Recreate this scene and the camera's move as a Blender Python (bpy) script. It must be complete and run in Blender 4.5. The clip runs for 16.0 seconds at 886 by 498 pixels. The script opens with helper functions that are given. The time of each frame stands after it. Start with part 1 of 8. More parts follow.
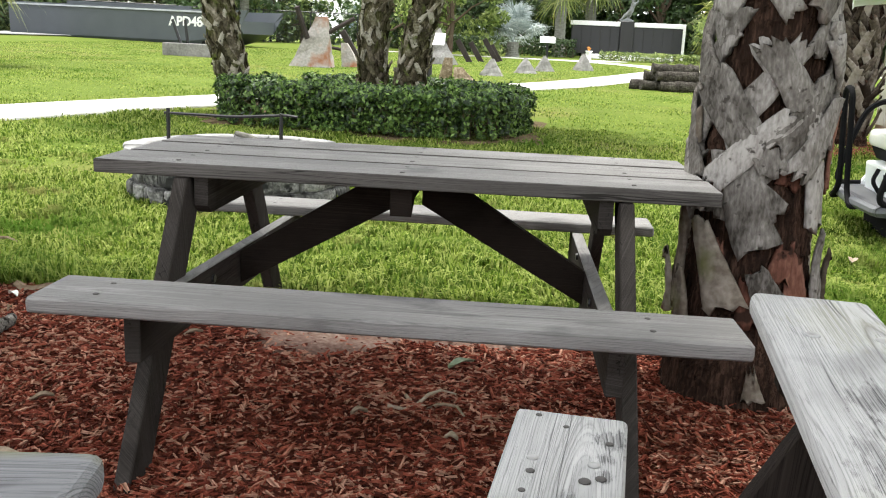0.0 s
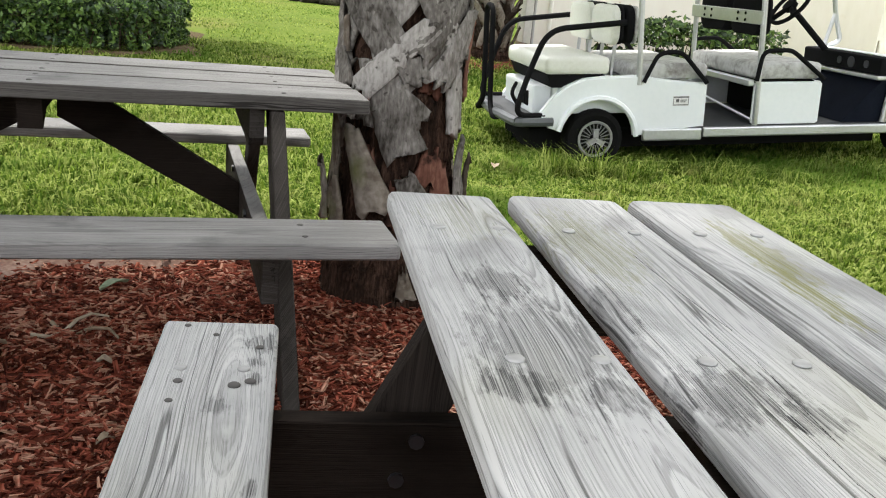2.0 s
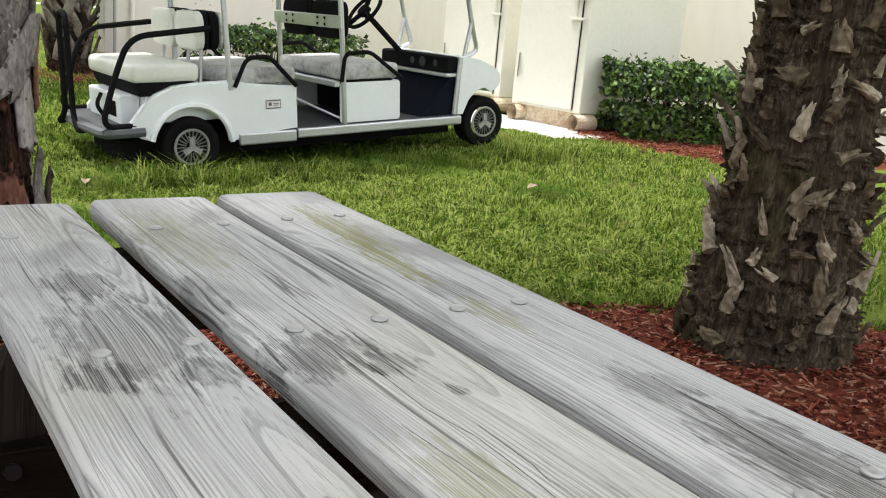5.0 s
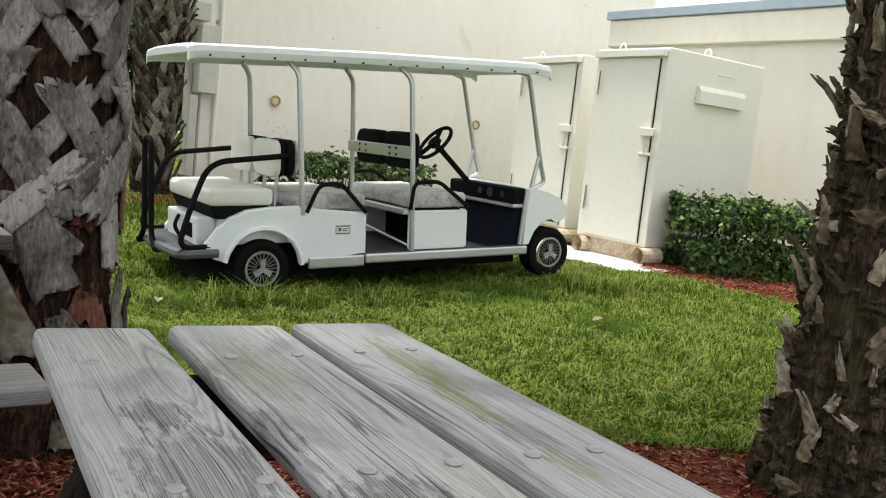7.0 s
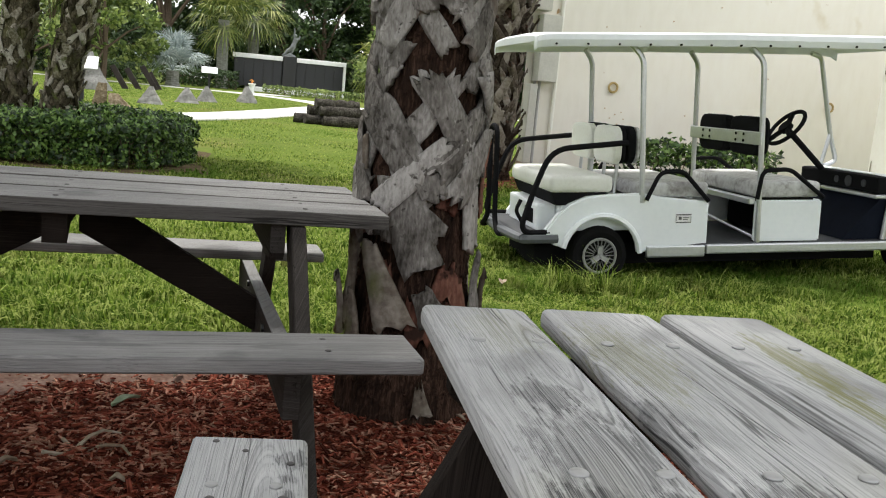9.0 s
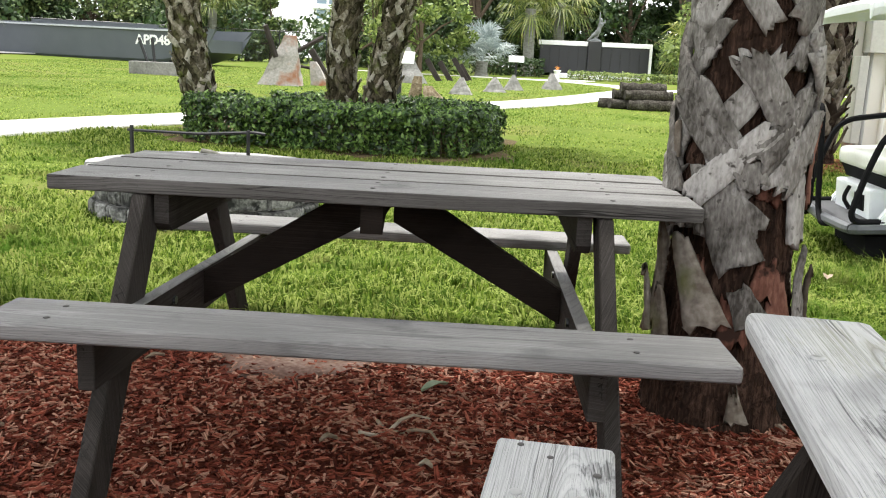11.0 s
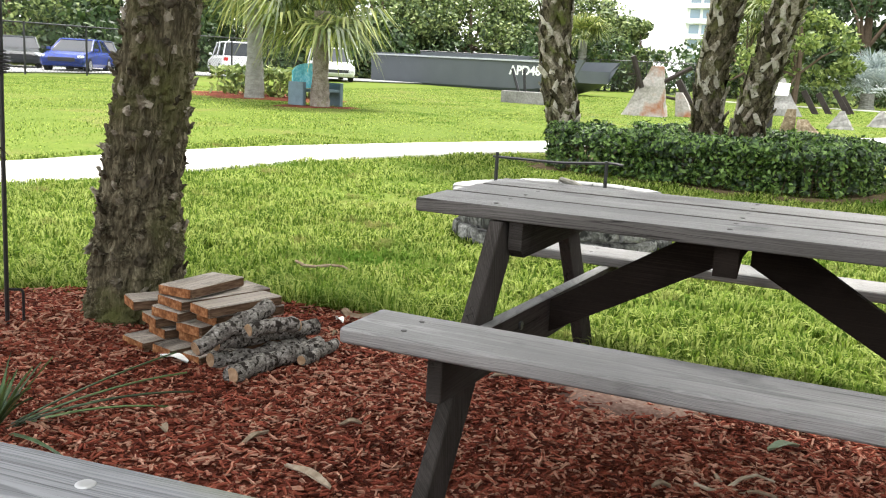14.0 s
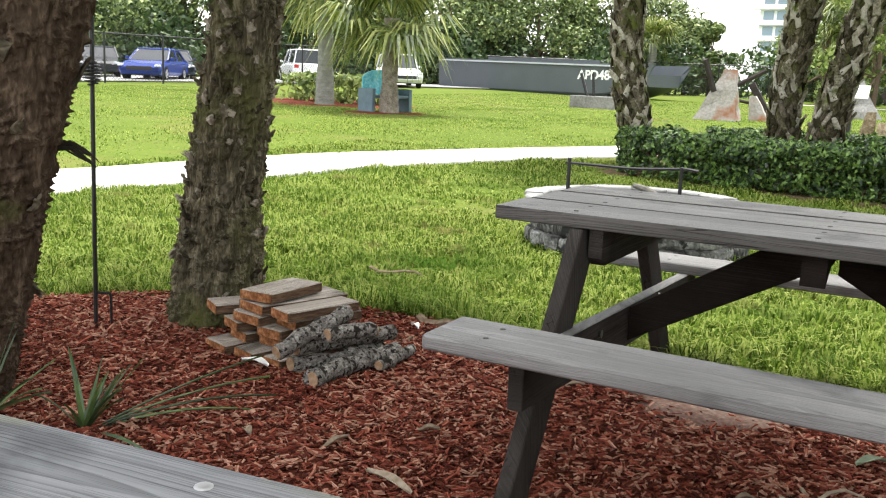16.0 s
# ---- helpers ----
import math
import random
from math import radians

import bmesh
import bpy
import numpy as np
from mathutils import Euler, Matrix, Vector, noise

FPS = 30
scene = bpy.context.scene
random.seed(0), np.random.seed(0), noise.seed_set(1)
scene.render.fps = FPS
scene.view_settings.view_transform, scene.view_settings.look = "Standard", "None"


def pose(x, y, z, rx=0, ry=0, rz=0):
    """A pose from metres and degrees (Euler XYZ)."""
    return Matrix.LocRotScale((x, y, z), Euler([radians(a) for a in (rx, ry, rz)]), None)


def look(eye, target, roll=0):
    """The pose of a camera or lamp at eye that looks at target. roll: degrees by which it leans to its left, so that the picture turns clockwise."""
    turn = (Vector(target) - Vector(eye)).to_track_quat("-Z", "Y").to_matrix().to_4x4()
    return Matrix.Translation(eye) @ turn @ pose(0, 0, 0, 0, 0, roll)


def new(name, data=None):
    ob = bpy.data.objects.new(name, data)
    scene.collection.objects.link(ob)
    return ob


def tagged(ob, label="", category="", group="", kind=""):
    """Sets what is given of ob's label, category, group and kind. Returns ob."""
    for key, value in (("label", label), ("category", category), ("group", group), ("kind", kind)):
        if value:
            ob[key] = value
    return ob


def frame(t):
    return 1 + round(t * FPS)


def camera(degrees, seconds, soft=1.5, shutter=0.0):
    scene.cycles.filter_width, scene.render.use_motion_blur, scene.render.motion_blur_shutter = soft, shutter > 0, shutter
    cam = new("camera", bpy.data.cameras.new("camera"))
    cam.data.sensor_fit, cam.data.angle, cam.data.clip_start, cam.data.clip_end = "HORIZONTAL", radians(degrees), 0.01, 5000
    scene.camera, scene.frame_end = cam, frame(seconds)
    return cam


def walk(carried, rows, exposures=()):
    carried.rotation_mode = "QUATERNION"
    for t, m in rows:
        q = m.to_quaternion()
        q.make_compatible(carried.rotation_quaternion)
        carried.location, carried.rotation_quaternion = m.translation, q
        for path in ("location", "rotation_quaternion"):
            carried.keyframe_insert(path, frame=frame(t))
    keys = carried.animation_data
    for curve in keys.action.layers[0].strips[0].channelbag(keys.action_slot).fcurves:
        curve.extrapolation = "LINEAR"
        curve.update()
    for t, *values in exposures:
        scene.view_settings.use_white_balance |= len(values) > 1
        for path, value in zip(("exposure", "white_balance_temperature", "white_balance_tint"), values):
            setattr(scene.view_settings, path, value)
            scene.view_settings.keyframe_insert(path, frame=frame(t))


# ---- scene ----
cam = camera(51.7, 16.0, soft=1.1)
PATH = [
    (0, (0.339, 0.392, 1.123), (0.195, 2.337, 0.683), 2.6),
    (0.5, (0.343, 0.379, 1.124), (0.231, 2.324, 0.672), 2.6),
    (1, (0.371, 0.401, 1.114), (0.499, 2.344, 0.657), 3.7),
    (1.5, (0.388, 0.397, 1.112), (0.82, 2.295, 0.652), 5.3),
    (2, (0.387, 0.382, 1.106), (0.951, 2.214, 0.538), 5.4),
    (2.5, (0.391, 0.377, 1.095), (1.048, 2.17, 0.501), 4.5),
    (3, (0.386, 0.359, 1.087), (1.19, 2.082, 0.467), 3.2),
    (3.5, (0.384, 0.343, 1.084), (1.397, 1.948, 0.453), 3.9),
    (4, (0.393, 0.335, 1.079), (1.522, 1.849, 0.42), 4.2),
    (4.5, (0.402, 0.33, 1.083), (1.641, 1.77, 0.459), 5.3),
    (4.7, (0.404, 0.327, 1.085), (1.672, 1.767, 0.52), 5.5),
    (6.8, (0.393, 0.342, 1.103), (1.639, 1.889, 0.872), 6.1),
    (7, (0.389, 0.345, 1.104), (1.582, 1.936, 0.883), 6.2),
    (7.5, (0.374, 0.352, 1.101), (1.373, 2.069, 0.871), 5.5),
    (8, (0.353, 0.36, 1.098), (1.145, 2.176, 0.824), 5.0),
    (8.2, (0.348, 0.366, 1.096), (1.079, 2.206, 0.812), 5.0),
    (10.3, (0.301, 0.434, 1.093), (0.576, 2.379, 0.718), 3.8),
    (10.5, (0.308, 0.435, 1.102), (0.503, 2.388, 0.719), 3.1),
    (11, (0.324, 0.495, 1.099), (0.243, 2.453, 0.702), 2.7),
    (11.5, (0.348, 0.539, 1.101), (0.072, 2.477, 0.689), 2.7),
    (12, (0.371, 0.572, 1.107), (-0.091, 2.475, 0.699), 2.7),
    (12.5, (0.389, 0.573, 1.102), (-0.238, 2.433, 0.719), 3.0),
    (13, (0.379, 0.565, 1.106), (-0.35, 2.389, 0.731), 3.1),
    (13.5, (0.361, 0.549, 1.108), (-0.387, 2.366, 0.734), 3.1),
    (14, (0.326, 0.526, 1.11), (-0.492, 2.312, 0.738), 3.0),
    (14.5, (0.309, 0.497, 1.116), (-0.598, 2.243, 0.757), 2.4),
    (15, (0.303, 0.493, 1.118), (-0.626, 2.228, 0.765), 2.3),
    (15.5, (0.3, 0.495, 1.119), (-0.636, 2.226, 0.763), 2.5),
    (16, (0.295, 0.498, 1.117), (-0.653, 2.22, 0.749), 2.5),
]
walk(cam, [(t, look(eye, target, roll)) for t, eye, target, roll in PATH],
     exposures=[(0.0, 1.27), (1.5, 1.19), (2.5, 1.0), (3.5, 0.93), (4.7, 0.86), (6.8, 0.5), (8.2, 0.5), (10.3, 1.0), (11.0, 1.27), (12.2, 1.6), (13.0, 1.58), (13.9, 1.5), (15.0, 1.28), (15.5, 1.22), (16.0, 1.32)])

# ---- light ----
SUN_EL, SUN_AZ = 71.0, -18.0
world = bpy.data.worlds.new("world")
scene.world = world
world.use_nodes = True
wn = world.node_tree.nodes
sky = wn.new("ShaderNodeTexSky")
sky.sky_type, sky.sun_disc = "NISHITA", False
sky.sun_elevation, sky.sun_rotation = radians(SUN_EL), radians(SUN_AZ)
sky.air_density, sky.dust_density, sky.ozone_density = 1.0, 6.0, 1.0
# thin cloud: most of the blue is veiled by an even white
veil = wn.new("ShaderNodeMix")
veil.data_type = "RGBA"
veil.inputs[0].default_value = 0.8
veil.inputs[7].default_value = (9.5, 9.6, 9.8, 1)
world.node_tree.links.new(sky.outputs[0], veil.inputs[6])
world.node_tree.links.new(veil.outputs[2], wn["Background"].inputs[0])
wn["Background"].inputs[1].default_value = 0.135
sun = new("sun", bpy.data.lights.new("sun", "SUN"))
sun.data.energy, sun.data.angle, sun.data.color = 3.0, radians(7.0), (1.0, 0.97, 0.91)
sun_dir = Vector((math.sin(radians(SUN_AZ)) * math.cos(radians(SUN_EL)), math.cos(radians(SUN_AZ)) * math.cos(radians(SUN_EL)), math.sin(radians(SUN_EL))))
sun.matrix_world = look(sun_dir * 60, (0, 0, 0))

# ---- materials ----
MATS = {}


def surface(name, colours, scale=8.0, stretch=(1, 1, 1), rough=0.8, bump=0.3, fine=60.0, metal=0.0, per="", stain=None, dist=0.004, spread=0.25, sss=0.0):
    """A procedural surface: a colour ramp over noise at two scales, with relief; per: 'object' or 'island' varies it from piece to piece."""
    if name in MATS:
        return MATS[name]
    m = bpy.data.materials.new(name)
    m.use_nodes = True
    n, link = m.node_tree.nodes, m.node_tree.links.new
    bs = n["Principled BSDF"]
    co = n.new("ShaderNodeTexCoord")
    mp = n.new("ShaderNodeMapping")
    mp.inputs["Scale"].default_value = stretch
    link(co.outputs["Object"], mp.inputs[0])
    a, b = n.new("ShaderNodeTexNoise"), n.new("ShaderNodeTexNoise")
    a.inputs["Scale"].default_value, a.inputs["Detail"].default_value = scale, 5
    b.inputs["Scale"].default_value, b.inputs["Detail"].default_value = fine, 6
    link(mp.outputs[0], a.inputs[0]), link(mp.outputs[0], b.inputs[0])
    mix = n.new("ShaderNodeMath")
    mix.operation = "MULTIPLY_ADD"
    mix.inputs[1].default_value = 0.5
    link(b.outputs[0], mix.inputs[0])
    half = n.new("ShaderNodeMath")
    half.operation = "MULTIPLY"
    half.inputs[1].default_value = 0.5
    link(a.outputs[0], half.inputs[0]), link(half.outputs[0], mix.inputs[2])
    value = mix.outputs[0]
    if per:
        src = n.new("ShaderNodeObjectInfo").outputs["Random"] if per == "object" else n.new("ShaderNodeNewGeometry").outputs["Random Per Island"]
        sh = n.new("ShaderNodeMath")
        sh.operation = "MULTIPLY_ADD"
        sh.inputs[1].default_value, sh.inputs[2].default_value = spread * 2, -spread
        link(src, sh.inputs[0])
        ad = n.new("ShaderNodeMath")
        link(sh.outputs[0], ad.inputs[0]), link(value, ad.inputs[1])
        value = ad.outputs[0]
    ramp = n.new("ShaderNodeValToRGB")
    el = ramp.color_ramp.elements
    while len(el) < len(colours):
        el.new(0.5)
    for k, c in enumerate(colours):
        el[k].position = 0.28 + 0.44 * k / max(1, len(colours) - 1)
        el[k].color = (*c, 1)
    link(value, ramp.inputs[0])
    colour = ramp.outputs[0]
    for sc, lo, hi, col in stain or ():
        st = n.new("ShaderNodeTexNoise")
        st.inputs["Scale"].default_value, st.inputs["Detail"].default_value = sc, 4
        link(co.outputs["Object"], st.inputs[0])
        r2 = n.new("ShaderNodeMapRange")
        r2.inputs[1].default_value, r2.inputs[2].default_value = lo, hi
        link(st.outputs[0], r2.inputs[0])
        mx = n.new("ShaderNodeMix")
        mx.data_type = "RGBA"
        link(r2.outputs[0], mx.inputs[0]), link(colour, mx.inputs[6])
        mx.inputs[7].default_value = (*col, 1)
        colour = mx.outputs[2]
    link(colour, bs.inputs["Base Color"])
    bs.inputs["Roughness"].default_value, bs.inputs["Metallic"].default_value = rough, metal
    bs.inputs["Specular IOR Level"].default_value = 0.04 if rough >= 0.8 else 0.5
    if bump:
        bp = n.new("ShaderNodeBump")
        bp.inputs["Strength"].default_value, bp.inputs["Distance"].default_value = bump, dist
        link(mix.outputs[0], bp.inputs["Height"]), link(bp.outputs[0], bs.inputs["Normal"])
    if sss:
        tr = n.new("ShaderNodeBsdfTranslucent")
        link(colour, tr.inputs[0])
        ms = n.new("ShaderNodeMixShader")
        ms.inputs[0].default_value = sss
        link(bs.outputs[0], ms.inputs[1]), link(tr.outputs[0], ms.inputs[2])
        link(ms.outputs[0], n["Material Output"].inputs[0])
    MATS[name] = m
    return m


def weathered(name, lo, mid, hi, algae=0.0, dirt=0.5, spots=(), upright=False, lines=1.0, gloss=0.0):
    """Grey old timber: fine meandering grain along the piece's own x, cracks, dark water stains and green algae."""
    m = bpy.data.materials.new(name)
    m.use_nodes = True
    n, link = m.node_tree.nodes, m.node_tree.links.new
    bs = n["Principled BSDF"]
    co = n.new("ShaderNodeTexCoord")
    shift = n.new("ShaderNodeVectorMath")
    shift.operation = "MULTIPLY_ADD"
    shift.inputs[1].default_value = (7, 7, 7)
    rnd = n.new("ShaderNodeObjectInfo")
    axes = n.new("ShaderNodeSeparateXYZ")
    link(co.outputs["Object"], axes.inputs[0])
    turned = n.new("ShaderNodeCombineXYZ")
    for k, src in enumerate((2, 1, 0) if upright else (0, 1, 2)):
        link(axes.outputs[src], turned.inputs[k])
    ax, ay, az = (turned.outputs[0], axes.outputs[1], axes.outputs[0 if upright else 2])
    ax = axes.outputs[2 if upright else 0]
    link(rnd.outputs["Random"], shift.inputs[0]), link(turned.outputs[0], shift.inputs[2])

    def noise_at(stretch, scale, detail, warp=None, distort=0.0):
        mp = n.new("ShaderNodeMapping")
        mp.inputs["Scale"].default_value = stretch
        link((warp or shift).outputs[0], mp.inputs[0])
        t = n.new("ShaderNodeTexNoise")
        t.inputs["Scale"].default_value, t.inputs["Detail"].default_value, t.inputs["Distortion"].default_value = scale, detail, distort
        link(mp.outputs[0], t.inputs[0])
        return t.outputs[0]

    def span(v, a, b, c=0.0, d=1.0):
        r = n.new("ShaderNodeMapRange")
        r.inputs[1].default_value, r.inputs[2].default_value, r.inputs[3].default_value, r.inputs[4].default_value = a, b, c, d
        link(v, r.inputs[0])
        return r.outputs[0]

    def times(a, b):
        q = n.new("ShaderNodeMath")
        q.operation = "MULTIPLY"
        link(a, q.inputs[0])
        if isinstance(b, float):
            q.inputs[1].default_value = b
        else:
            link(b, q.inputs[1])
        return q.outputs[0]

    def over(colour, fac, c, mode="MIX"):
        x = n.new("ShaderNodeMix")
        x.data_type, x.blend_type = "RGBA", mode
        link(fac, x.inputs[0]), link(colour, x.inputs[6])
        x.inputs[7].default_value = (*c, 1)
        return x.outputs[2]

    # the grain wanders: its lines are bent by a slow noise
    bend = n.new("ShaderNodeVectorMath")
    bend.operation = "MULTIPLY_ADD"
    slow = n.new("ShaderNodeTexNoise")
    slow.inputs["Scale"].default_value, slow.inputs["Detail"].default_value = 2.3, 1.5
    link(shift.outputs[0], slow.inputs[0])
    bend.inputs[1].default_value = (0, 0.035, 0.015)
    link(slow.outputs["Color"], bend.inputs[0]), link(shift.outputs[0], bend.inputs[2])
    def calc(op, a, b=0.0, c=0.0):
        q = n.new("ShaderNodeMath")
        q.operation = op
        for k, v in enumerate((a, b, c)):
            if isinstance(v, float):
                q.inputs[k].default_value = v
            else:
                link(v, q.inputs[k])
        return q.outputs[0]

    # growth rings: distance from a pith line that wanders below the board
    n1, n2 = noise_at((0.7, 0.4, 0.4), 1.6, 1), noise_at((0.9, 0.3, 0.3), 2.1, 2, bend)
    dz = calc("ADD", az, calc("MULTIPLY_ADD", n1, 0.045, 0.055))
    dy = calc("ADD", ay, calc("ADD", calc("MULTIPLY_ADD", n2, 0.035, -0.018), calc("MULTIPLY_ADD", rnd.outputs["Random"], 0.16, -0.08)))
    radius = calc("SQRT", calc("ADD", calc("MULTIPLY", dy, dy), calc("MULTIPLY", dz, dz)))

    def rings_at(along, across, detail):
        v = n.new("ShaderNodeCombineXYZ")
        link(calc("MULTIPLY_ADD", ax, along, calc("MULTIPLY", rnd.outputs["Random"], 31.0)), v.inputs[0])
        link(calc("MULTIPLY", radius, across), v.inputs[1])
        link(calc("MULTIPLY", ay, 2.0), v.inputs[2])
        t = n.new("ShaderNodeTexNoise")
        t.inputs["Scale"].default_value, t.inputs["Detail"].default_value = 1.0, detail
        link(v.outputs[0], t.inputs[0])
        return t.outputs[0]

    grain = rings_at(0.5, 270.0, 3)
    # late wood: thin dark lines, one to each ring, that fade and thicken along the board
    ring_no = calc("ADD", calc("MULTIPLY", radius, 290.0), calc("MULTIPLY", rings_at(0.9, 30.0, 3), 3.0))
    saw = calc("FRACT", ring_no)
    late = times(times(span(saw, 0.62, 0.93), span(saw, 0.95, 1.0, 1.0, 0.0)), span(noise_at((1.6, 22, 22), 1.0, 3, bend), 0.34, 0.62, 0.12, 1.0))
    fibre = calc("ADD", calc("MULTIPLY", rings_at(0.8, 900.0, 2), 0.65), calc("MULTIPLY", noise_at((3.0, 420, 420), 1.0, 2, bend), 0.35))
    broad = noise_at((1, 2.2, 2.2), 2.0, 4)
    ramp = n.new("ShaderNodeValToRGB")
    el = ramp.color_ramp.elements
    el.new(0.5)
    for k, (p, c) in enumerate(((0.16, lo), (0.50, mid), (0.86, hi))):
        el[k].position, el[k].color = p, (*c, 1)
    add = n.new("ShaderNodeMath")
    add.operation = "MULTIPLY_ADD"
    add.inputs[1].default_value = 0.55
    link(grain, add.inputs[0]), link(times(broad, 0.45), add.inputs[2])
    link(add.outputs[0], ramp.inputs[0])
    colour = over(ramp.outputs[0], span(fibre, 0.38, 0.48, 0.45, 0.0), tuple(v * 0.5 for v in lo))
    colour = over(colour, times(late, 0.72 * lines), tuple(v * 0.42 for v in lo))
    colour = over(colour, span(noise_at((9.0, 800, 800), 1.0, 2, bend), 0.34, 0.42, 0.55, 0.0), tuple(v * 0.5 for v in lo))
    crack = noise_at((0.35, 30, 30), 1.0, 2, bend)
    width = n.new("ShaderNodeMath")
    width.operation = "ABSOLUTE"
    sub = n.new("ShaderNodeMath")
    sub.operation = "SUBTRACT"
    sub.inputs[1].default_value = 0.5
    link(crack, sub.inputs[0]), link(sub.outputs[0], width.inputs[0])
    line = times(span(width.outputs[0], 0.006, 0.014, 1.0, 0.0), span(noise_at((0.6, 5, 5), 2.2, 2), 0.55, 0.60))
    # broad grey weather stains
    colour = over(colour, span(noise_at((0.9, 2.4, 2.4), 1.7, 3), 0.46, 0.68, 0.0, 0.55), tuple(v * 0.62 for v in mid))
    colour = over(colour, times(line, 0.8 * lines), (0.012, 0.011, 0.010))
    blot = times(span(noise_at((1.0, 1.6, 1.6), 3.3, 5, None, 0.4), 0.56, 0.66), span(fibre, 0.30, 0.60, 0.35, 1.0))
    colour = over(colour, times(blot, dirt), tuple(v * 0.30 for v in lo))
    if algae:
        colour = over(colour, times(span(noise_at((0.8, 1.5, 1.5), 1.6, 4), 0.55, 0.70), algae), (0.27, 0.27, 0.085))
    # stains with places of their own on the piece of furniture: (x, y, half length, half width, strength, colour)
    if spots:
        own = n.new("ShaderNodeTexCoord")
        own.name = "own"
        ragged = n.new("ShaderNodeTexNoise")
        ragged.inputs["Scale"].default_value, ragged.inputs["Detail"].default_value, ragged.inputs["Roughness"].default_value = 40, 9, 0.68
        mp = n.new("ShaderNodeMapping")
        mp.inputs["Scale"].default_value = (0.6, 2.4, 1)
        link(own.outputs["Object"], mp.inputs[0]), link(mp.outputs[0], ragged.inputs[0])
        for sx, sy, hl, hw, amount, tint in spots:
            away = n.new("ShaderNodeVectorMath")
            away.operation = "SUBTRACT"
            away.inputs[1].default_value = (sx, sy, 0.73)
            link(own.outputs["Object"], away.inputs[0])
            sc = n.new("ShaderNodeVectorMath")
            sc.operation = "MULTIPLY"
            sc.inputs[1].default_value = (1 / hl, 1 / hw, 0)
            link(away.outputs[0], sc.inputs[0])
            ln = n.new("ShaderNodeVectorMath")
            ln.operation = "LENGTH"
            link(sc.outputs[0], ln.inputs[0])
            sm = n.new("ShaderNodeMath")
            sm.operation = "MULTIPLY_ADD"
            sm.inputs[1].default_value = 2.4
            link(ragged.outputs[0], sm.inputs[0]), link(ln.outputs["Value"], sm.inputs[2])
            colour = over(colour, times(times(span(sm.outputs[0], 1.70, 1.98, 1.0, 0.0), span(fibre, 0.40, 0.57, 1.0, 0.25)), float(min(1.0, amount * 1.35))), tint)
    link(colour, bs.inputs["Base Color"])
    bs.inputs["Roughness"].default_value = 0.8 - 0.4 * gloss
    bs.inputs["Specular IOR Level"].default_value = gloss or (0.1 if mid[0] > 0.1 else 0.02)
    h = n.new("ShaderNodeMath")
    h.operation = "MULTIPLY_ADD"
    h.inputs[1].default_value = -0.8
    link(line, h.inputs[0]), link(times(fibre, 0.6), h.inputs[2])
    h2 = n.new("ShaderNodeMath")
    link(h.outputs[0], h2.inputs[0]), link(times(late, 0.5), h2.inputs[1])
    bp = n.new("ShaderNodeBump")
    bp.inputs["Strength"].default_value, bp.inputs["Distance"].default_value = 0.6, 0.0025
    link(h2.outputs[0], bp.inputs["Height"]), link(bp.outputs[0], bs.inputs["Normal"])
    return m


def plain(name, c, rough=0.5, metal=0.0, var=0.12, bump=0.08, scale=6.0):
    return surface(name, [tuple(v * (1 - var) for v in c), c, tuple(min(1, v * (1 + var)) for v in c)], scale=scale, fine=45, rough=rough, metal=metal, bump=bump, dist=0.002)


SOOT, MOSS, GRIME = (0.035, 0.035, 0.036), (0.20, 0.20, 0.085), (0.13, 0.12, 0.09)
SPOTS = [(-0.60, -0.02, 0.40, 0.10, 0.45, GRIME), (-0.50, -0.23, 0.38, 0.09, 0.5, GRIME), (0.395, 0.229, 0.08, 0.06, 0.59, SOOT), (0.195, 0.214, 0.22, 0.11, 0.50, SOOT), (0.094, 0.267, 0.05, 0.06, 0.63, SOOT), (0.081, 0.176, 0.07, 0.05, 0.52, SOOT), (0.089, 0.057, 0.09, 0.10, 0.63, SOOT), (0.04, 0.0, 0.06, 0.045, 0.63, SOOT), (0.308, 0.107, 0.13, 0.035, 0.63, SOOT),
         (-0.295, -0.232, 0.18, 0.075, 0.59, SOOT), (-0.115, -0.228, 0.09, 0.05, 0.48, SOOT), (0.255, -0.215, 0.10, 0.05, 0.37, SOOT), (-0.45, -0.006, 0.14, 0.10, 0.37, SOOT), (0.605, -0.232, 0.24, 0.045, 0.8, MOSS), (0.405, -0.206, 0.20, 0.035, 0.75, MOSS), (0.145, -0.207, 0.10, 0.03, 0.6, MOSS), (0.599, 0.048, 0.26, 0.09, 0.4, MOSS), (-0.211, 0.06, 0.12, 0.05, 0.55, MOSS), (0.715, 0.221, 0.18, 0.09, 0.22, MOSS),
         (0.698, 0.534, 0.035, 0.022, 0.63, SOOT), (0.762, 0.534, 0.03, 0.02, 0.59, SOOT), (0.838, 0.528, 0.06, 0.045, 0.59, SOOT), (0.363, 0.526, 0.04, 0.012, 0.67, SOOT), (0.597, 0.588, 0.04, 0.03, 0.52, SOOT), (-0.049, -0.029, 0.022, 0.014, 0.70, SOOT), (0.03, 0.022, 0.03, 0.01, 0.67, SOOT), (-0.204, 0.183, 0.03, 0.02, 0.63, SOOT), (-0.229, 0.164, 0.02, 0.018, 0.63, SOOT)]
W_TOP = weathered("grey_timber", (0.11, 0.112, 0.117), (0.20, 0.203, 0.210), (0.30, 0.303, 0.310), algae=0.8, dirt=0.7)

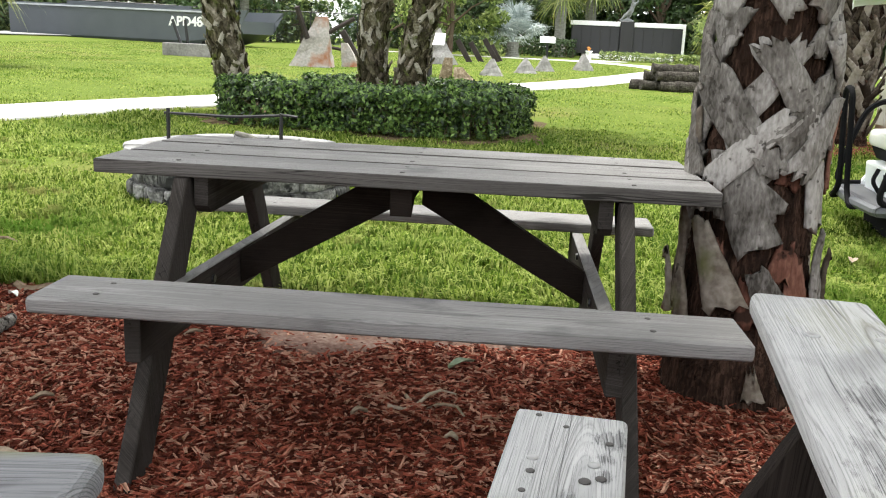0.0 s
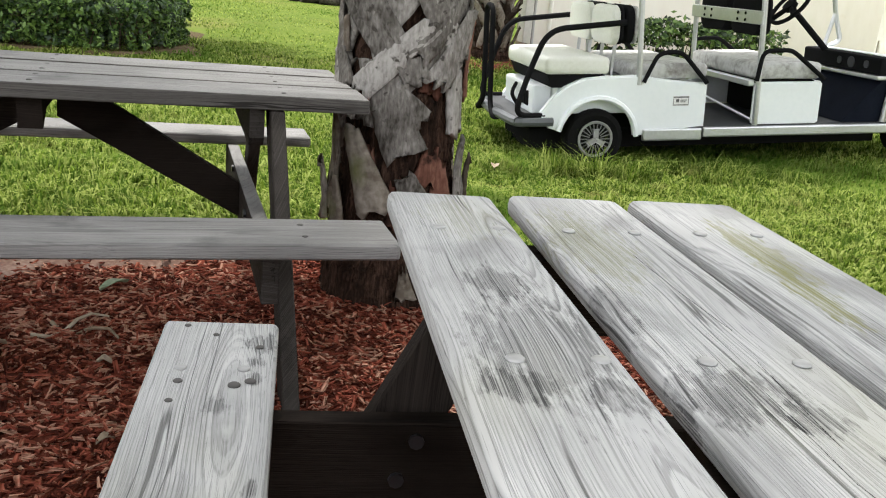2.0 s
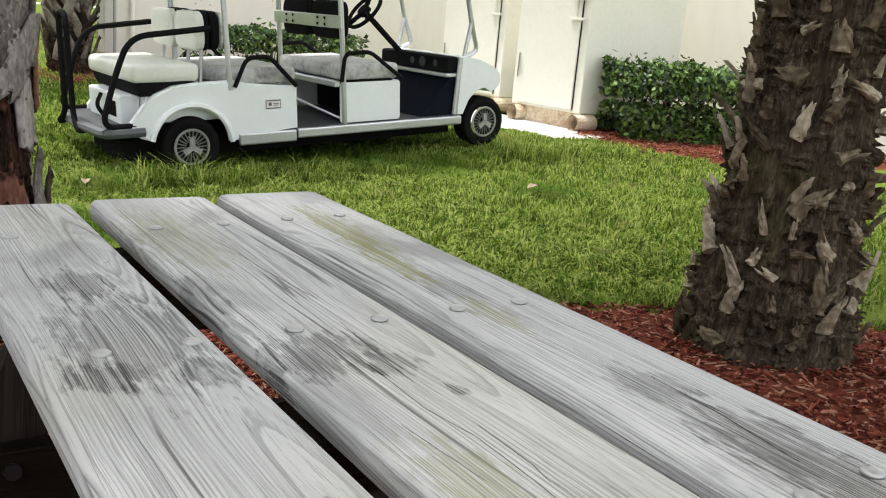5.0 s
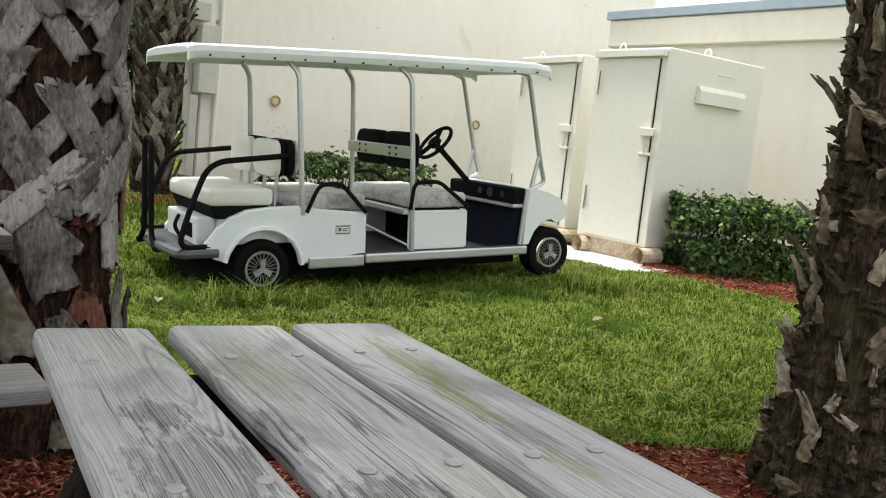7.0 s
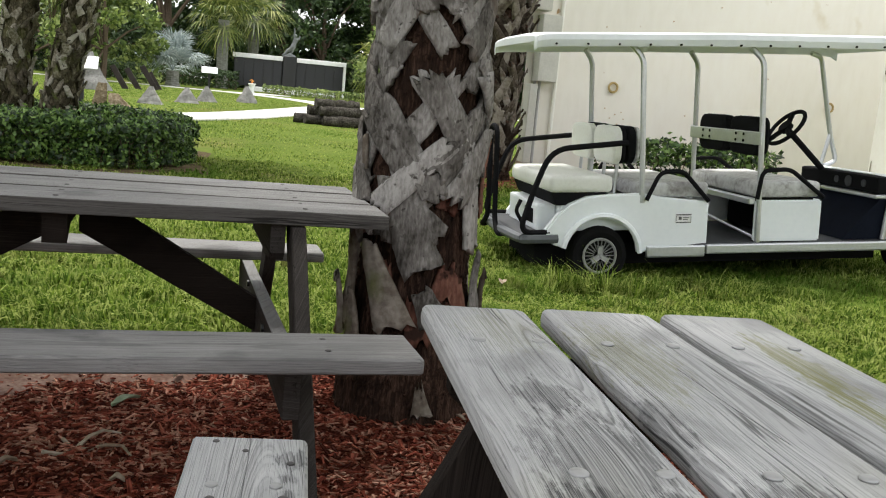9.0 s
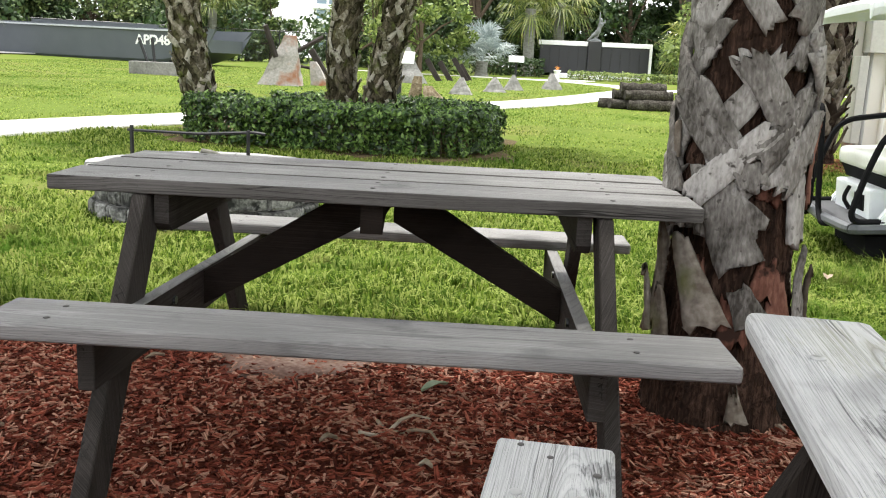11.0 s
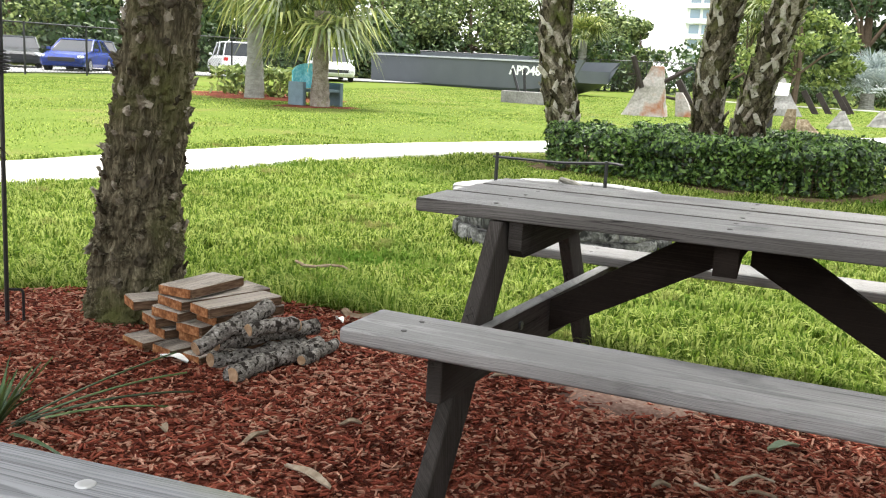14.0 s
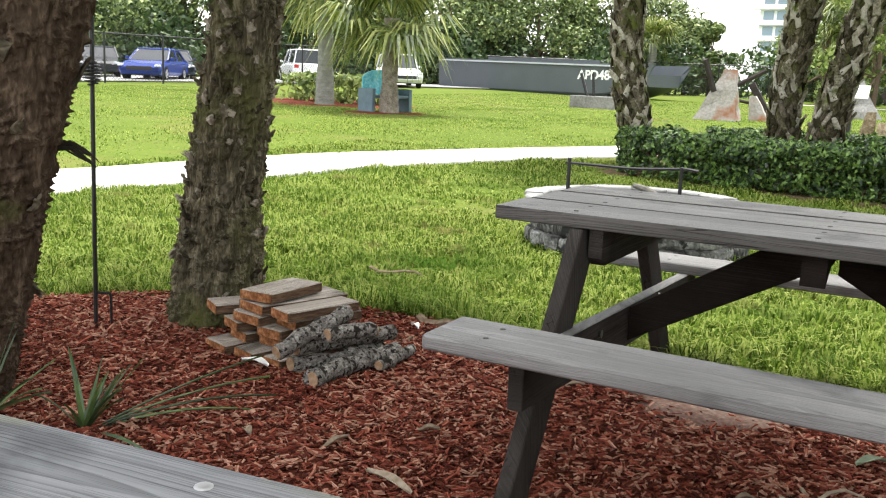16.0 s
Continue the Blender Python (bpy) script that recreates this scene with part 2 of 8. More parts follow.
W_B = weathered("stained_grey_timber", (0.235, 0.236, 0.236), (0.44, 0.441, 0.437), (0.635, 0.636, 0.628), algae=0.22, dirt=0.4, spots=SPOTS, lines=0.75)
W_A = weathered("brown_grey_timber", (0.100, 0.097, 0.093), (0.205, 0.199, 0.193), (0.36, 0.352, 0.342), dirt=0.6, lines=0.55, gloss=0.3)
W_EDGE = weathered("shaded_brown_board_edge", (0.045, 0.041, 0.037), (0.095, 0.089, 0.083), (0.17, 0.162, 0.153))
# dark brown under-table timber, its colour deepened with the shade below the boards
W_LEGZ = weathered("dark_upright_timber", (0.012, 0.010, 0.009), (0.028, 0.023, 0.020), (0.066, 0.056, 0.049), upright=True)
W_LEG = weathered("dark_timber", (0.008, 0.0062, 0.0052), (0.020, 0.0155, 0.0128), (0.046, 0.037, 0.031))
STEEL = plain("galvanised_steel", (0.36, 0.36, 0.355), 0.45, 0.6)
BLACKM = plain("black_metal", (0.018, 0.018, 0.02), 0.4, 0.3)
GRASS = surface("lawn", [(0.0527, 0.0837, 0.01171), (0.0899, 0.1271, 0.01953), (0.1302, 0.155, 0.0358)], scale=0.9, fine=14, rough=0.95, bump=0.8, dist=0.02, stain=[(0.5, 0.52, 0.66, (0.12, 0.125, 0.035)), (0.16, 0.5, 0.62, (0.085, 0.12, 0.02))])
BLADE = surface("grass_blade", [(0.055, 0.100, 0.012), (0.162, 0.232, 0.030), (0.30, 0.355, 0.10)], scale=1.2, fine=8, rough=0.85, bump=0, per="island", spread=0.45, sss=0.4, stain=[(2.3, 0.61, 0.72, (0.20, 0.195, 0.065)), (0.7, 0.54, 0.68, (0.065, 0.13, 0.015)), (7.0, 0.60, 0.72, (0.055, 0.105, 0.014))])
MULCHB = surface("mulch_floor", [(0.0462, 0.01386, 0.00924), (0.1309, 0.03696, 0.0231), (0.2156, 0.077, 0.05005)], scale=3, fine=70, rough=0.95, bump=1.0, dist=0.015)
CHIP = surface("mulch_chip", [(0.055, 0.0145, 0.009), (0.155, 0.038, 0.024), (0.24, 0.062, 0.038), (0.29, 0.092, 0.057), (0.40, 0.22, 0.155)], scale=2.0, fine=40, rough=0.9, bump=0.4, per="island", spread=0.3)
CONC = surface("path_concrete", [(0.45, 0.441, 0.414), (0.558, 0.549, 0.522), (0.63, 0.621, 0.594)], scale=1.5, fine=40, rough=0.9, bump=0.2)
STONE = surface("pit_stone", [(0.03, 0.03, 0.028), (0.15, 0.149, 0.141), (0.42, 0.417, 0.395)], scale=9, fine=46, rough=0.95, bump=1.0, dist=0.02, per="object", spread=0.1, stain=[(11, 0.52, 0.60, (0.035, 0.035, 0.034))])
CAPST = surface("pit_cap_stone", [(0.162, 0.162, 0.1566), (0.2592, 0.2592, 0.2511), (0.324, 0.324, 0.3132)], scale=5, fine=40, rough=0.95, bump=0.5, per="object", spread=0.08)
TRUNK_D = surface("palm_trunk_fibre", [(0.010, 0.0072, 0.0048), (0.060, 0.042, 0.029), (0.165, 0.122, 0.086)], scale=7, stretch=(3.2, 3.2, 1.0), fine=24, rough=0.95, bump=1.0, dist=0.03, stain=[(4, 0.58, 0.74, (0.07, 0.072, 0.028))])
TRUNK_V = surface("palm_trunk_cracked", [(0.008, 0.0062, 0.004), (0.056, 0.043, 0.030), (0.165, 0.132, 0.095)], scale=4, stretch=(8, 8, 1.3), fine=13, rough=0.95, bump=1.0, dist=0.04, stain=[(3, 0.56, 0.74, (0.062, 0.062, 0.024))])
TRUNK_R = surface("palm_trunk_red_brown", [(0.007, 0.005, 0.004), (0.030, 0.018, 0.013), (0.11, 0.064, 0.046)], scale=5, stretch=(5.5, 5.5, 0.8), fine=20, rough=0.95, bump=1.0, dist=0.03)
TRUNK_M = surface("palm_trunk_mossy", [(0.012, 0.010, 0.007), (0.085, 0.073, 0.046), (0.27, 0.24, 0.165)], scale=4, stretch=(8, 8, 1.6), fine=13, rough=0.95, bump=1.0, dist=0.04, stain=[(2.5, 0.50, 0.68, (0.085, 0.088, 0.030))])
BOOT = surface("palm_boot_grey", [(0.045, 0.040, 0.034), (0.175, 0.163, 0.149), (0.37, 0.353, 0.332)], scale=8, stretch=(2.2, 2.2, 0.8), fine=45, rough=0.92, bump=1.0, dist=0.012, per="object", spread=0.14,
               stain=[(11, 0.60, 0.72, (0.085, 0.078, 0.068)), (36, 0.62, 0.70, (0.06, 0.054, 0.047)), (4, 0.62, 0.80, (0.15, 0.105, 0.08))])
BOOT_S = surface("palm_stub_pale", [(0.045, 0.034, 0.022), (0.155, 0.125, 0.085), (0.40, 0.355, 0.275)], scale=8, fine=40, rough=0.95, bump=0.9, dist=0.008, per="object", spread=0.2, stain=[(6, 0.58, 0.7, (0.10, 0.085, 0.045))])
BOOT_5 = surface("palm_boot_shaggy", [(0.022, 0.016, 0.012), (0.10, 0.082, 0.064), (0.27, 0.24, 0.205)], scale=5, fine=24, rough=0.95, bump=1.0, dist=0.012, per="object", spread=0.22, stain=[(2.2, 0.56, 0.68, (0.14, 0.058, 0.036))])
BOOT_D = surface("palm_boot_dark", [(0.05, 0.04, 0.03), (0.135, 0.113, 0.09), (0.30, 0.27, 0.23)], scale=7, fine=36, rough=0.95, bump=0.8, dist=0.008, per="object", spread=0.18, stain=[(4, 0.58, 0.72, (0.13, 0.14, 0.05))])
BOOT_M = surface("palm_boot_mossy", [(0.03, 0.025, 0.017), (0.12, 0.105, 0.075), (0.33, 0.30, 0.245)], scale=7, fine=36, rough=0.95, bump=0.9, dist=0.01, per="object", spread=0.20, stain=[(5, 0.54, 0.68, (0.065, 0.072, 0.024))])
TRUNK_P = surface("pale_palm_trunk", [(0.11, 0.11, 0.09), (0.21, 0.21, 0.185), (0.33, 0.33, 0.30)], scale=4, stretch=(1, 1, 3), fine=24, rough=0.95, bump=0.7, dist=0.02)
BOOT_H = surface("palm_boot_pale_mossy", [(0.026, 0.023, 0.013), (0.115, 0.105, 0.066), (0.32, 0.305, 0.25)], scale=7, fine=36, rough=0.95, bump=0.9, dist=0.01, per="object", spread=0.28, stain=[(5, 0.56, 0.66, (0.075, 0.09, 0.022)), (14, 0.6, 0.66, (0.03, 0.025, 0.016))])
LEAF = surface("hedge_leaf", [(0.010, 0.028, 0.005), (0.042, 0.098, 0.014), (0.16, 0.26, 0.055)], scale=3, fine=12, rough=0.5, bump=0, per="island", spread=0.34, sss=0.25)
LEAF_T = surface("tree_leaf", [(0.045, 0.078, 0.018), (0.155, 0.220, 0.048), (0.34, 0.40, 0.125)], scale=0.5, fine=4, rough=0.6, bump=0, per="island", spread=0.2, sss=0.3)
LEAF_C = surface("coastal_tree_leaf", [(0.030, 0.056, 0.014), (0.105, 0.158, 0.036), (0.26, 0.315, 0.10)], scale=0.5, fine=4, rough=0.6, bump=0, per="island", spread=0.25)
LEAF_D = surface("dark_tree_leaf", [(0.016, 0.0336, 0.0104), (0.036, 0.072, 0.0192), (0.08, 0.128, 0.036)], scale=0.5, fine=4, rough=0.6, bump=0, per="island", spread=0.2, sss=0.25)
FROND = surface("palm_frond", [(0.035, 0.060, 0.010), (0.115, 0.16, 0.026), (0.29, 0.31, 0.09)], scale=2, fine=10, rough=0.5, bump=0, per="island", spread=0.25, sss=0.35)
SILVER = surface("silver_frond", [(0.19, 0.235, 0.23), (0.32, 0.375, 0.365), (0.50, 0.55, 0.54)], scale=2, fine=10, rough=0.6, bump=0, per="island", spread=0.2, sss=0.2)
STICK = plain("twig_bark", (0.12, 0.09, 0.065), 0.95, var=0.4, bump=0.5)

# ---- building blocks ----


def mesh_of(name, bm, mat, smooth=False):
    me = bpy.data.meshes.new(name)
    bm.to_mesh(me)
    bm.free()
    for m in mat if isinstance(mat, (list, tuple)) else [mat]:
        me.materials.append(m)
    if smooth:
        me.polygons.foreach_set("use_smooth", [True] * len(me.polygons))
    return me


def part(name, bm, mat, parent=None, label="", m=None, smooth=False):
    ob = new(name, bm if isinstance(bm, bpy.types.Mesh) else mesh_of(name, bm, mat, smooth))
    ob.parent = parent
    if m is not None:
        ob.matrix_basis = m
    return tagged(ob, label)


def thing(name, label, category, m=None, group="", kind=""):
    ob = new(name)
    ob.empty_display_size = 0.1
    if m is not None:
        ob.matrix_basis = m
    return tagged(ob, label, category, group, kind)


def raw(name, verts, faces, mat, parent=None, smooth=False):
    """One mesh from numpy arrays; faces: one array of equal-sided polygons."""
    me = bpy.data.meshes.new(name)
    verts, faces = np.asarray(verts, np.float32), np.asarray(faces, np.int32)
    k = faces.shape[1]
    me.vertices.add(len(verts))
    me.vertices.foreach_set("co", verts.ravel())
    me.loops.add(faces.size)
    me.loops.foreach_set("vertex_index", faces.ravel())
    me.polygons.add(len(faces))
    me.polygons.foreach_set("loop_start", np.arange(0, faces.size, k, dtype=np.int32))
    me.update(calc_edges=True)
    me.materials.append(mat)
    if smooth:
        me.polygons.foreach_set("use_smooth", np.ones(len(faces), bool))
    ob = new(name, me)
    ob.parent = parent
    return ob


def box(bm, a, b, bevel=0.0, seg=2, m=None):
    """A box from corner a to corner b, with rounded edges."""
    made = bmesh.ops.create_cube(bm, size=1.0)["verts"]
    a, b = Vector(a), Vector(b)
    for v in made:
        v.co = Vector(((a[i] + b[i]) / 2 + v.co[i] * (b[i] - a[i]) for i in range(3)))
    if bevel:
        edges = list({e for v in made for e in v.link_edges})
        got = bmesh.ops.bevel(bm, geom=edges, offset=bevel, segments=seg, affect="EDGES", profile=0.6)
        made = list({v for f in got["faces"] for v in f.verts} | {v for v in made if v.is_valid})
    if m is not None:
        for v in made:
            v.co = m @ v.co
    return made


def loft(bm, rings, close=True, caps=True):
    """Skin a list of rings of points."""
    rows = [[bm.verts.new(p) for p in ring] for ring in rings]
    n = len(rows[0])
    for r0, r1 in zip(rows, rows[1:]):
        for i in range(n if close else n - 1):
            j = (i + 1) % n
            bm.faces.new((r0[i], r0[j], r1[j], r1[i]))
    if caps:
        bm.faces.new(list(reversed(rows[0])))
        bm.faces.new(rows[-1])
    return rows


def tube(bm, pts, r, n=8, caps=True):
    """A round bar along a line of points; r: one radius or one for each point."""
    pts = [Vector(p) for p in pts]
    rs = r if isinstance(r, (list, tuple)) else [r] * len(pts)
    rings, side = [], None
    for i, p in enumerate(pts):
        d = (pts[min(i + 1, len(pts) - 1)] - pts[max(i - 1, 0)]).normalized()
        if side is None:
            side = d.orthogonal().normalized()
        side = (side - d * side.dot(d)).normalized()
        up = d.cross(side)
        rings.append([p + (side * math.cos(2 * math.pi * k / n) + up * math.sin(2 * math.pi * k / n)) * rs[i] for k in range(n)])
    loft(bm, rings, True, caps)


def rounded(pts, r=0.05, n=4):
    """A line of points with its corners rounded."""
    pts = [Vector(p) for p in pts]
    out = [pts[0]]
    for a, b, c in zip(pts, pts[1:], pts[2:]):
        d0, d1 = (a - b), (c - b)
        s = min(r, d0.length * 0.45, d1.length * 0.45)
        p0, p1 = b + d0.normalized() * s, b + d1.normalized() * s
        for k in range(n + 1):
            t = k / n
            out.append(p0 * (1 - t) ** 2 + b * 2 * t * (1 - t) + p1 * t * t)
    return out + [pts[-1]]


def prism(bm, outline, y0, y1):
    """A plate with the given outline in x and z, from y0 to y1."""
    a = [bm.verts.new((x, y0, z)) for x, z in outline]
    b = [bm.verts.new((x, y1, z)) for x, z in outline]
    n = len(a)
    bm.faces.new(a), bm.faces.new(list(reversed(b)))
    for i in range(n):
        j = (i + 1) % n
        bm.faces.new((a[j], a[i], b[i], b[j]))


def fresh():
    return bmesh.new()


def smooth_step(a, b, x):
    u = np.clip((x - a) / (b - a), 0, 1)
    return u * u * (3 - 2 * u)


def lumps(x, y, size, seed):
    """Smooth random patches from 0 to 1, about size metres across."""
    table = np.random.default_rng(seed).uniform(0, 1, (64, 64))
    u, v = x / size + 500.3, y / size + 500.7
    i, j = np.floor(u).astype(int), np.floor(v).astype(int)
    f, g = u - i, v - j
    f, g = f * f * (3 - 2 * f), g * g * (3 - 2 * g)
    i0, i1, j0, j1 = i % 64, (i + 1) % 64, j % 64, (j + 1) % 64
    return (table[i0, j0] * (1 - f) + table[i1, j0] * f) * (1 - g) + (table[i0, j1] * (1 - f) + table[i1, j1] * f) * g


def ground_z(x, y):
    """The lawn's height: level near the tables, rising gently towards the memorial ground, with a slight dip under the cart."""
    r = np.hypot(x - 0.3, y - 0.4)
    far = 0.40 * np.clip((r - 10) / 32, 0, 1.6)
    dip = -0.14 * np.exp(-(((x - 3.2) / 2.0) ** 2 + ((y - 6.4) / 1.6) ** 2))
    rise = 0.06 * np.exp(-(((x - 6.3) / 1.4) ** 2 + ((y - 6.6) / 1.4) ** 2))
    return far + dip + rise


def gz(x, y):
    return float(ground_z(np.float64(x), np.float64(y)))


# ---- ground ----
def axis_steps(lo, hi, near0, near1, fine, grow=1.35):
    out = list(np.arange(near0, near1 + 1e-6, fine))
    s, v = fine, near1
    while v < hi:
        s *= grow
        v += s
        out.append(v)
    s, v = fine, near0
    while v > lo:
        s *= grow
        v -= s
        out.insert(0, v)
    return np.array(out)


def make_ground():
    xs, ys = axis_steps(-900, 900, -12, 14, 0.4), axis_steps(-300, 1500, -4, 20, 0.4)
    X, Y = np.meshgrid(xs, ys)
    Z = ground_z(X, Y) + 0.015 * np.sin(X * 1.3 + 0.7 * Y) * np.sin(Y * 0.9) * smooth_step(4, 8, Y)
    v = np.stack([X, Y, Z], -1).reshape(-1, 3)
    nx, ny = len(xs), len(ys)
    i = (np.arange(ny - 1)[:, None] * nx + np.arange(nx - 1)).ravel()
    ob = raw("ground", v, np.stack([i, i + 1, i + nx + 1, i + nx], 1), GRASS, smooth=True)
    tagged(ob, "sunlit green lawn with worn yellowish patches", "lawn", kind="structure")


make_ground()
BED = [(-7, 1.6), (-3.45, 3.25), (-2.9, 3.75), (-2.2, 4.0), (-1.7, 4.05), (-0.9, 3.95), (0.2, 4.02), (1.0, 4.0), (1.55, 3.7), (1.9, 3.2), (2.4, 2.85), (3.3, 2.62), (3.85, 2.3), (4.4, 1.4), (4.8, -2.5), (-7, -2.5)]


def inside(px, py, poly):
    ok = np.zeros(px.shape, bool)
    for (x0, y0), (x1, y1) in zip(poly, poly[1:] + poly[:1]):
        cross = ((y0 > py) != (y1 > py)) & (px < (x1 - x0) * (py - y0) / (y1 - y0 + 1e-12) + x0)
        ok ^= cross
    return ok


def make_bed(name, poly, label, z=0.006, fine=0.12, mat=None):
    """A mulch bed: a slightly heaped sheet with an uneven edge."""
    x0, x1 = min(p[0] for p in poly), max(p[0] for p in poly)
    y0, y1 = min(p[1] for p in poly), max(p[1] for p in poly)
    xs, ys = np.arange(x0 - fine, x1 + fine * 2, fine), np.arange(y0 - fine, y1 + fine * 2, fine)
    X, Y = np.meshgrid(xs, ys)
    wob = 0.07 * np.sin(X * 9 + 2 * np.sin(Y * 5)) + 0.05 * np.sin(Y * 13 + X * 3)
    ok = inside(X + wob, Y + wob, poly)
    Z = ground_z(X, Y) + z + 0.012 * (1 + np.sin(X * 3.1) * np.cos(Y * 2.7))
    nx = len(xs)
    j, i = np.nonzero(ok[:-1, :-1] | ok[1:, :-1] | ok[:-1, 1:] | ok[1:, 1:])
    k = j * nx + i
    f = np.stack([k, k + 1, k + nx + 1, k + nx], 1)
    used, inv = np.unique(f, return_inverse=True)
    V = np.stack([X, Y, Z], -1).reshape(-1, 3)[used]
    okf = ok.ravel()[used]
    V[~okf, 2] -= 0.03
    return tagged(raw(name, V, inv.reshape(f.shape), mat or MULCHB, smooth=True), label, "mulch" if mat is None else "soil", kind="structure")


make_bed("mulch_bed", BED, "red shredded bark mulch under the picnic tables")


SAND = [(-0.64, 3.50), (-0.48, 3.40), (-0.30, 3.37), (-0.16, 3.50), (0.0, 3.62), (0.3, 3.66), (0.66, 3.73), (0.55, 3.93), (0.1, 3.96), (-0.4, 3.92), (-0.62, 3.72)]
make_bed("sandy_soil", SAND, "bare pale sandy soil where the mulch is worn", 0.024, 0.05, surface("pale_sand", [(0.085, 0.045, 0.034), (0.18, 0.115, 0.09), (0.33, 0.25, 0.21)], scale=6, fine=60, rough=0.95, bump=0.6))


def ribbon(name, centre, width, mat, label, category, thick=0.05):
    """A strip of paving along a smooth centre line, a few centimetres proud of the lawn."""
    P = np.array(centre, float)
    tt = np.linspace(0, len(P) - 1, (len(P) - 1) * 8 + 1)
    k = np.clip(tt.astype(int), 0, len(P) - 2)
    u = (tt - k)[:, None]
    prev, nxt = P[np.maximum(k - 1, 0)], P[np.minimum(k + 2, len(P) - 1)]
    C = 0.5 * ((2 * P[k]) + (P[k + 1] - prev) * u + (2 * prev - 5 * P[k] + 4 * P[k + 1] - nxt) * u**2 + (3 * P[k] - prev - 3 * P[k + 1] + nxt) * u**3)
    d = np.gradient(C, axis=0)
    nrm = np.stack([-d[:, 1], d[:, 0]], 1) / np.linalg.norm(d, axis=1)[:, None]
    L, R = C + nrm * width / 2, C - nrm * width / 2
    z = ground_z(C[:, 0], C[:, 1]) + 0.022
    rows = [np.c_[L, z - thick], np.c_[L, z], np.c_[R, z], np.c_[R, z - thick]]
    V = np.stack(rows, 1).reshape(-1, 3)
    i = (np.arange(len(C) - 1)[:, None] * 4 + np.arange(3)).ravel()
    return tagged(raw(name, V, np.stack([i, i + 4, i + 5, i + 1], 1), mat), label, category, kind="structure")


WAY = [(-9.5, -2), (-7.9, 2.5), (-7.04, 6.2), (-6.54, 9.9), (-5.60, 12.36), (-4.36, 14.87), (-2.4, 18.6), (0.3, 22.7), (2.2, 26.5), (4.9, 34), (6.6, 40), (5.6, 45.5), (2.6, 49.5)]
ribbon("path_1", WAY, 1.56, CONC, "pale concrete walkway winding across the lawn", "path")
ribbon("path_2", [(6.4, 38.5), (9, 41), (14, 43), (22, 44)], 1.8, CONC, "pale concrete walkway branching to the side", "path")
ribbon("path_3", [(-10, 52), (-4, 50.5), (2.6, 49.6), (5.5, 52)], 1.6, CONC, "pale concrete walkway in front of the memorial wall", "path")


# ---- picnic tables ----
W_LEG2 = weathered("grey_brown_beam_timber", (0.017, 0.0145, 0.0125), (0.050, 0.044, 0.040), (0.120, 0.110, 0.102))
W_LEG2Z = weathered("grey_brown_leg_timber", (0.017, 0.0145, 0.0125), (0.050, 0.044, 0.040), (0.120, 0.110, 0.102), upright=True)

def plank(bm, L, W, T, seed=0, bevel=0.014):
    """A worn board along x: rounded edges, the ends split and not quite square."""
    made = box(bm, (-L / 2, -W / 2, -T), (L / 2, W / 2, 0), bevel, 3)
    for v in made:
        v.co.z += 0.0015 * math.sin(v.co.y * 40 + seed)
        v.co.x += (0.004 * math.sin(v.co.y * 30 + seed * 1.7)) * (1 if v.co.x > 0 else -1)


def bolt_mesh():
    bm = fresh()
    rings = [[(r * math.cos(a * math.pi / 8), r * math.sin(a * math.pi / 8), z) for a in range(16)] for r, z in ((0.0135, -0.001), (0.0135, 0.0016), (0.0112, 0.0036), (0.004, 0.0044))]
    loft(bm, rings)
    return mesh_of("bolt", bm, STEEL, True)


BOLT = bolt_mesh()
BOLT_D = BOLT.copy()
BOLT_D.materials[0] = plain("rusty_bolt", (0.085, 0.08, 0.076), 0.7, 0.3)


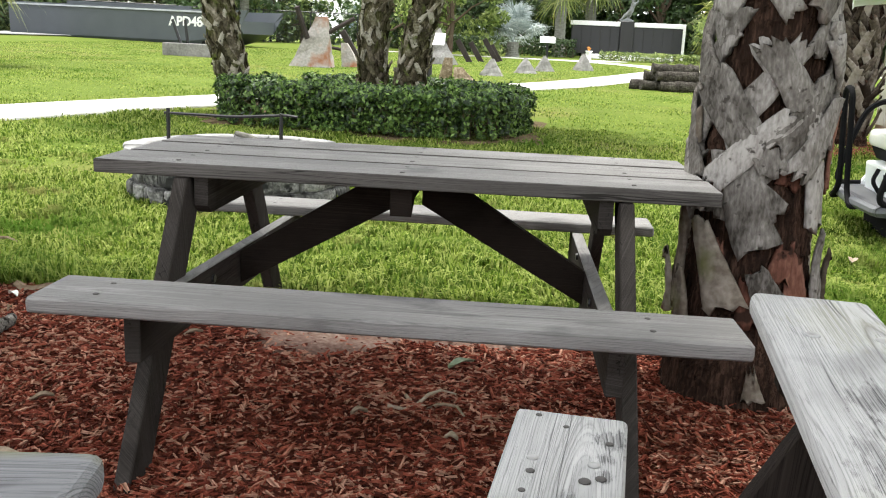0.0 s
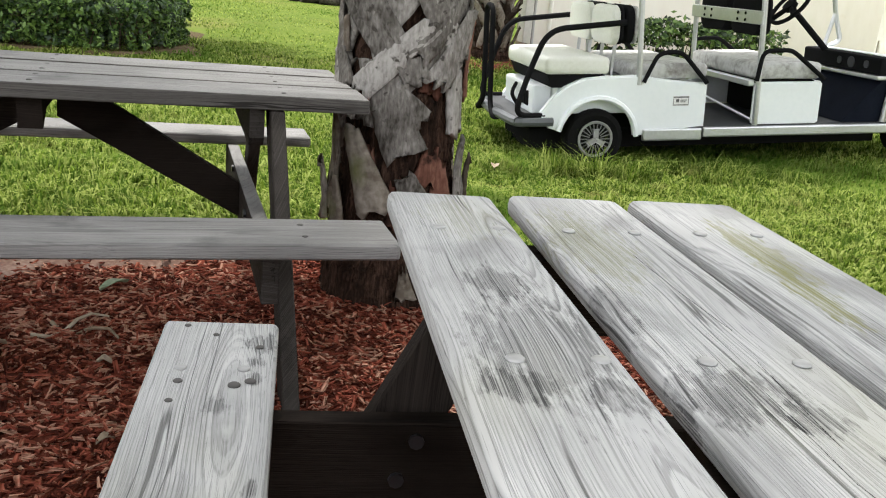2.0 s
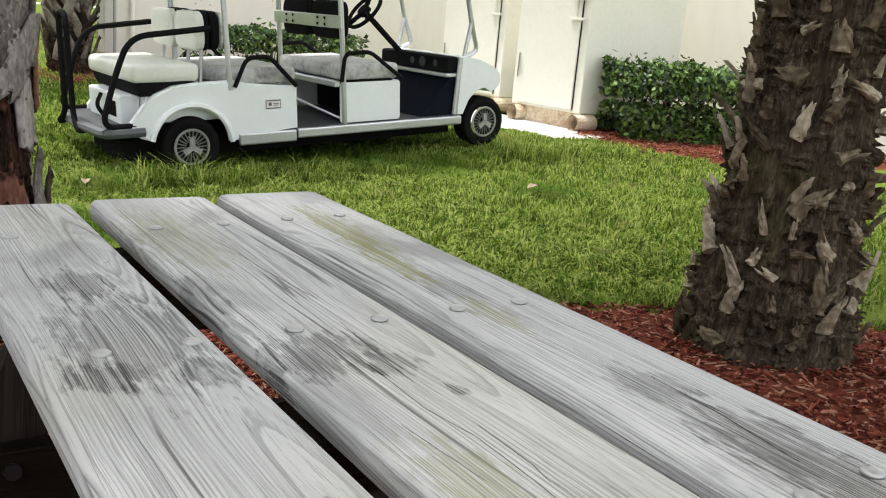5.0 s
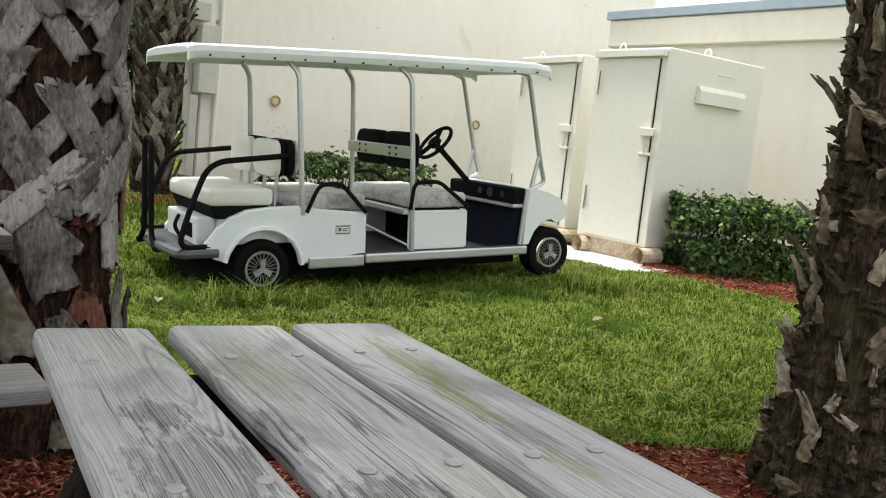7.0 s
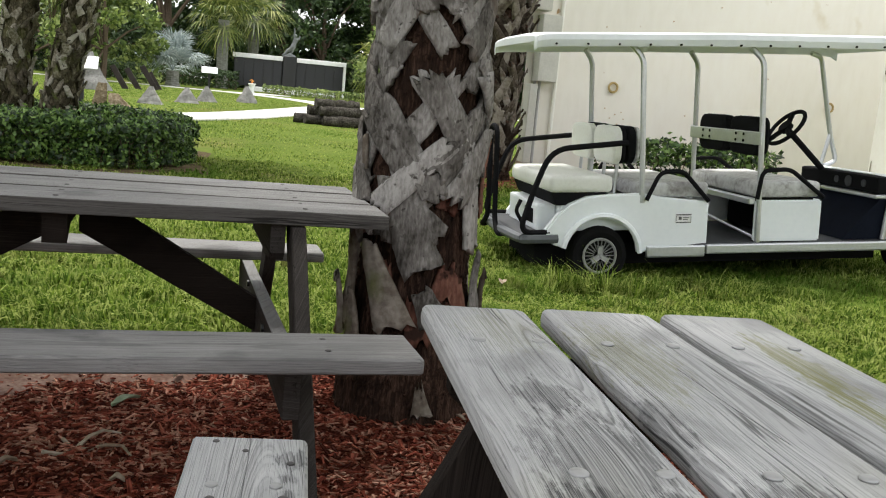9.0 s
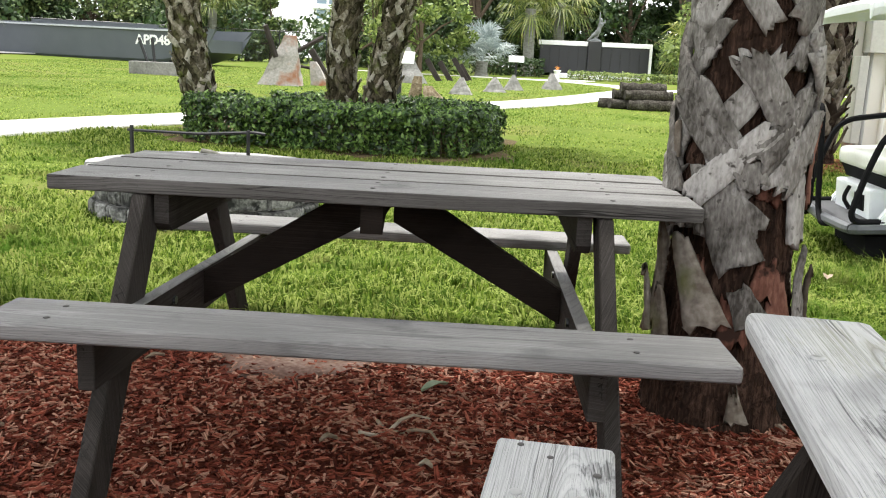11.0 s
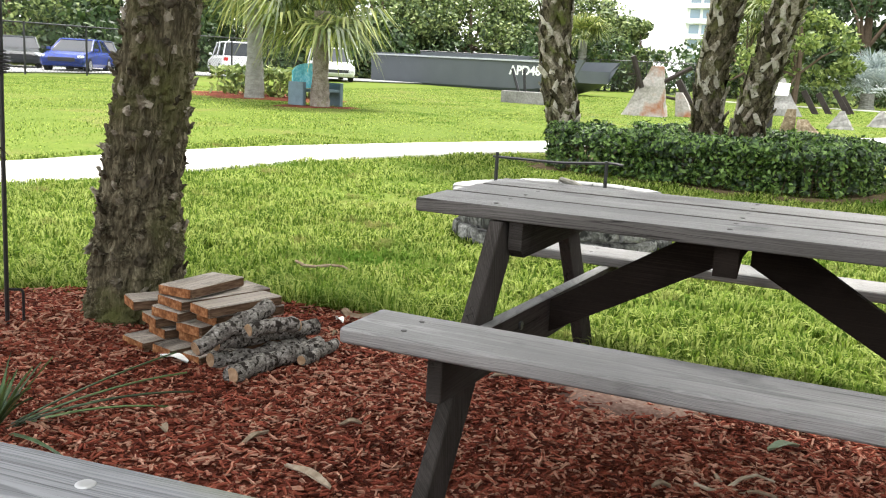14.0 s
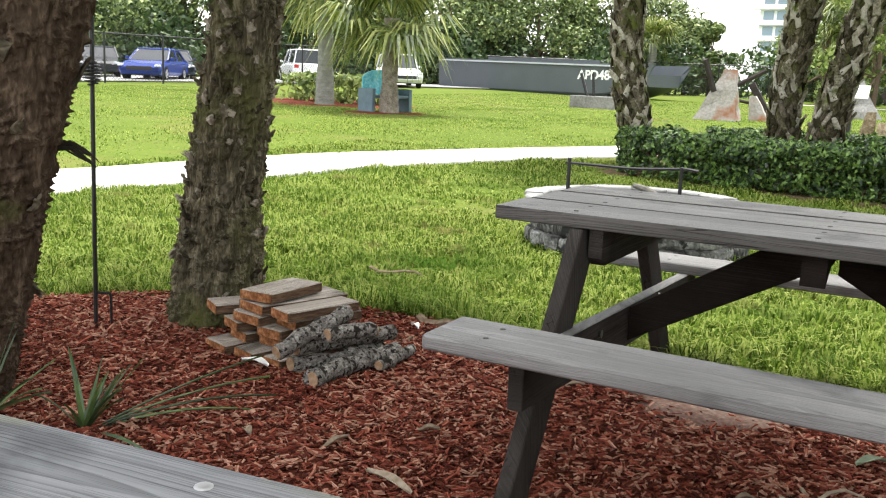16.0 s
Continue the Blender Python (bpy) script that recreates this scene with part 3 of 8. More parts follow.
def picnic_table(label, m, L, W, boards, mat_top, benches=(1, -1), H=0.745, BH=0.465, bw=0.225, leg_x=0.62, gap=0.018, bench_gap=0.36, seed=0, bench_spec=None, bolts_at=None, bevel=0.014, leg_y=None, lay=None, foot_in=0.0):
    """A timber A-frame picnic table: boards, two benches, splayed legs, cross beams and braces."""
    t = thing("picnic_table", label, "picnic table", m, "picnic tables")
    bwid = (W - gap * (boards - 1)) / boards
    T = 0.042
    bolts = []
    for k in range(boards):
        y, wid, dx = lay[k] if lay else (-W / 2 + bwid / 2 + k * (bwid + gap), bwid, 0.0)
        bm = fresh()
        plank(bm, L, wid, T, seed + k, bevel)
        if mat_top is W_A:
            # side faces darker brown, with the shade of the gaps put in the colour
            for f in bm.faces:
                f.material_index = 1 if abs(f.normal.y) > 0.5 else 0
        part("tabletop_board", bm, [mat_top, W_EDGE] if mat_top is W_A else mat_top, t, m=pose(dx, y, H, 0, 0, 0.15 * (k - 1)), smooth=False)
        for x in () if bolts_at else (-leg_x - 0.02, 0.0, leg_x + 0.02):
            for s in (-1, 1):
                bolts.append((x, y + s * bwid * 0.27, H))
    bolts += [(x, y, H) for x, y in bolts_at or ()]
    yb = W / 2 + bench_gap
    for s in benches:
        bm = fresh()
        bh, bx, bl = (bench_spec or {}).get(s, (BH, 0.0, L))
        plank(bm, bl, bw, T, seed + 7 + s, 0.013)
        part("bench_seat", bm, mat_top, t, m=pose(bx, s * (yb + bw / 2), bh))
        for x in (-leg_x - 0.02, leg_x + 0.02):
            for q in (-1, 1):
                bolts.append((x, s * (yb + bw / 2 + q * 0.05), bh))
    for b in bolts:
        part("bolt", BOLT if mat_top is W_B else BOLT_D, STEEL, t, m=pose(*b) @ Matrix.Scale(0.78 if mat_top is W_B else 0.55, 4))
    for sx in (-1, 1):
        x = sx * leg_x
        for s in (-1, 1):
            # splayed leg, wide across the table, thin along it
            bm = fresh()
            y0, y1, w = s * (W / 2 - 0.02), s * (W / 2 + bench_gap + bw * 0.62), 0.135
            if leg_y:
                y0, y1 = s * leg_y[0], s * leg_y[1 if s < 0 else -1]
            z0 = H - T - 0.004
            d = Vector((0, y1 - y0, -z0)).normalized()
            half = w / 2 / abs(d.z)
            outline = [(y0 - s * half * 1.6, z0), (y0 + s * half * 0.15, z0), (y1 + s * half * 0.35, 0.0), (y1 - s * half * 1.3, 0.0)]
            fx = foot_in if sx < 0 and s < 0 else 0.0
            pts = [[(x + dx + (fx if b < 0.1 else 0.0), a, b) for a, b in outline] for dx in (-0.021, 0.021)]
            loft(bm, pts)
            bmesh.ops.recalc_face_normals(bm, faces=bm.faces)
            bmesh.ops.bevel(bm, geom=bm.edges[:], offset=0.004, segments=1, affect="EDGES")
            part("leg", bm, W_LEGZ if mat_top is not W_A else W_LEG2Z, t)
        # cross beam that carries the benches
        xi = x - sx * 0.055
        bm = fresh()
        e = yb + bw * 0.6
        za, zb_ = (bench_spec or {}).get(-1, (BH,))[0] - T - 0.002, (bench_spec or {}).get(1, (BH,))[0] - T - 0.002
        prism(bm, [(-e, za), (e, zb_), (e, zb_ - 0.14), (-e, za - 0.14)], -0.021, 0.021)
        bmesh.ops.recalc_face_normals(bm, faces=bm.faces)
        bmesh.ops.bevel(bm, geom=bm.edges[:], offset=0.003, segments=1, affect="EDGES")
        # the brown table's beams get the paler tabletop timber on the upper face
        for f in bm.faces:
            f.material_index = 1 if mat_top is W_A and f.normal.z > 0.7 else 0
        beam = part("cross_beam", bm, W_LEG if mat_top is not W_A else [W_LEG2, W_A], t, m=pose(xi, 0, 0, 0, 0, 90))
        for q in (-1, 1):
            for dy, dz in ((0.0, 0.03), (0.028, 0.10)):
                bm = fresh()
                tube(bm, [(q * (W / 2 - 0.06 + dy), -0.022 * sx * -1, (za + zb_) / 2 - dz), (q * (W / 2 - 0.06 + dy), 0.030 * sx, (za + zb_) / 2 - dz)], 0.013, 8)
                part("beam_bolt", bm, BLACKM, beam)
        # cleat under the boards
        bm = fresh()
        e = W / 2 - 0.03
        zc = H - T - 0.003
        low, cut, tall = (0.085, 0.03, 0.11) if mat_top is W_A else (0.04, 0.09, 0.12)
        prism(bm, [(-e, zc), (e, zc), (e, zc - low), (e - cut, zc - tall), (-e + cut, zc - tall), (-e, zc - low)], -0.021, 0.021)
        bmesh.ops.recalc_face_normals(bm, faces=bm.faces)
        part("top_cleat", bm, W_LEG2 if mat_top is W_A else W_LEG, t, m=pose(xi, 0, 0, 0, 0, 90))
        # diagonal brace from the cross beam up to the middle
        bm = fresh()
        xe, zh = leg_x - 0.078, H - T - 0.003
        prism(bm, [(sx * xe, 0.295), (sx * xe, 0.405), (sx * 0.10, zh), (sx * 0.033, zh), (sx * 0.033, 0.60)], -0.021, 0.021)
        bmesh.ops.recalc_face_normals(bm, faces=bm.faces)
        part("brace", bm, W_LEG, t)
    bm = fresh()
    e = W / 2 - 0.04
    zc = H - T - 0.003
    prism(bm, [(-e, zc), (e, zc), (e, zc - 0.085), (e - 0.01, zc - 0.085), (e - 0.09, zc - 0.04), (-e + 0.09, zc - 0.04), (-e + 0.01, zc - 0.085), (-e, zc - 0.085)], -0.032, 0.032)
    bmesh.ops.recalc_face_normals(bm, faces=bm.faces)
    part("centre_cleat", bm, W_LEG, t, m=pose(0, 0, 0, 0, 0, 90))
    return t


CRACKM = plain("crack_shadow", (0.025, 0.024, 0.022), 0.95)


def cracks(t, lines, z, wide=0.0011, mat=CRACKM):
    """Open drying cracks and knife scores in the boards: thin dark slivers, widest in the middle."""
    for pts in lines:
        bm = fresh()
        P = [Vector((x, y, z + 0.0004)) for x, y in rounded_line(pts)]
        rows = []
        for k, p in enumerate(P):
            d = (P[min(k + 1, len(P) - 1)] - P[max(k - 1, 0)]).normalized()
            sd = Vector((-d.y, d.x, 0)) * wide * (0.15 + math.sin(math.pi * k / (len(P) - 1)) ** 0.7) * (1 + 0.4 * math.sin(k * 2.3))
            rows.append((bm.verts.new(p + sd), bm.verts.new(p - sd), bm.verts.new(p - sd - Vector((0, 0, 0.002))), bm.verts.new(p + sd - Vector((0, 0, 0.002)))))
        for a, b in zip(rows, rows[1:]):
            for q in range(4):
                bm.faces.new((a[q], a[(q + 1) % 4], b[(q + 1) % 4], b[q]))
        bmesh.ops.recalc_face_normals(bm, faces=bm.faces)
        part("crack", bm, mat, t)


def rounded_line(pts, n=5):
    out = []
    for k, ((x0, y0), (x1, y1)) in enumerate(zip(pts, pts[1:])):
        for q in range(n):
            u = q / n
            out.append((x0 + (x1 - x0) * u, y0 + (y1 - y0) * u + 0.0003 * math.sin(7 * u + 3 * k)))
    return out + [pts[-1]]


brown = picnic_table("weathered brown-grey timber picnic table with two attached benches", pose(0.012, 3.365, 0), 1.83, 0.735, 3, W_A, leg_x=0.655, leg_y=(0.3475, 0.955, 0.78), foot_in=0.065, seed=3, bw=0.218, gap=0.032, bevel=0.007, bench_spec={-1: (0.485, 0.036, 1.73), 1: (0.428, -0.05, 1.92)})
BOLTS_B = [(0.645, 0.267), (0.652, 0.173), (0.658, 0.061), (0.666, -0.050), (0.680, -0.167), (0.690, -0.271), (0.157, 0.259), (0.159, 0.168), (0.162, 0.050), (0.163, -0.058), (0.167, -0.172), (0.166, -0.268),
           (-0.345, 0.262), (-0.342, 0.170), (-0.341, 0.063), (-0.344, -0.047), (-0.340, -0.170), (-0.338, -0.265), (-0.83, 0.26), (-0.83, 0.17), (-0.83, 0.06), (-0.83, -0.05), (-0.83, -0.17), (-0.83, -0.265)]
stained = picnic_table("weathered pale grey timber picnic table with algae and stains", pose(0.9541, 0.9848, 0, 0, 0, 82.7), 1.83, 0.67, 3, W_B, seed=20, bw=0.204, bench_gap=0.167, gap=0.026, leg_x=0.71, leg_y=(0.185, 0.53), bolts_at=BOLTS_B, bevel=0.019, lay=((-0.2255, 0.205, 0.004), (0.0035, 0.207, -0.018), (0.2315, 0.187, -0.040)), bench_spec={1: (0.465, -0.077, 2.03), -1: (0.465, 0.0, 2.03)})
cracks(stained, [[(0.031, 0.022), (-0.074, 0.026), (-0.141, 0.015), (-0.208, 0.017), (-0.276, 0.02), (-0.346, 0.03), (-0.451, 0.024)], [(0.169, -0.01), (0.074, -0.002), (-0.016, 0.003)], [(-0.026, 0.299), (-0.067, 0.301), (-0.141, 0.298)],
                 [(-0.095, 0.064), (-0.156, 0.059), (-0.21, 0.054)], [(-0.095, -0.245), (-0.186, -0.239), (-0.295, -0.223)], [(0.549, -0.006), (0.39, -0.011), (0.256, -0.023)], [(-0.123, -0.0), (-0.204, 0.002), (-0.233, 0.007)]], 0.7438, 0.00016)
for x, y, k in ((0.68, 0.652, 0.75), (0.612, 0.657, 0.6), (0.668, 0.565, 1.0), (0.683, 0.541, 0.9), (0.911, 0.663, 0.6), (0.871, 0.61, 0.55), (0.82, 0.532, 0.7)):
    part("nail_head", BOLT_D, STEEL, stained, m=pose(x, y, 0.4655) @ Matrix.Scale(k * 0.75, 4))
W_B.node_tree.nodes["own"].object = stained


# ---- palms ----
def boot_mesh(name, mat, L, W, T, seed, R=0.2, roll=0.0, flare=0.0, curl=0.0, taper=0.75):
    """An old leaf base: a tough plate that hugs the trunk (radius R), thick at its root, frayed and split at its tip.
    It leans over by roll and stands off more and more by flare. Local y points away from the trunk."""
    rnd = random.Random(seed)
    bm = fresh()
    n, k = 6, 4
    c, s = math.cos(radians(roll)), math.sin(radians(roll))
    outer, inner = [], []
    wob = [rnd.uniform(-1, 1) for _ in range(n + 1)]
    tip = [rnd.uniform(-0.16, 0.05) for _ in range(k + 1)]
    for i in range(n + 1):
        u = i / n
        w = W * (1 - (1 - taper) * u) * (1 + 0.10 * wob[i])
        for rows, off in ((outer, T * (1 - 0.4 * u)), (inner, -0.012 if u < 0.5 else 0.0)):
            row = []
            for j in range(k + 1):
                a = w * (j / k - 0.5)
                b = L * (u + (tip[j] if i == n else 0))
                lat, h = a * c + b * s, b * c - a * s
                edge = (1 - abs(2 * j / k - 1) ** 3 * 0.55)
                r = R + (off * edge if off > 0 else off) + flare * L * u + curl * u * u
                ang = lat / R
                row.append(Vector((r * math.sin(ang), r * math.cos(ang) - R, h)))
            rows.append(row)
    vo = [[bm.verts.new(p) for p in r] for r in outer]
    vi = [[bm.verts.new(p) for p in r] for r in inner]
    for i in range(n):
        for j in range(k):
            bm.faces.new((vo[i][j], vo[i + 1][j], vo[i + 1][j + 1], vo[i][j + 1]))
            bm.faces.new((vi[i][j], vi[i][j + 1], vi[i + 1][j + 1], vi[i + 1][j]))
        bm.faces.new((vo[i][0], vi[i][0], vi[i + 1][0], vo[i + 1][0]))
        bm.faces.new((vo[i][k], vo[i + 1][k], vi[i + 1][k], vi[i][k]))
    for j in range(k):
        bm.faces.new((vo[n][j], vi[n][j], vi[n][j + 1], vo[n][j + 1]))
        bm.faces.new((vo[0][j], vo[0][j + 1], vi[0][j + 1], vi[0][j]))
    bmesh.ops.recalc_face_normals(bm, faces=bm.faces)
    return mesh_of(name, bm, mat, True)


def axis_at(spine, z):
    """Point and radius of a leaning trunk at a height; spine: rows of (x, y, z, radius)."""
    for a, b in zip(spine, spine[1:]):
        if z <= b[2] or b is spine[-1]:
            t = (z - a[2]) / (b[2] - a[2])
            return [a[i] + (b[i] - a[i]) * t for i in range(4)]


def fan_leaf(V, F, base, direction, size, rnd, droop=0.5, n=22, petiole=0.6, wide=0.045):
    """One fan frond: folded leaflets spread round the end of a stalk."""
    d = Vector(direction).normalized()
    side = d.cross(Vector((0, 0, 1)))
    side = side.normalized() if side.length > 0.05 else Vector((1, 0, 0))
    up = side.cross(d)
    hub = Vector(base) + d * size * petiole
    i0 = len(V)
    w = 0.012 * size + 0.006
    V += [tuple(Vector(base) + side * w), tuple(Vector(base) - side * w), tuple(hub - side * w * 0.6), tuple(hub + side * w * 0.6)]
    F.append((i0, i0 + 1, i0 + 2, i0 + 3))
    for k in range(n):
        a = radians(-125 + 250 * k / (n - 1)) + rnd.uniform(-0.04, 0.04)
        ray = d * math.cos(a) + side * math.sin(a)
        ln = size * (0.75 + 0.25 * math.cos(a * 0.8)) * rnd.uniform(0.85, 1.05)
        wid = size * wide
        cross = ray.cross(up).normalized()
        mid = hub + ray * ln * 0.55 + up * 0.06 * size
        tip = hub + ray * ln + Vector((0, 0, -droop * ln * rnd.uniform(0.3, 0.8)))
        i0 = len(V)
        V += [tuple(hub - cross * wid * 0.25), tuple(mid - cross * wid * 0.5), tuple(tip), tuple(mid + cross * wid * 0.5)]
        F.append((i0, i0 + 1, i0 + 2, i0 + 3))


def crown(parent, top, size, count, mat, seed, droop=0.5, lo=-35, hi=80, petiole=0.7, wide=0.045):
    rnd = random.Random(seed)
    V, F = [], []
    for k in range(count):
        el, az = radians(rnd.uniform(lo, hi)), k * 2.4 + rnd.uniform(-0.3, 0.3)
        fan_leaf(V, F, top, (math.cos(az) * math.cos(el), math.sin(az) * math.cos(el), math.sin(el)), size * rnd.uniform(0.85, 1.1), rnd, droop, petiole=petiole, wide=wide)
    ob = raw("crown", V, F, mat, parent)
    tagged(ob, kind="stuff")
    return ob


def rough_trunk(spine, seed, gap, ridge, crack, zfine=2.1, step=0.0085, n=112):
    """A trunk's skin: slanting leaf-scar ridges, one over another, cut by upright cracks; finely made where it is seen near to."""
    zb, ztop = spine[0][2] - 0.03, spine[-1][2]
    zs = np.r_[np.arange(zb, zfine, step), np.arange(zfine, ztop, 0.08), ztop]
    a = np.linspace(0, 2 * math.pi, n, endpoint=False) + math.pi / 2
    rows = []
    for z in zs:
        x, y, _, r = axis_at(spine, max(float(z), spine[0][2]))
        u, zz = (a - math.pi / 2) * r, np.full(n, z)
        ph = zz / gap + 2.6 * lumps(u, zz * 0.6, 0.10, seed) + 1.0 * lumps(u, zz, 0.035, seed + 5) + 0.5 * np.sin(a * 2 + seed)
        f = ph - np.floor(ph)
        lip = (1 - f) ** 2.2 * 2.2 * lumps(u, zz, 0.045, seed + 1) ** 2
        split = np.clip(0.55 - lumps(u, zz * 0.22, 0.013, seed + 2), 0, 1) * 2
        q = r + ridge * lip - crack * split * (0.4 + lumps(u, zz, 0.07, seed + 3)) + 0.010 * (lumps(u, zz, 0.014, seed + 4) - 0.5)
        rows.append(np.stack([x - spine[0][0] + q * np.cos(a), y - spine[0][1] + q * np.sin(a), zz - spine[0][2]], 1))
    V = np.concatenate(rows)
    i = (np.arange(len(zs) - 1)[:, None] * n + np.arange(n)).ravel()
    k = (np.arange(len(zs) - 1)[:, None] * n + (np.arange(n) + 1) % n).ravel()
    return V, np.stack([i, k, k + n, i + n], 1)


def stub_mesh(name, mat, L, W, T, seed, R=0.2, flare=0.3):
    """A broken leaf stub: a crumpled woody tongue, torn or forked at its end, curling off the trunk. Local y points outward, z along the stub."""
    rnd = random.Random(seed)
    bm = fresh()
    n, k = 6, 5
    fork = rnd.random() < 0.45
    torn = [rnd.uniform(-0.35, 0.12) - (0.45 if fork and j in (2, 3) else 0) for j in range(k + 1)]
    waist = [1 + rnd.uniform(-0.22, 0.22) for _ in range(n + 1)]
    side, curl = rnd.uniform(-0.25, 0.25), rnd.uniform(-0.2, 0.5)
    outer, inner = [], []
    for i in range(n + 1):
        u = i / n
        w = W * waist[i] * (1.15 - 0.45 * u)
        ro, ri = [], []
        for j in range(k + 1):
            v = j / k - 0.5
            b = L * (u + (torn[j] if i == n else torn[j] * 0.5 if i == n - 1 else 0))
            x = w * v + side * L * u * u
            cup = (1 - (2 * v) ** 2)
            off = flare * b + curl * b * b / L + x * x / -2 / R
            h = T * (0.35 + 0.65 * cup) * (1 - 0.35 * u) + rnd.uniform(-1, 1) * T * 0.28
            ro.append(bm.verts.new((x, off + h, b)))
            ri.append(bm.verts.new((x, off - 0.004 - 0.012 * (u < 0.3), b)))
        outer.append(ro), inner.append(ri)
    for i in range(n):
        for j in range(k):
            bm.faces.new((outer[i][j], outer[i][j + 1], outer[i + 1][j + 1], outer[i + 1][j]))
            bm.faces.new((inner[i][j], inner[i + 1][j], inner[i + 1][j + 1], inner[i][j + 1]))
        bm.faces.new((outer[i][0], outer[i + 1][0], inner[i + 1][0], inner[i][0]))
        bm.faces.new((outer[i][k], inner[i][k], inner[i + 1][k], outer[i + 1][k]))
    for j in range(k):
        bm.faces.new((outer[n][j], outer[n][j + 1], inner[n][j + 1], inner[n][j]))
        bm.faces.new((outer[0][j], inner[0][j], inner[0][j + 1], outer[0][j + 1]))
    bmesh.ops.recalc_face_normals(bm, faces=bm.faces)
    return mesh_of(name, bm, mat)


def stubby_palm(label, spine, seed, trunk_mat, stub_mat, crown_size, count, gap, ridge, crack, number, zrange, L, W, T, tilt=40, flare=(0.15, 0.7), proud=0.0):
    """A palm whose ridged trunk carries broken leaf stubs in a loose spiral."""
    rnd = random.Random(seed)
    x0, y0, zb = spine[0][:3]
    t = thing("palm_tree", label, "palm tree", pose(x0, y0, zb), "palm trees")
    V, F = rough_trunk(spine, seed, gap, ridge, crack)
    raw("trunk", V, F, trunk_mat, t, smooth=True)
    kinds = [stub_mesh("stub", stub_mat, rnd.uniform(*L), rnd.uniform(*W), rnd.uniform(*T), seed * 7 + q, 0.2, rnd.uniform(*flare)) for q in range(22)]
    for k in range(number):
        z = zrange[0] + (zrange[1] - zrange[0]) * (k + 0.5) / number + rnd.uniform(-0.03, 0.03)
        x, y, _, r = axis_at(spine, max(z, zb))
        a = k * 2.39996 + rnd.uniform(-0.35, 0.35)
        m = Matrix.Translation((x - x0 + (r + proud) * math.cos(a), y - y0 + (r + proud) * math.sin(a), z - zb)) @ pose(0, 0, 0, 0, 0, math.degrees(a) - 90) @ pose(0, 0, 0, 0, rnd.gauss(0, tilt), 0)
        s = rnd.uniform(0.7, 1.25)
        part("stub", rnd.choice(kinds), stub_mat, t, m=m @ Matrix.Diagonal((s, 1, s, 1)))
    x, y, zz, r = spine[-1]
    crown(t, (x - x0, y - y0, zz - zb), crown_size, count, FROND, seed)
    return t


def palm(label, spine, boots, trunk_mat, boot_mat, seed, crown_size=0.0, ring=0.02, cross=0.0, trunk_name="trunk", fronds=FROND, ring_len=0.05, count=26):
    """A palm: a rough trunk along its spine, old leaf bases in spirals, and a crown of fans.
    boots: (number, length, width, thickness, lowest, highest, flare, tilt)."""
    rnd = random.Random(seed)
    x0, y0 = spine[0][0], spine[0][1]
    t = thing("palm_tree", label, "palm tree", pose(x0, y0, spine[0][2]), "palm trees")
    bm = fresh()
    rings, n = [], 40
    ztop = spine[-1][2]
    z = spine[0][2] - 0.03
    while z < ztop:
        x, y, _, r = axis_at(spine, max(z, spine[0][2]))
        ph = rnd.uniform(0, 6)
        amp = ring * rnd.uniform(0.4, 1.2)
        r += ring * (0.9 if len(rings) % 2 else 0.0)
        rings.append([(x - x0 + (r + amp * math.sin(5 * a + ph) * 0.5 + rnd.uniform(-1, 1) * ring * 0.5) * math.cos(a), y - y0 + (r + amp * math.sin(4 * a + ph) * 0.5 + rnd.uniform(-1, 1) * ring * 0.5) * math.sin(a), z - spine[0][2] + rnd.uniform(-1, 1) * 0.006)
                      for a in (2 * math.pi * k / n for k in range(n))])
        z += ring_len * rnd.uniform(0.7, 1.3)
    loft(bm, rings)
    part(trunk_name, bm, trunk_mat, t)
    num, L, W, T, zlo, zhi, flare, tilt = boots
    rmid = axis_at(spine, (zlo + min(zhi, 2.0)) / 2)[3]
    mixed = 0.0 if cross else 1.0
    variants = [[boot_mesh("boot", boot_mat, L * rnd.uniform(0.7 - 0.35 * mixed, 1.2 + 0.2 * mixed), W * rnd.uniform(0.75 - 0.3 * mixed, 1.2), T * rnd.uniform(0.7, 1.3), seed * 31 + q, rmid, sg * cross + rnd.uniform(-tilt, tilt), math.tan(radians(flare)) * rnd.uniform(0.1, 1.5), L * 0.06 * rnd.uniform(0, 1), rnd.uniform(0.5 - 0.4 * mixed, 0.95)) for q in range(12)] for sg in (-1, 1)]
    for k in range(num):
        u = (k + 0.5) / num
        z = zlo + (zhi - zlo) * u + rnd.uniform(-1, 1) * L * 0.12
        x, y, _, r = axis_at(spine, max(z, spine[0][2]))
        a = k * 2.39996 + rnd.uniform(-0.15, 0.15)
        m = Matrix.Translation((x - x0 + r * math.cos(a), y - y0 + r * math.sin(a), z - spine[0][2])) @ pose(0, 0, 0, 0, 0, math.degrees(a) - 90)
        s = rnd.uniform(0.85, 1.12)
        part("boot", rnd.choice(variants[k % 2]), boot_mat, t, m=m @ Matrix.Diagonal((1, 1, s, 1)))
    if crown_size:
        x, y, zz, r = spine[-1]
        crown(t, (x - x0, y - y0, zz - spine[0][2]), crown_size, count, fronds, seed)
    return t


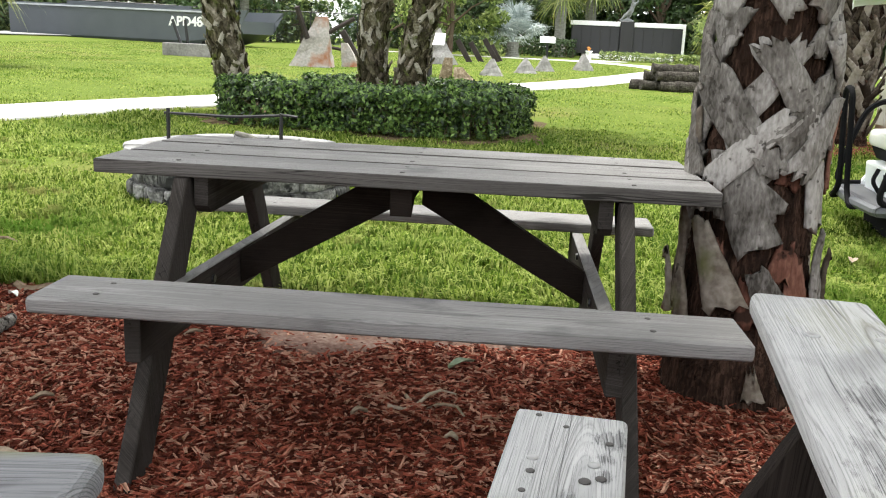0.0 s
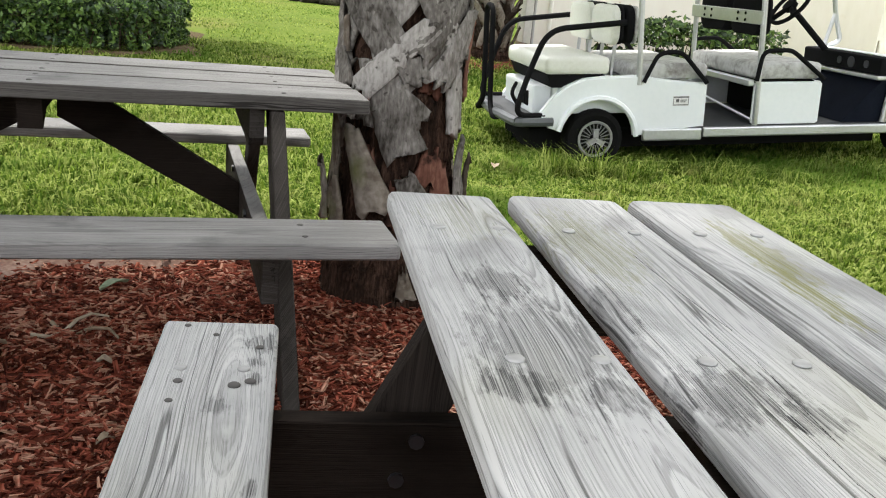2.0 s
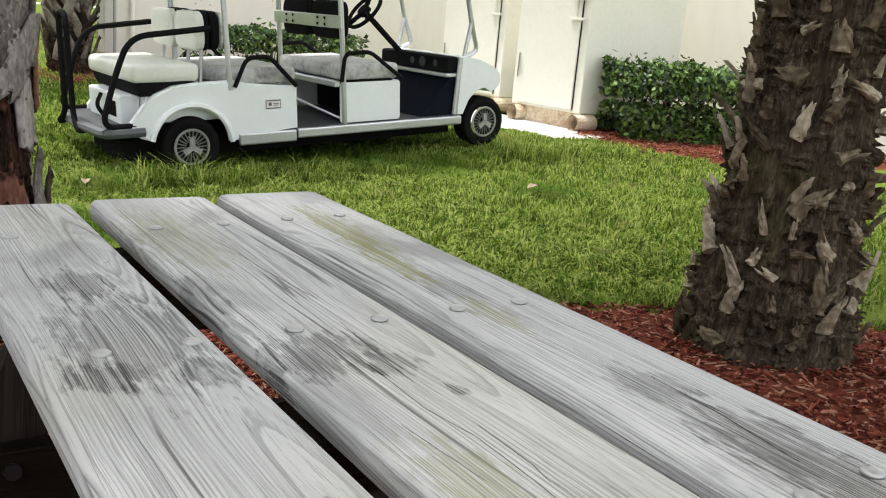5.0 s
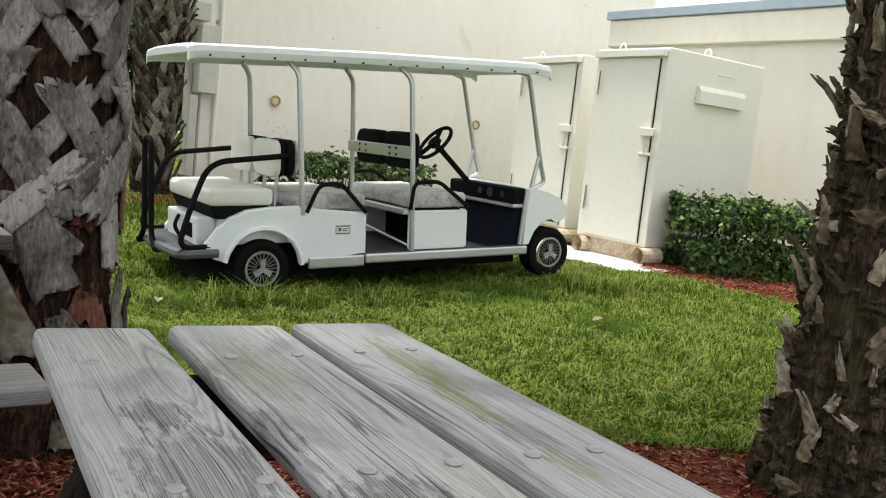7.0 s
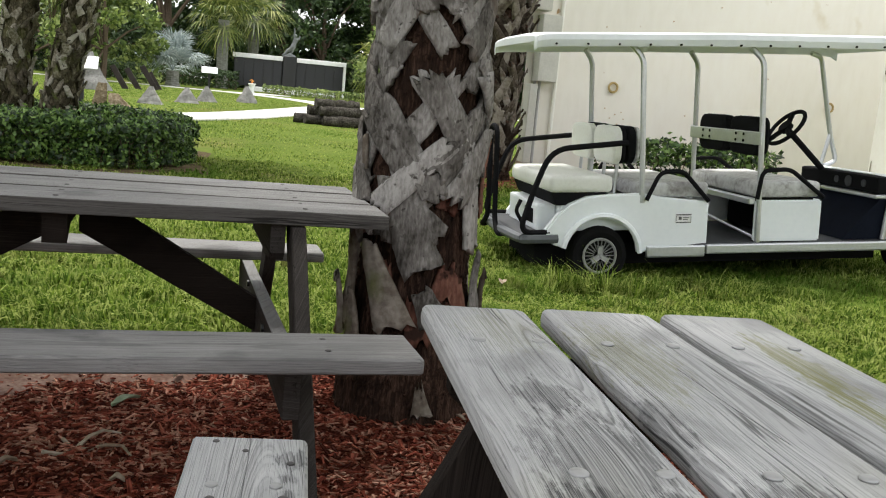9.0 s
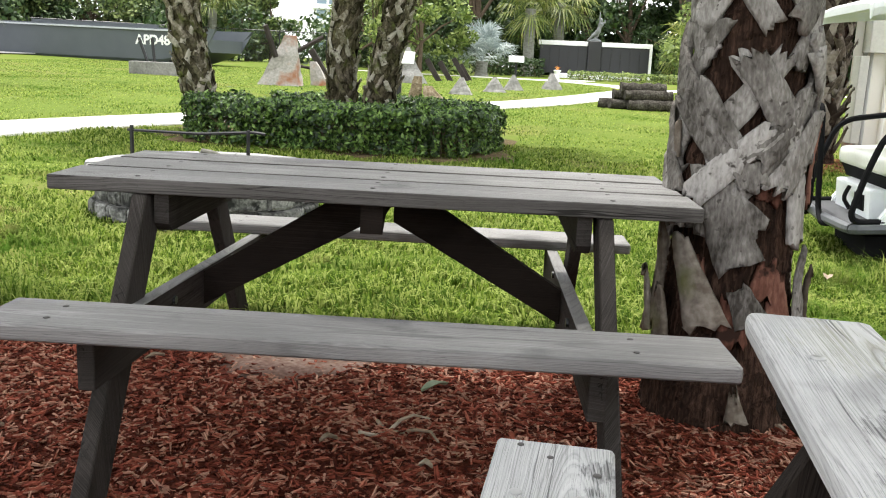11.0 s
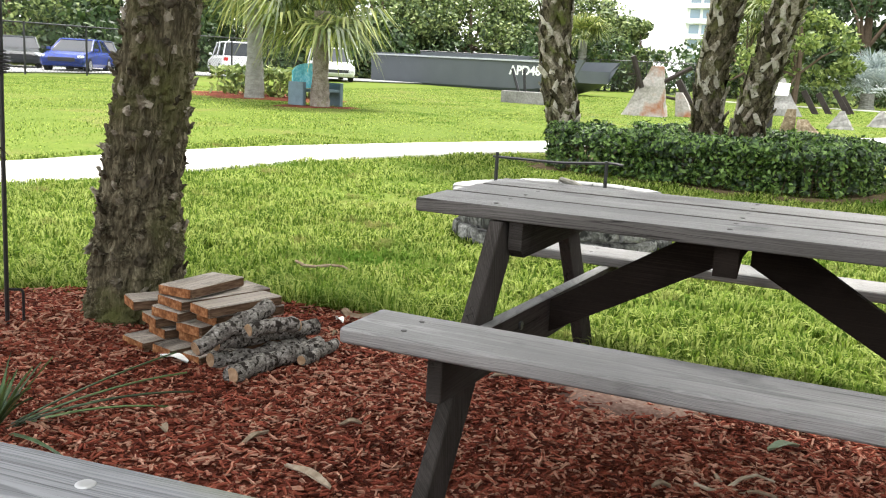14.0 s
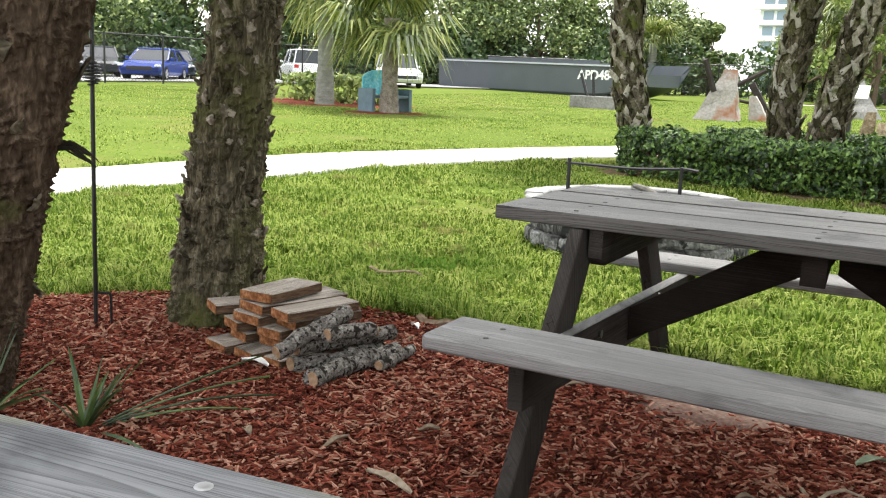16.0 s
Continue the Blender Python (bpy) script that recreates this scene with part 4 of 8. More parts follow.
P1 = [(1.13, 3.42, 0, 0.250), (1.13, 3.42, 0.12, 0.240), (1.13, 3.42, 0.3, 0.212), (1.125, 3.42, 0.5, 0.186), (1.125, 3.42, 0.9, 0.170), (1.125, 3.42, 1.3, 0.163), (1.125, 3.43, 2.2, 0.155), (1.2, 3.5, 4.6, 0.15)]
RED = surface("red_brown_sheath", [(0.030, 0.013, 0.009), (0.115, 0.052, 0.037), (0.24, 0.125, 0.092)], scale=6, stretch=(2, 2, 0.8), fine=34, rough=0.9, bump=0.8, dist=0.008, per="object", spread=0.12, stain=[(12, 0.58, 0.64, (0.03, 0.017, 0.013))])


def strap(t, spine, a0, z0, a1, z1, W, T, lift, mat, seed, taper=0.8, flare=0.0, name="boot", n=14, k=6, torn=0.045):
    """A leathery old leaf base laid slanting round the trunk from angle a0 at height z0 up to a1 at z1, with a worn edge and a torn end."""
    rnd = random.Random(seed)
    bm = fresh()
    x0, y0, zb = spine[0][:3]
    rm = axis_at(spine, max(0.0, (z0 + z1) / 2))[3]
    du, dz = radians(a1 - a0) * rm, z1 - z0
    L = math.hypot(du, dz)
    du, dz = du / L, dz / L
    torn = [rnd.uniform(-torn, torn * 0.4) for _ in range(k + 1)]
    root = [rnd.uniform(-0.012, 0.03) for _ in range(k + 1)]
    p1, p2, p3 = (rnd.uniform(0, 6) for _ in range(3))
    outer, inner = [], []
    for i in range(n + 1):
        u = i / n
        ro, ri = [], []
        for j in range(k + 1):
            v = 2 * j / k - 1
            w = W / 2 * (1 - (1 - taper) * u) * (1 + 0.035 * math.sin(6 * u + (p1 if v < 0 else p2)) + 0.02 * math.sin(23 * u + p3))
            b = L * u + (torn[j] * (1 if i == n else 0.3) if i >= n - 1 else 0) + (root[j] if i == 0 else 0)
            uu, zz = du * b + dz * w * v, z0 + dz * b - du * w * v
            x, y, _, r = axis_at(spine, max(zz, 0.0))
            edge = 1 - 0.35 * abs(v) ** 4
            body = T * edge * (1 - 0.25 * u) + 0.0035 * math.sin(11 * v + 5 * u + p3) + rnd.uniform(-1, 1) * 0.0016
            q = r + lift + flare * u * u
            an = radians(a0) + uu / rm
            ro.append(bm.verts.new((x - x0 + (q + body) * math.cos(an), y - y0 + (q + body) * math.sin(an), zz - zb)))
            q -= 0.006 if flare == 0 else 0.002
            ri.append(bm.verts.new((x - x0 + q * math.cos(an), y - y0 + q * math.sin(an), zz - zb)))
        outer.append(ro), inner.append(ri)
    for i in range(n):
        for j in range(k):
            bm.faces.new((outer[i][j], outer[i][j + 1], outer[i + 1][j + 1], outer[i + 1][j]))
            bm.faces.new((inner[i][j], inner[i + 1][j], inner[i + 1][j + 1], inner[i][j + 1]))
        bm.faces.new((outer[i][0], outer[i + 1][0], inner[i + 1][0], inner[i][0]))
        bm.faces.new((outer[i][k], inner[i][k], inner[i + 1][k], outer[i + 1][k]))
    for j in range(k):
        bm.faces.new((outer[n][j], outer[n][j + 1], inner[n][j + 1], inner[n][j]))
        bm.faces.new((outer[0][j], inner[0][j], inner[0][j + 1], outer[0][j + 1]))
    bmesh.ops.recalc_face_normals(bm, faces=bm.faces)
    part(name, bm, mat, t, smooth=True)


def woven_palm(spine, seed):
    """Broad split leaf bases in two slanting families that cross like basket work over red-brown fibre; the lowest are torn away."""
    rnd = random.Random(seed)
    t = thing("palm_tree", "thick palm trunk with broad grey criss-cross leaf bases", "palm tree", pose(*spine[0][:3]), "palm trees")
    V, F = rough_trunk(spine, seed, 0.05, 0.008, 0.012)
    raw("trunk", V, F, TRUNK_R, t, smooth=True)
    # each leaf base has split into two arms that lean apart and pass over and under their neighbours
    for row in range(15):
        for k in range(5):
            a = k * 72 + row * 137.5 * 0.4 + rnd.uniform(-9, 9)
            z = 0.64 + row * 0.118 + rnd.uniform(-0.03, 0.03)
            for sg in (1, -1):
                ln, tilt = rnd.uniform(0.24, 0.40), radians(rnd.uniform(28, 44))
                turn = math.degrees(ln * math.sin(tilt) / 0.172)
                mid, zm = (a + sg * turn * 0.5 - 262) % 360, z + ln * 0.4
                # the torn window low down, and a patch of bare fibre higher up
                if (mid < 70 and z < 0.74) or (mid < 48 and 1.10 < zm < 1.30) or rnd.random() < (0.08 if z < 1.0 else 0.18):
                    continue
                strap(t, spine, a + sg * 7, z, a + sg * (7 + turn), z + ln * math.cos(tilt), rnd.uniform(0.062, 0.094), rnd.uniform(0.013, 0.021), 0.003 + rnd.choice((0.0, 0.012, 0.022)) + rnd.uniform(0, 0.006), BOOT, seed * 1000 + row * 20 + k * 2 + sg, rnd.uniform(0.7, 1.0), rnd.choice((0, 0, 0.010, 0.020)), torn=0.035)
    # what is left of the lowest leaf bases, and the sheath behind the window
    for a0, z0, a1, z1, w, th, lift, mat, tp, fl in (
            (266, 0.53, 238, 0.77, 0.125, 0.022, 0.022, BOOT, 0.85, 0), (318, 0.60, 312, 0.85, 0.070, 0.016, 0.024, BOOT, 0.95, 0), (286, 0.73, 292, 0.85, 0.085, 0.010, 0.002, RED, 0.9, 0),
            (284, 0.44, 290, 0.56, 0.085, 0.012, 0.010, RED, 0.6, 0), (244, 0.34, 210, 0.61, 0.120, 0.020, 0.020, BOOT_D, 0.45, 0.01), (183, 0.30, 180, 0.66, 0.085, 0.018, 0.020, BOOT_D, 0.5, 0.01),
            (178, 0.27, 172, 0.49, 0.085, 0.016, 0.03, BOOT_D, 0.12, 0.04), (205, 0.28, 200, 0.44, 0.06, 0.016, 0.03, BOOT_D, 0.5, 0.02), (332, 0.36, 326, 0.59, 0.085, 0.016, 0.02, BOOT, 0.25, 0.02), (352, 0.32, 346, 0.52, 0.07, 0.014, 0.03, BOOT_D, 0.3, 0.03),
            (278, 0.36, 262, 0.49, 0.10, 0.016, 0.02, BOOT, 0.6, 0.012), (262, 0.30, 258, 0.46, 0.09, 0.014, 0.012, RED, 0.5, 0), (300, 0.34, 304, 0.52, 0.10, 0.014, 0.010, RED, 0.5, 0), (228, 0.38, 226, 0.55, 0.08, 0.012, 0.006, RED, 0.5, 0),
            (346, 0.72, 343, 0.99, 0.05, 0.010, 0.03, RED, 0.4, 0.02), (182, 0.66, 186, 0.95, 0.06, 0.014, 0.02, BOOT_D, 0.4, 0.015), (270, 0.06, 266, 0.17, 0.07, 0.012, 0.006, BOOT_D, 0.3, 0.01),
            (30, 0.3, 24, 0.6, 0.11, 0.018, 0.02, BOOT_D, 0.5, 0.02), (70, 0.28, 76, 0.58, 0.12, 0.018, 0.02, BOOT, 0.5, 0.02), (110, 0.3, 104, 0.6, 0.11, 0.018, 0.02, BOOT_D, 0.5, 0.02), (146, 0.28, 150, 0.62, 0.12, 0.018, 0.02, BOOT_D, 0.5, 0.02)):
        strap(t, spine, a0, z0, a1, z1, w, th, lift, mat, int(a0 * 10 + z0 * 100), tp, fl, "torn_boot")
    x, y, zz, r = spine[-1]
    crown(t, (x - spine[0][0], y - spine[0][1], zz), 1.65, 13, FROND, seed)


woven_palm(P1, 5)
P2 = [(3.53, 1.98, 0, 0.315), (3.53, 1.98, 0.2, 0.285), (3.54, 1.975, 0.6, 0.238), (3.55, 1.97, 1.2, 0.212), (3.6, 2.0, 2.6, 0.2), (3.8, 2.1, 5.2, 0.17)]
stubby_palm("leaning brown palm trunk with short broken leaf stubs", P2, 9, TRUNK_V, BOOT_S, 2.3, 32, 0.048, 0.030, 0.030, 270, (0.03, 2.4), (0.07, 0.17), (0.026, 0.050), (0.014, 0.028), 46, (-0.02, 0.25), 0.014)
P3 = [(-2.475, 3.46, 0, 0.228), (-2.465, 3.465, 0.12, 0.200), (-2.445, 3.48, 0.6, 0.158), (-2.365, 3.545, 1.35, 0.146), (-2.26, 3.62, 2.4, 0.145), (-2.1, 3.7, 5.0, 0.13)]
stubby_palm("brown palm trunk with small moss-tinged leaf stubs", P3, 13, TRUNK_M, BOOT_M, 1.9, 26, 0.036, 0.018, 0.034, 280, (0.15, 2.4), (0.022, 0.060), (0.018, 0.045), (0.008, 0.016), 38, (0.0, 0.32))
P4 = [(-2.56, 2.26, 0, 0.205), (-2.49, 2.31, 0.3, 0.182), (-2.41, 2.37, 0.75, 0.174), (-2.29, 2.46, 1.3, 0.174), (-2.2, 2.6, 2.2, 0.17), (-1.9, 2.8, 4.8, 0.15)]
leaning = stubby_palm("ringed reddish-brown palm trunk close to the tables", P4, 17, TRUNK_D, BOOT_M, 1.9, 26, 0.030, 0.020, 0.016, 46, (0.2, 2.6), (0.03, 0.10), (0.025, 0.06), (0.01, 0.02), 34, (0.2, 0.8))
bm = fresh()
rd_ = random.Random(6)
for k in range(16):
    q = [Vector((0.25, 0.24, 0.835)) + Vector((rd_.uniform(-1, 1), rd_.uniform(-1, 1), rd_.uniform(-1, 1))) * 0.01]
    for d in ((0.05, 0.055, 0.012), (0.03, 0.03, -0.03), (0.03, 0.035, -0.035)):
        q.append(q[-1] + Vector(d) * rd_.uniform(0.6, 1.15) + Vector((0, 0, rd_.uniform(-1, 1) * 0.008)))
    tube(bm, q, [0.005, 0.004, 0.003, 0.001], 5)
part("frayed_stub", bm, plain("dead_frond_fibre", (0.03, 0.026, 0.02), 0.9, var=0.4), leaning)
P5 = [(4.66, 12.9, 0, 0.27), (4.66, 12.9, 0.4, 0.23), (4.66, 12.9, 1.6, 0.25), (4.68, 12.9, 3.0, 0.31), (4.8, 13, 5.6, 0.26)]
shaggy = palm("stout palm beside the building with shaggy red-brown leaf bases", P5, (0, 0.42, 0.16, 0.05, 0.2, 4.2, 14, 10), TRUNK_R, BOOT_5, 21, 1.8, cross=16)
H1 = [(-3.42, 12.75, 0.03, 0.24), (-3.48, 12.72, 0.3, 0.2), (-3.62, 12.68, 1.0, 0.2), (-3.72, 12.64, 1.6, 0.19), (-3.72, 12.64, 3.0, 0.18), (-3.6, 12.9, 5.0, 0.16)]
H2 = [(-1.70, 13.4, 0.05, 0.2), (-1.72, 13.4, 0.5, 0.185), (-1.74, 13.4, 1.2, 0.18), (-1.64, 13.4, 2.1, 0.185), (-1.45, 13.4, 3.2, 0.18), (-1.1, 13.4, 5.4, 0.16)]
H3 = [(-1.24, 13.2, 0.05, 0.22), (-1.18, 13.2, 0.5, 0.2), (-1.08, 13.2, 1.2, 0.18), (-0.85, 13.2, 2.2, 0.18), (-0.2, 13.2, 5.4, 0.16)]
def tiled_boots(t, spine, seed, zhi=3.2, n=8, dz=0.085, L=0.27, W=0.118, T=0.036, slant=27, mat=BOOT_H, flare=(0.02, 0.22), taper=(0.35, 0.9)):
    """Short leaf bases packed like slanting scales, each row leaning against the next."""
    rnd = random.Random(seed)
    x0, y0, zb = spine[0][:3]
    kinds = [[boot_mesh("boot", mat, L * rnd.uniform(0.7, 1.25), W * rnd.uniform(0.7, 1.2), T * rnd.uniform(0.6, 1.3), seed * 13 + q + 50 * sg, 0.19, sg * slant + rnd.uniform(-9, 9), rnd.uniform(*flare), rnd.uniform(0, 0.015), rnd.uniform(*taper)) for q in range(8)] for sg in (-1, 1)]
    row, z = 0, 0.2
    while z < zhi:
        for k in range(n):
            if rnd.random() < 0.12:
                continue
            ang = (k + 0.5 * (row % 2)) * 360 / n + rnd.uniform(-8, 8)
            zz = z + rnd.uniform(-0.03, 0.03)
            x, y, _, r = axis_at(spine, max(zz, zb))
            r += rnd.uniform(-0.012, 0.004)
            a = radians(ang)
            part("boot", kinds[(row // 2 + k) % 2][rnd.randrange(8)], mat, t, m=Matrix.Translation((x - x0 + r * math.cos(a), y - y0 + r * math.sin(a), zz - zb)) @ pose(0, 0, 0, 0, 0, ang - 90))
        z += dz
        row += 1


tiled_boots(shaggy, P5, 22, 4.0, 10, 0.10, 0.36, 0.12, 0.030, 20, BOOT_5, (0.15, 0.5), (0.15, 0.6))
def crossed_palm(spine, seed):
    """A slender palm whose split leaf bases stand in crossing V shapes over a dark mossy trunk."""
    rnd = random.Random(seed)
    x0, y0, zb = spine[0][:3]
    t = thing("palm_tree", "palm with mossy patterned leaf bases rising from the hedge", "palm tree", pose(x0, y0, zb), "palm trees")
    V, F = rough_trunk(spine, seed, 0.09, 0.02, 0.03, 3.0, 0.03, 48)
    raw("trunk", V, F, TRUNK_M, t, smooth=True)
    z, row = 0.22, 0
    while z < 3.0:
        for k in range(5):
            a = k * 72 + 36 * (row % 2) + rnd.uniform(-9, 9)
            for sg in (-1, 1):
                if rnd.random() < 0.14:
                    continue
                ln = rnd.uniform(0.7, 1.25)
                strap(t, spine, a + sg * 30, z + rnd.uniform(-0.02, 0.02), a + sg * 4, z + 0.20 * ln, rnd.uniform(0.060, 0.105), rnd.uniform(0.014, 0.03), 0.004 + 0.012 * (sg > 0), rnd.choice((BOOT_H, BOOT_H, BOOT_M)), rnd.randrange(9999), rnd.uniform(0.4, 0.9), rnd.choice((0, 0.01, 0.03, 0.06)), n=6, k=3)
        z += 0.115
        row += 1
    x, y, zz, r = spine[-1]
    crown(t, (x - x0, y - y0, zz - zb), 1.5, 26, FROND, seed)


for spn, sd in ((H1, 31), (H2, 37), (H3, 41)):
    crossed_palm(spn, sd)


# ---- leaves ----
def leaf_cloud(name, centres, normals, size, mat, parent, rnd, aspect=0.5, jitter=0.9):
    """Many small pointed leaves, each a bent diamond of two faces, at the given places."""
    C, N = np.asarray(centres, float), np.asarray(normals, float)
    n = len(C)
    N = N + rnd.normal(0, jitter, (n, 3))
    N /= np.linalg.norm(N, axis=1)[:, None] + 1e-9
    A = rnd.normal(0, 1, (n, 3))
    A -= N * (A * N).sum(1)[:, None]
    A /= np.linalg.norm(A, axis=1)[:, None] + 1e-9
    B = np.cross(N, A)
    s = size * rnd.uniform(0.6, 1.3, (n, 1))
    a, b = A * s, B * s * aspect
    V = np.stack([C - a, C + b * 1.0 - N * s * 0.12, C + a, C - b - N * s * 0.12], 1).reshape(-1, 3)
    i = np.arange(n)[:, None] * 4
    ob = raw(name, V, i + np.array([[0, 1, 2, 3]]), mat, parent)
    return tagged(ob, kind="stuff")


def hedge(label, line, height, depth, count, seed, leaf=0.035, mat=None, name="hedge", zbase=None):
    """A clipped hedge along a line: woody stems, and leaves thick at the skin with an uneven outline."""
    rnd = np.random.default_rng(seed)
    P = np.array(line, float)
    k = np.repeat(np.arange(len(P) - 1), 5)
    u = np.tile(np.arange(5) / 5, len(P) - 1)[:, None]
    a, b, c, d = P[np.maximum(k - 1, 0)], P[k], P[k + 1], P[np.minimum(k + 2, len(P) - 1)]
    P = np.vstack([0.5 * (2 * b + (c - a) * u + (2 * a - 5 * b + 4 * c - d) * u**2 + (3 * b - a - 3 * c + d) * u**3), P[-1:]])
    x0, y0 = P[0]
    z0 = gz(x0, y0) if zbase is None else zbase
    t = thing(name, label, "hedge", pose(x0, y0, z0))
    seg = np.linalg.norm(np.diff(P, axis=0), axis=1)
    cum = np.r_[0, np.cumsum(seg)]
    s = rnd.uniform(0, cum[-1], count)
    k = np.clip(np.searchsorted(cum, s) - 1, 0, len(seg) - 1)
    u = ((s - cum[k]) / seg[k])[:, None]
    C = P[k] * (1 - u) + P[k + 1] * u
    d = (P[k + 1] - P[k]) / seg[k][:, None]
    nr = np.stack([-d[:, 1], d[:, 0]], 1)
    # superellipse section, leaves near the skin
    a = rnd.uniform(-1.25, np.pi + 1.25, count)
    ca, sa = np.cos(a), np.sin(a)
    ex = np.sign(ca) * np.abs(ca) ** 0.55
    ez = np.sign(sa) * np.abs(sa) ** 0.5
    ex = np.where(sa < 0, np.sign(ca) * 0.96, ex)
    lump = 1 + 0.06 * np.sin(s * 5.1 + 2 * a) + 0.05 * np.sin(s * 13 + 5 * a) + 0.04 * np.sin(s * 31 + 9 * a)
    r = np.where(rnd.uniform(0, 1, count) < 0.25, rnd.uniform(0.2, 0.75, count), rnd.uniform(0.75, 1.04, count) ** 0.6) * lump
    off = ex * r * depth / 2
    zz = np.maximum(0.03, height * 0.52 + ez * r * height * 0.50)
    # young shoots stand above the clipped top in tufts
    shoot = (rnd.uniform(0, 1, count) < 0.10) & (sa > 0.4) & (np.sin(s * 17) + np.sin(s * 41 + 3 * off) > 0.3)
    zz = zz + np.where(shoot, rnd.uniform(0.0, 0.16, count) * height, 0)
    pos = np.c_[C + nr * off[:, None] - [x0, y0], zz]
    endo = np.minimum(s, cum[-1] - s)
    keep = ((zz > height * 0.38) | (rnd.uniform(0, 1, count) < 0.55)) & (endo > depth * 0.35 * (1 - np.sqrt(np.clip(1 - (np.abs(off) / (depth * 0.6)) ** 2, 0, 1))))
    nor = np.c_[nr * ex[:, None], ez * 0.9 + 0.3]
    leaf_cloud("foliage", pos[keep], nor[keep], leaf, mat or LEAF, t, rnd)
    bm = fresh()
    rs = random.Random(seed)
    for _ in range(int(cum[-1] * 9)):
        q = rs.uniform(0.1, cum[-1] - 0.1)
        kk = min(int(np.searchsorted(cum, q)) - 1, len(seg) - 1)
        c = P[kk] + (P[kk + 1] - P[kk]) * (q - cum[kk]) / seg[kk]
        b = Vector((c[0] - x0 + rs.uniform(-0.2, 0.2) * depth, c[1] - y0 + rs.uniform(-0.3, 0.3) * depth, 0))
        p = [b, b + Vector((rs.uniform(-0.1, 0.1), rs.uniform(-0.1, 0.1), height * 0.4)), b + Vector((rs.uniform(-0.25, 0.25), rs.uniform(-0.3, 0.3) * depth, height * 0.85))]
        tube(bm, p, [0.012, 0.009, 0.004], 5)
    tagged(part("stem_tangle", bm, STICK, t), kind="stuff")
    return t


hedge("clipped dark green hedge curving round three palms", [(-3.3, 12.9), (-2.95, 11.78), (-2.2, 11.6), (-1.4, 11.42), (-0.7, 11.32), (-0.25, 11.4), (0.02, 11.9), (0.07, 12.8), (-0.2, 13.7), (-0.9, 14.15), (-2.0, 14.15), (-2.8, 13.8)], 0.53, 0.86, 66000, 3)
hedge("glossy green shrub beside the beige cabinets", [(8.5, 7.0), (9.3, 6.55), (10.4, 6.1), (11.2, 5.9)], 0.84, 0.8, 20000, 5, leaf=0.04, name="shrub", zbase=0.0)
hedge("low green shrubs along the building wall", [(5.9, 12.2), (7.2, 12.0), (8.6, 11.8)], 0.75, 0.6, 5000, 6, leaf=0.05, name="shrub")
hedge("low clipped hedge in front of the memorial wall", [(4.6, 52.5), (8.0, 52.5), (12.5, 52.3), (16, 52)], 0.5, 0.7, 5000, 7, leaf=0.07, mat=LEAF_T)
hedge("low dark hedge below the silver palm", [(-6, 57), (-1, 56.5), (3.5, 55.5)], 1.0, 1.2, 6000, 8, leaf=0.09, mat=LEAF_D)
make_bed("mulch_bed_hedge", [(-3.8, 12.0), (-2.9, 11.15), (-1.4, 10.85), (-0.1, 10.75), (0.6, 11.2), (0.75, 13.5), (-0.4, 15), (-2, 15.2), (-4, 14.4)], "brown leaf mould round the clipped hedge", mat=surface("leaf_mould", [(0.03, 0.022, 0.012), (0.085, 0.062, 0.034), (0.17, 0.135, 0.085)], scale=5, fine=50, rough=0.95, bump=0.8, dist=0.02))
make_bed("mulch_bed_building", [(8.0, 7.0), (8.15, 5.1), (11.4, 4.2), (11.4, 7.2), (9.2, 7.6)], "red bark mulch under the shrub by the cabinets")
make_bed("mulch_bed_wall", [(4.0, 11.6), (5.2, 11.5), (9.0, 11.2), (9.2, 13.0), (4.0, 13.4)], "red bark mulch along the building")


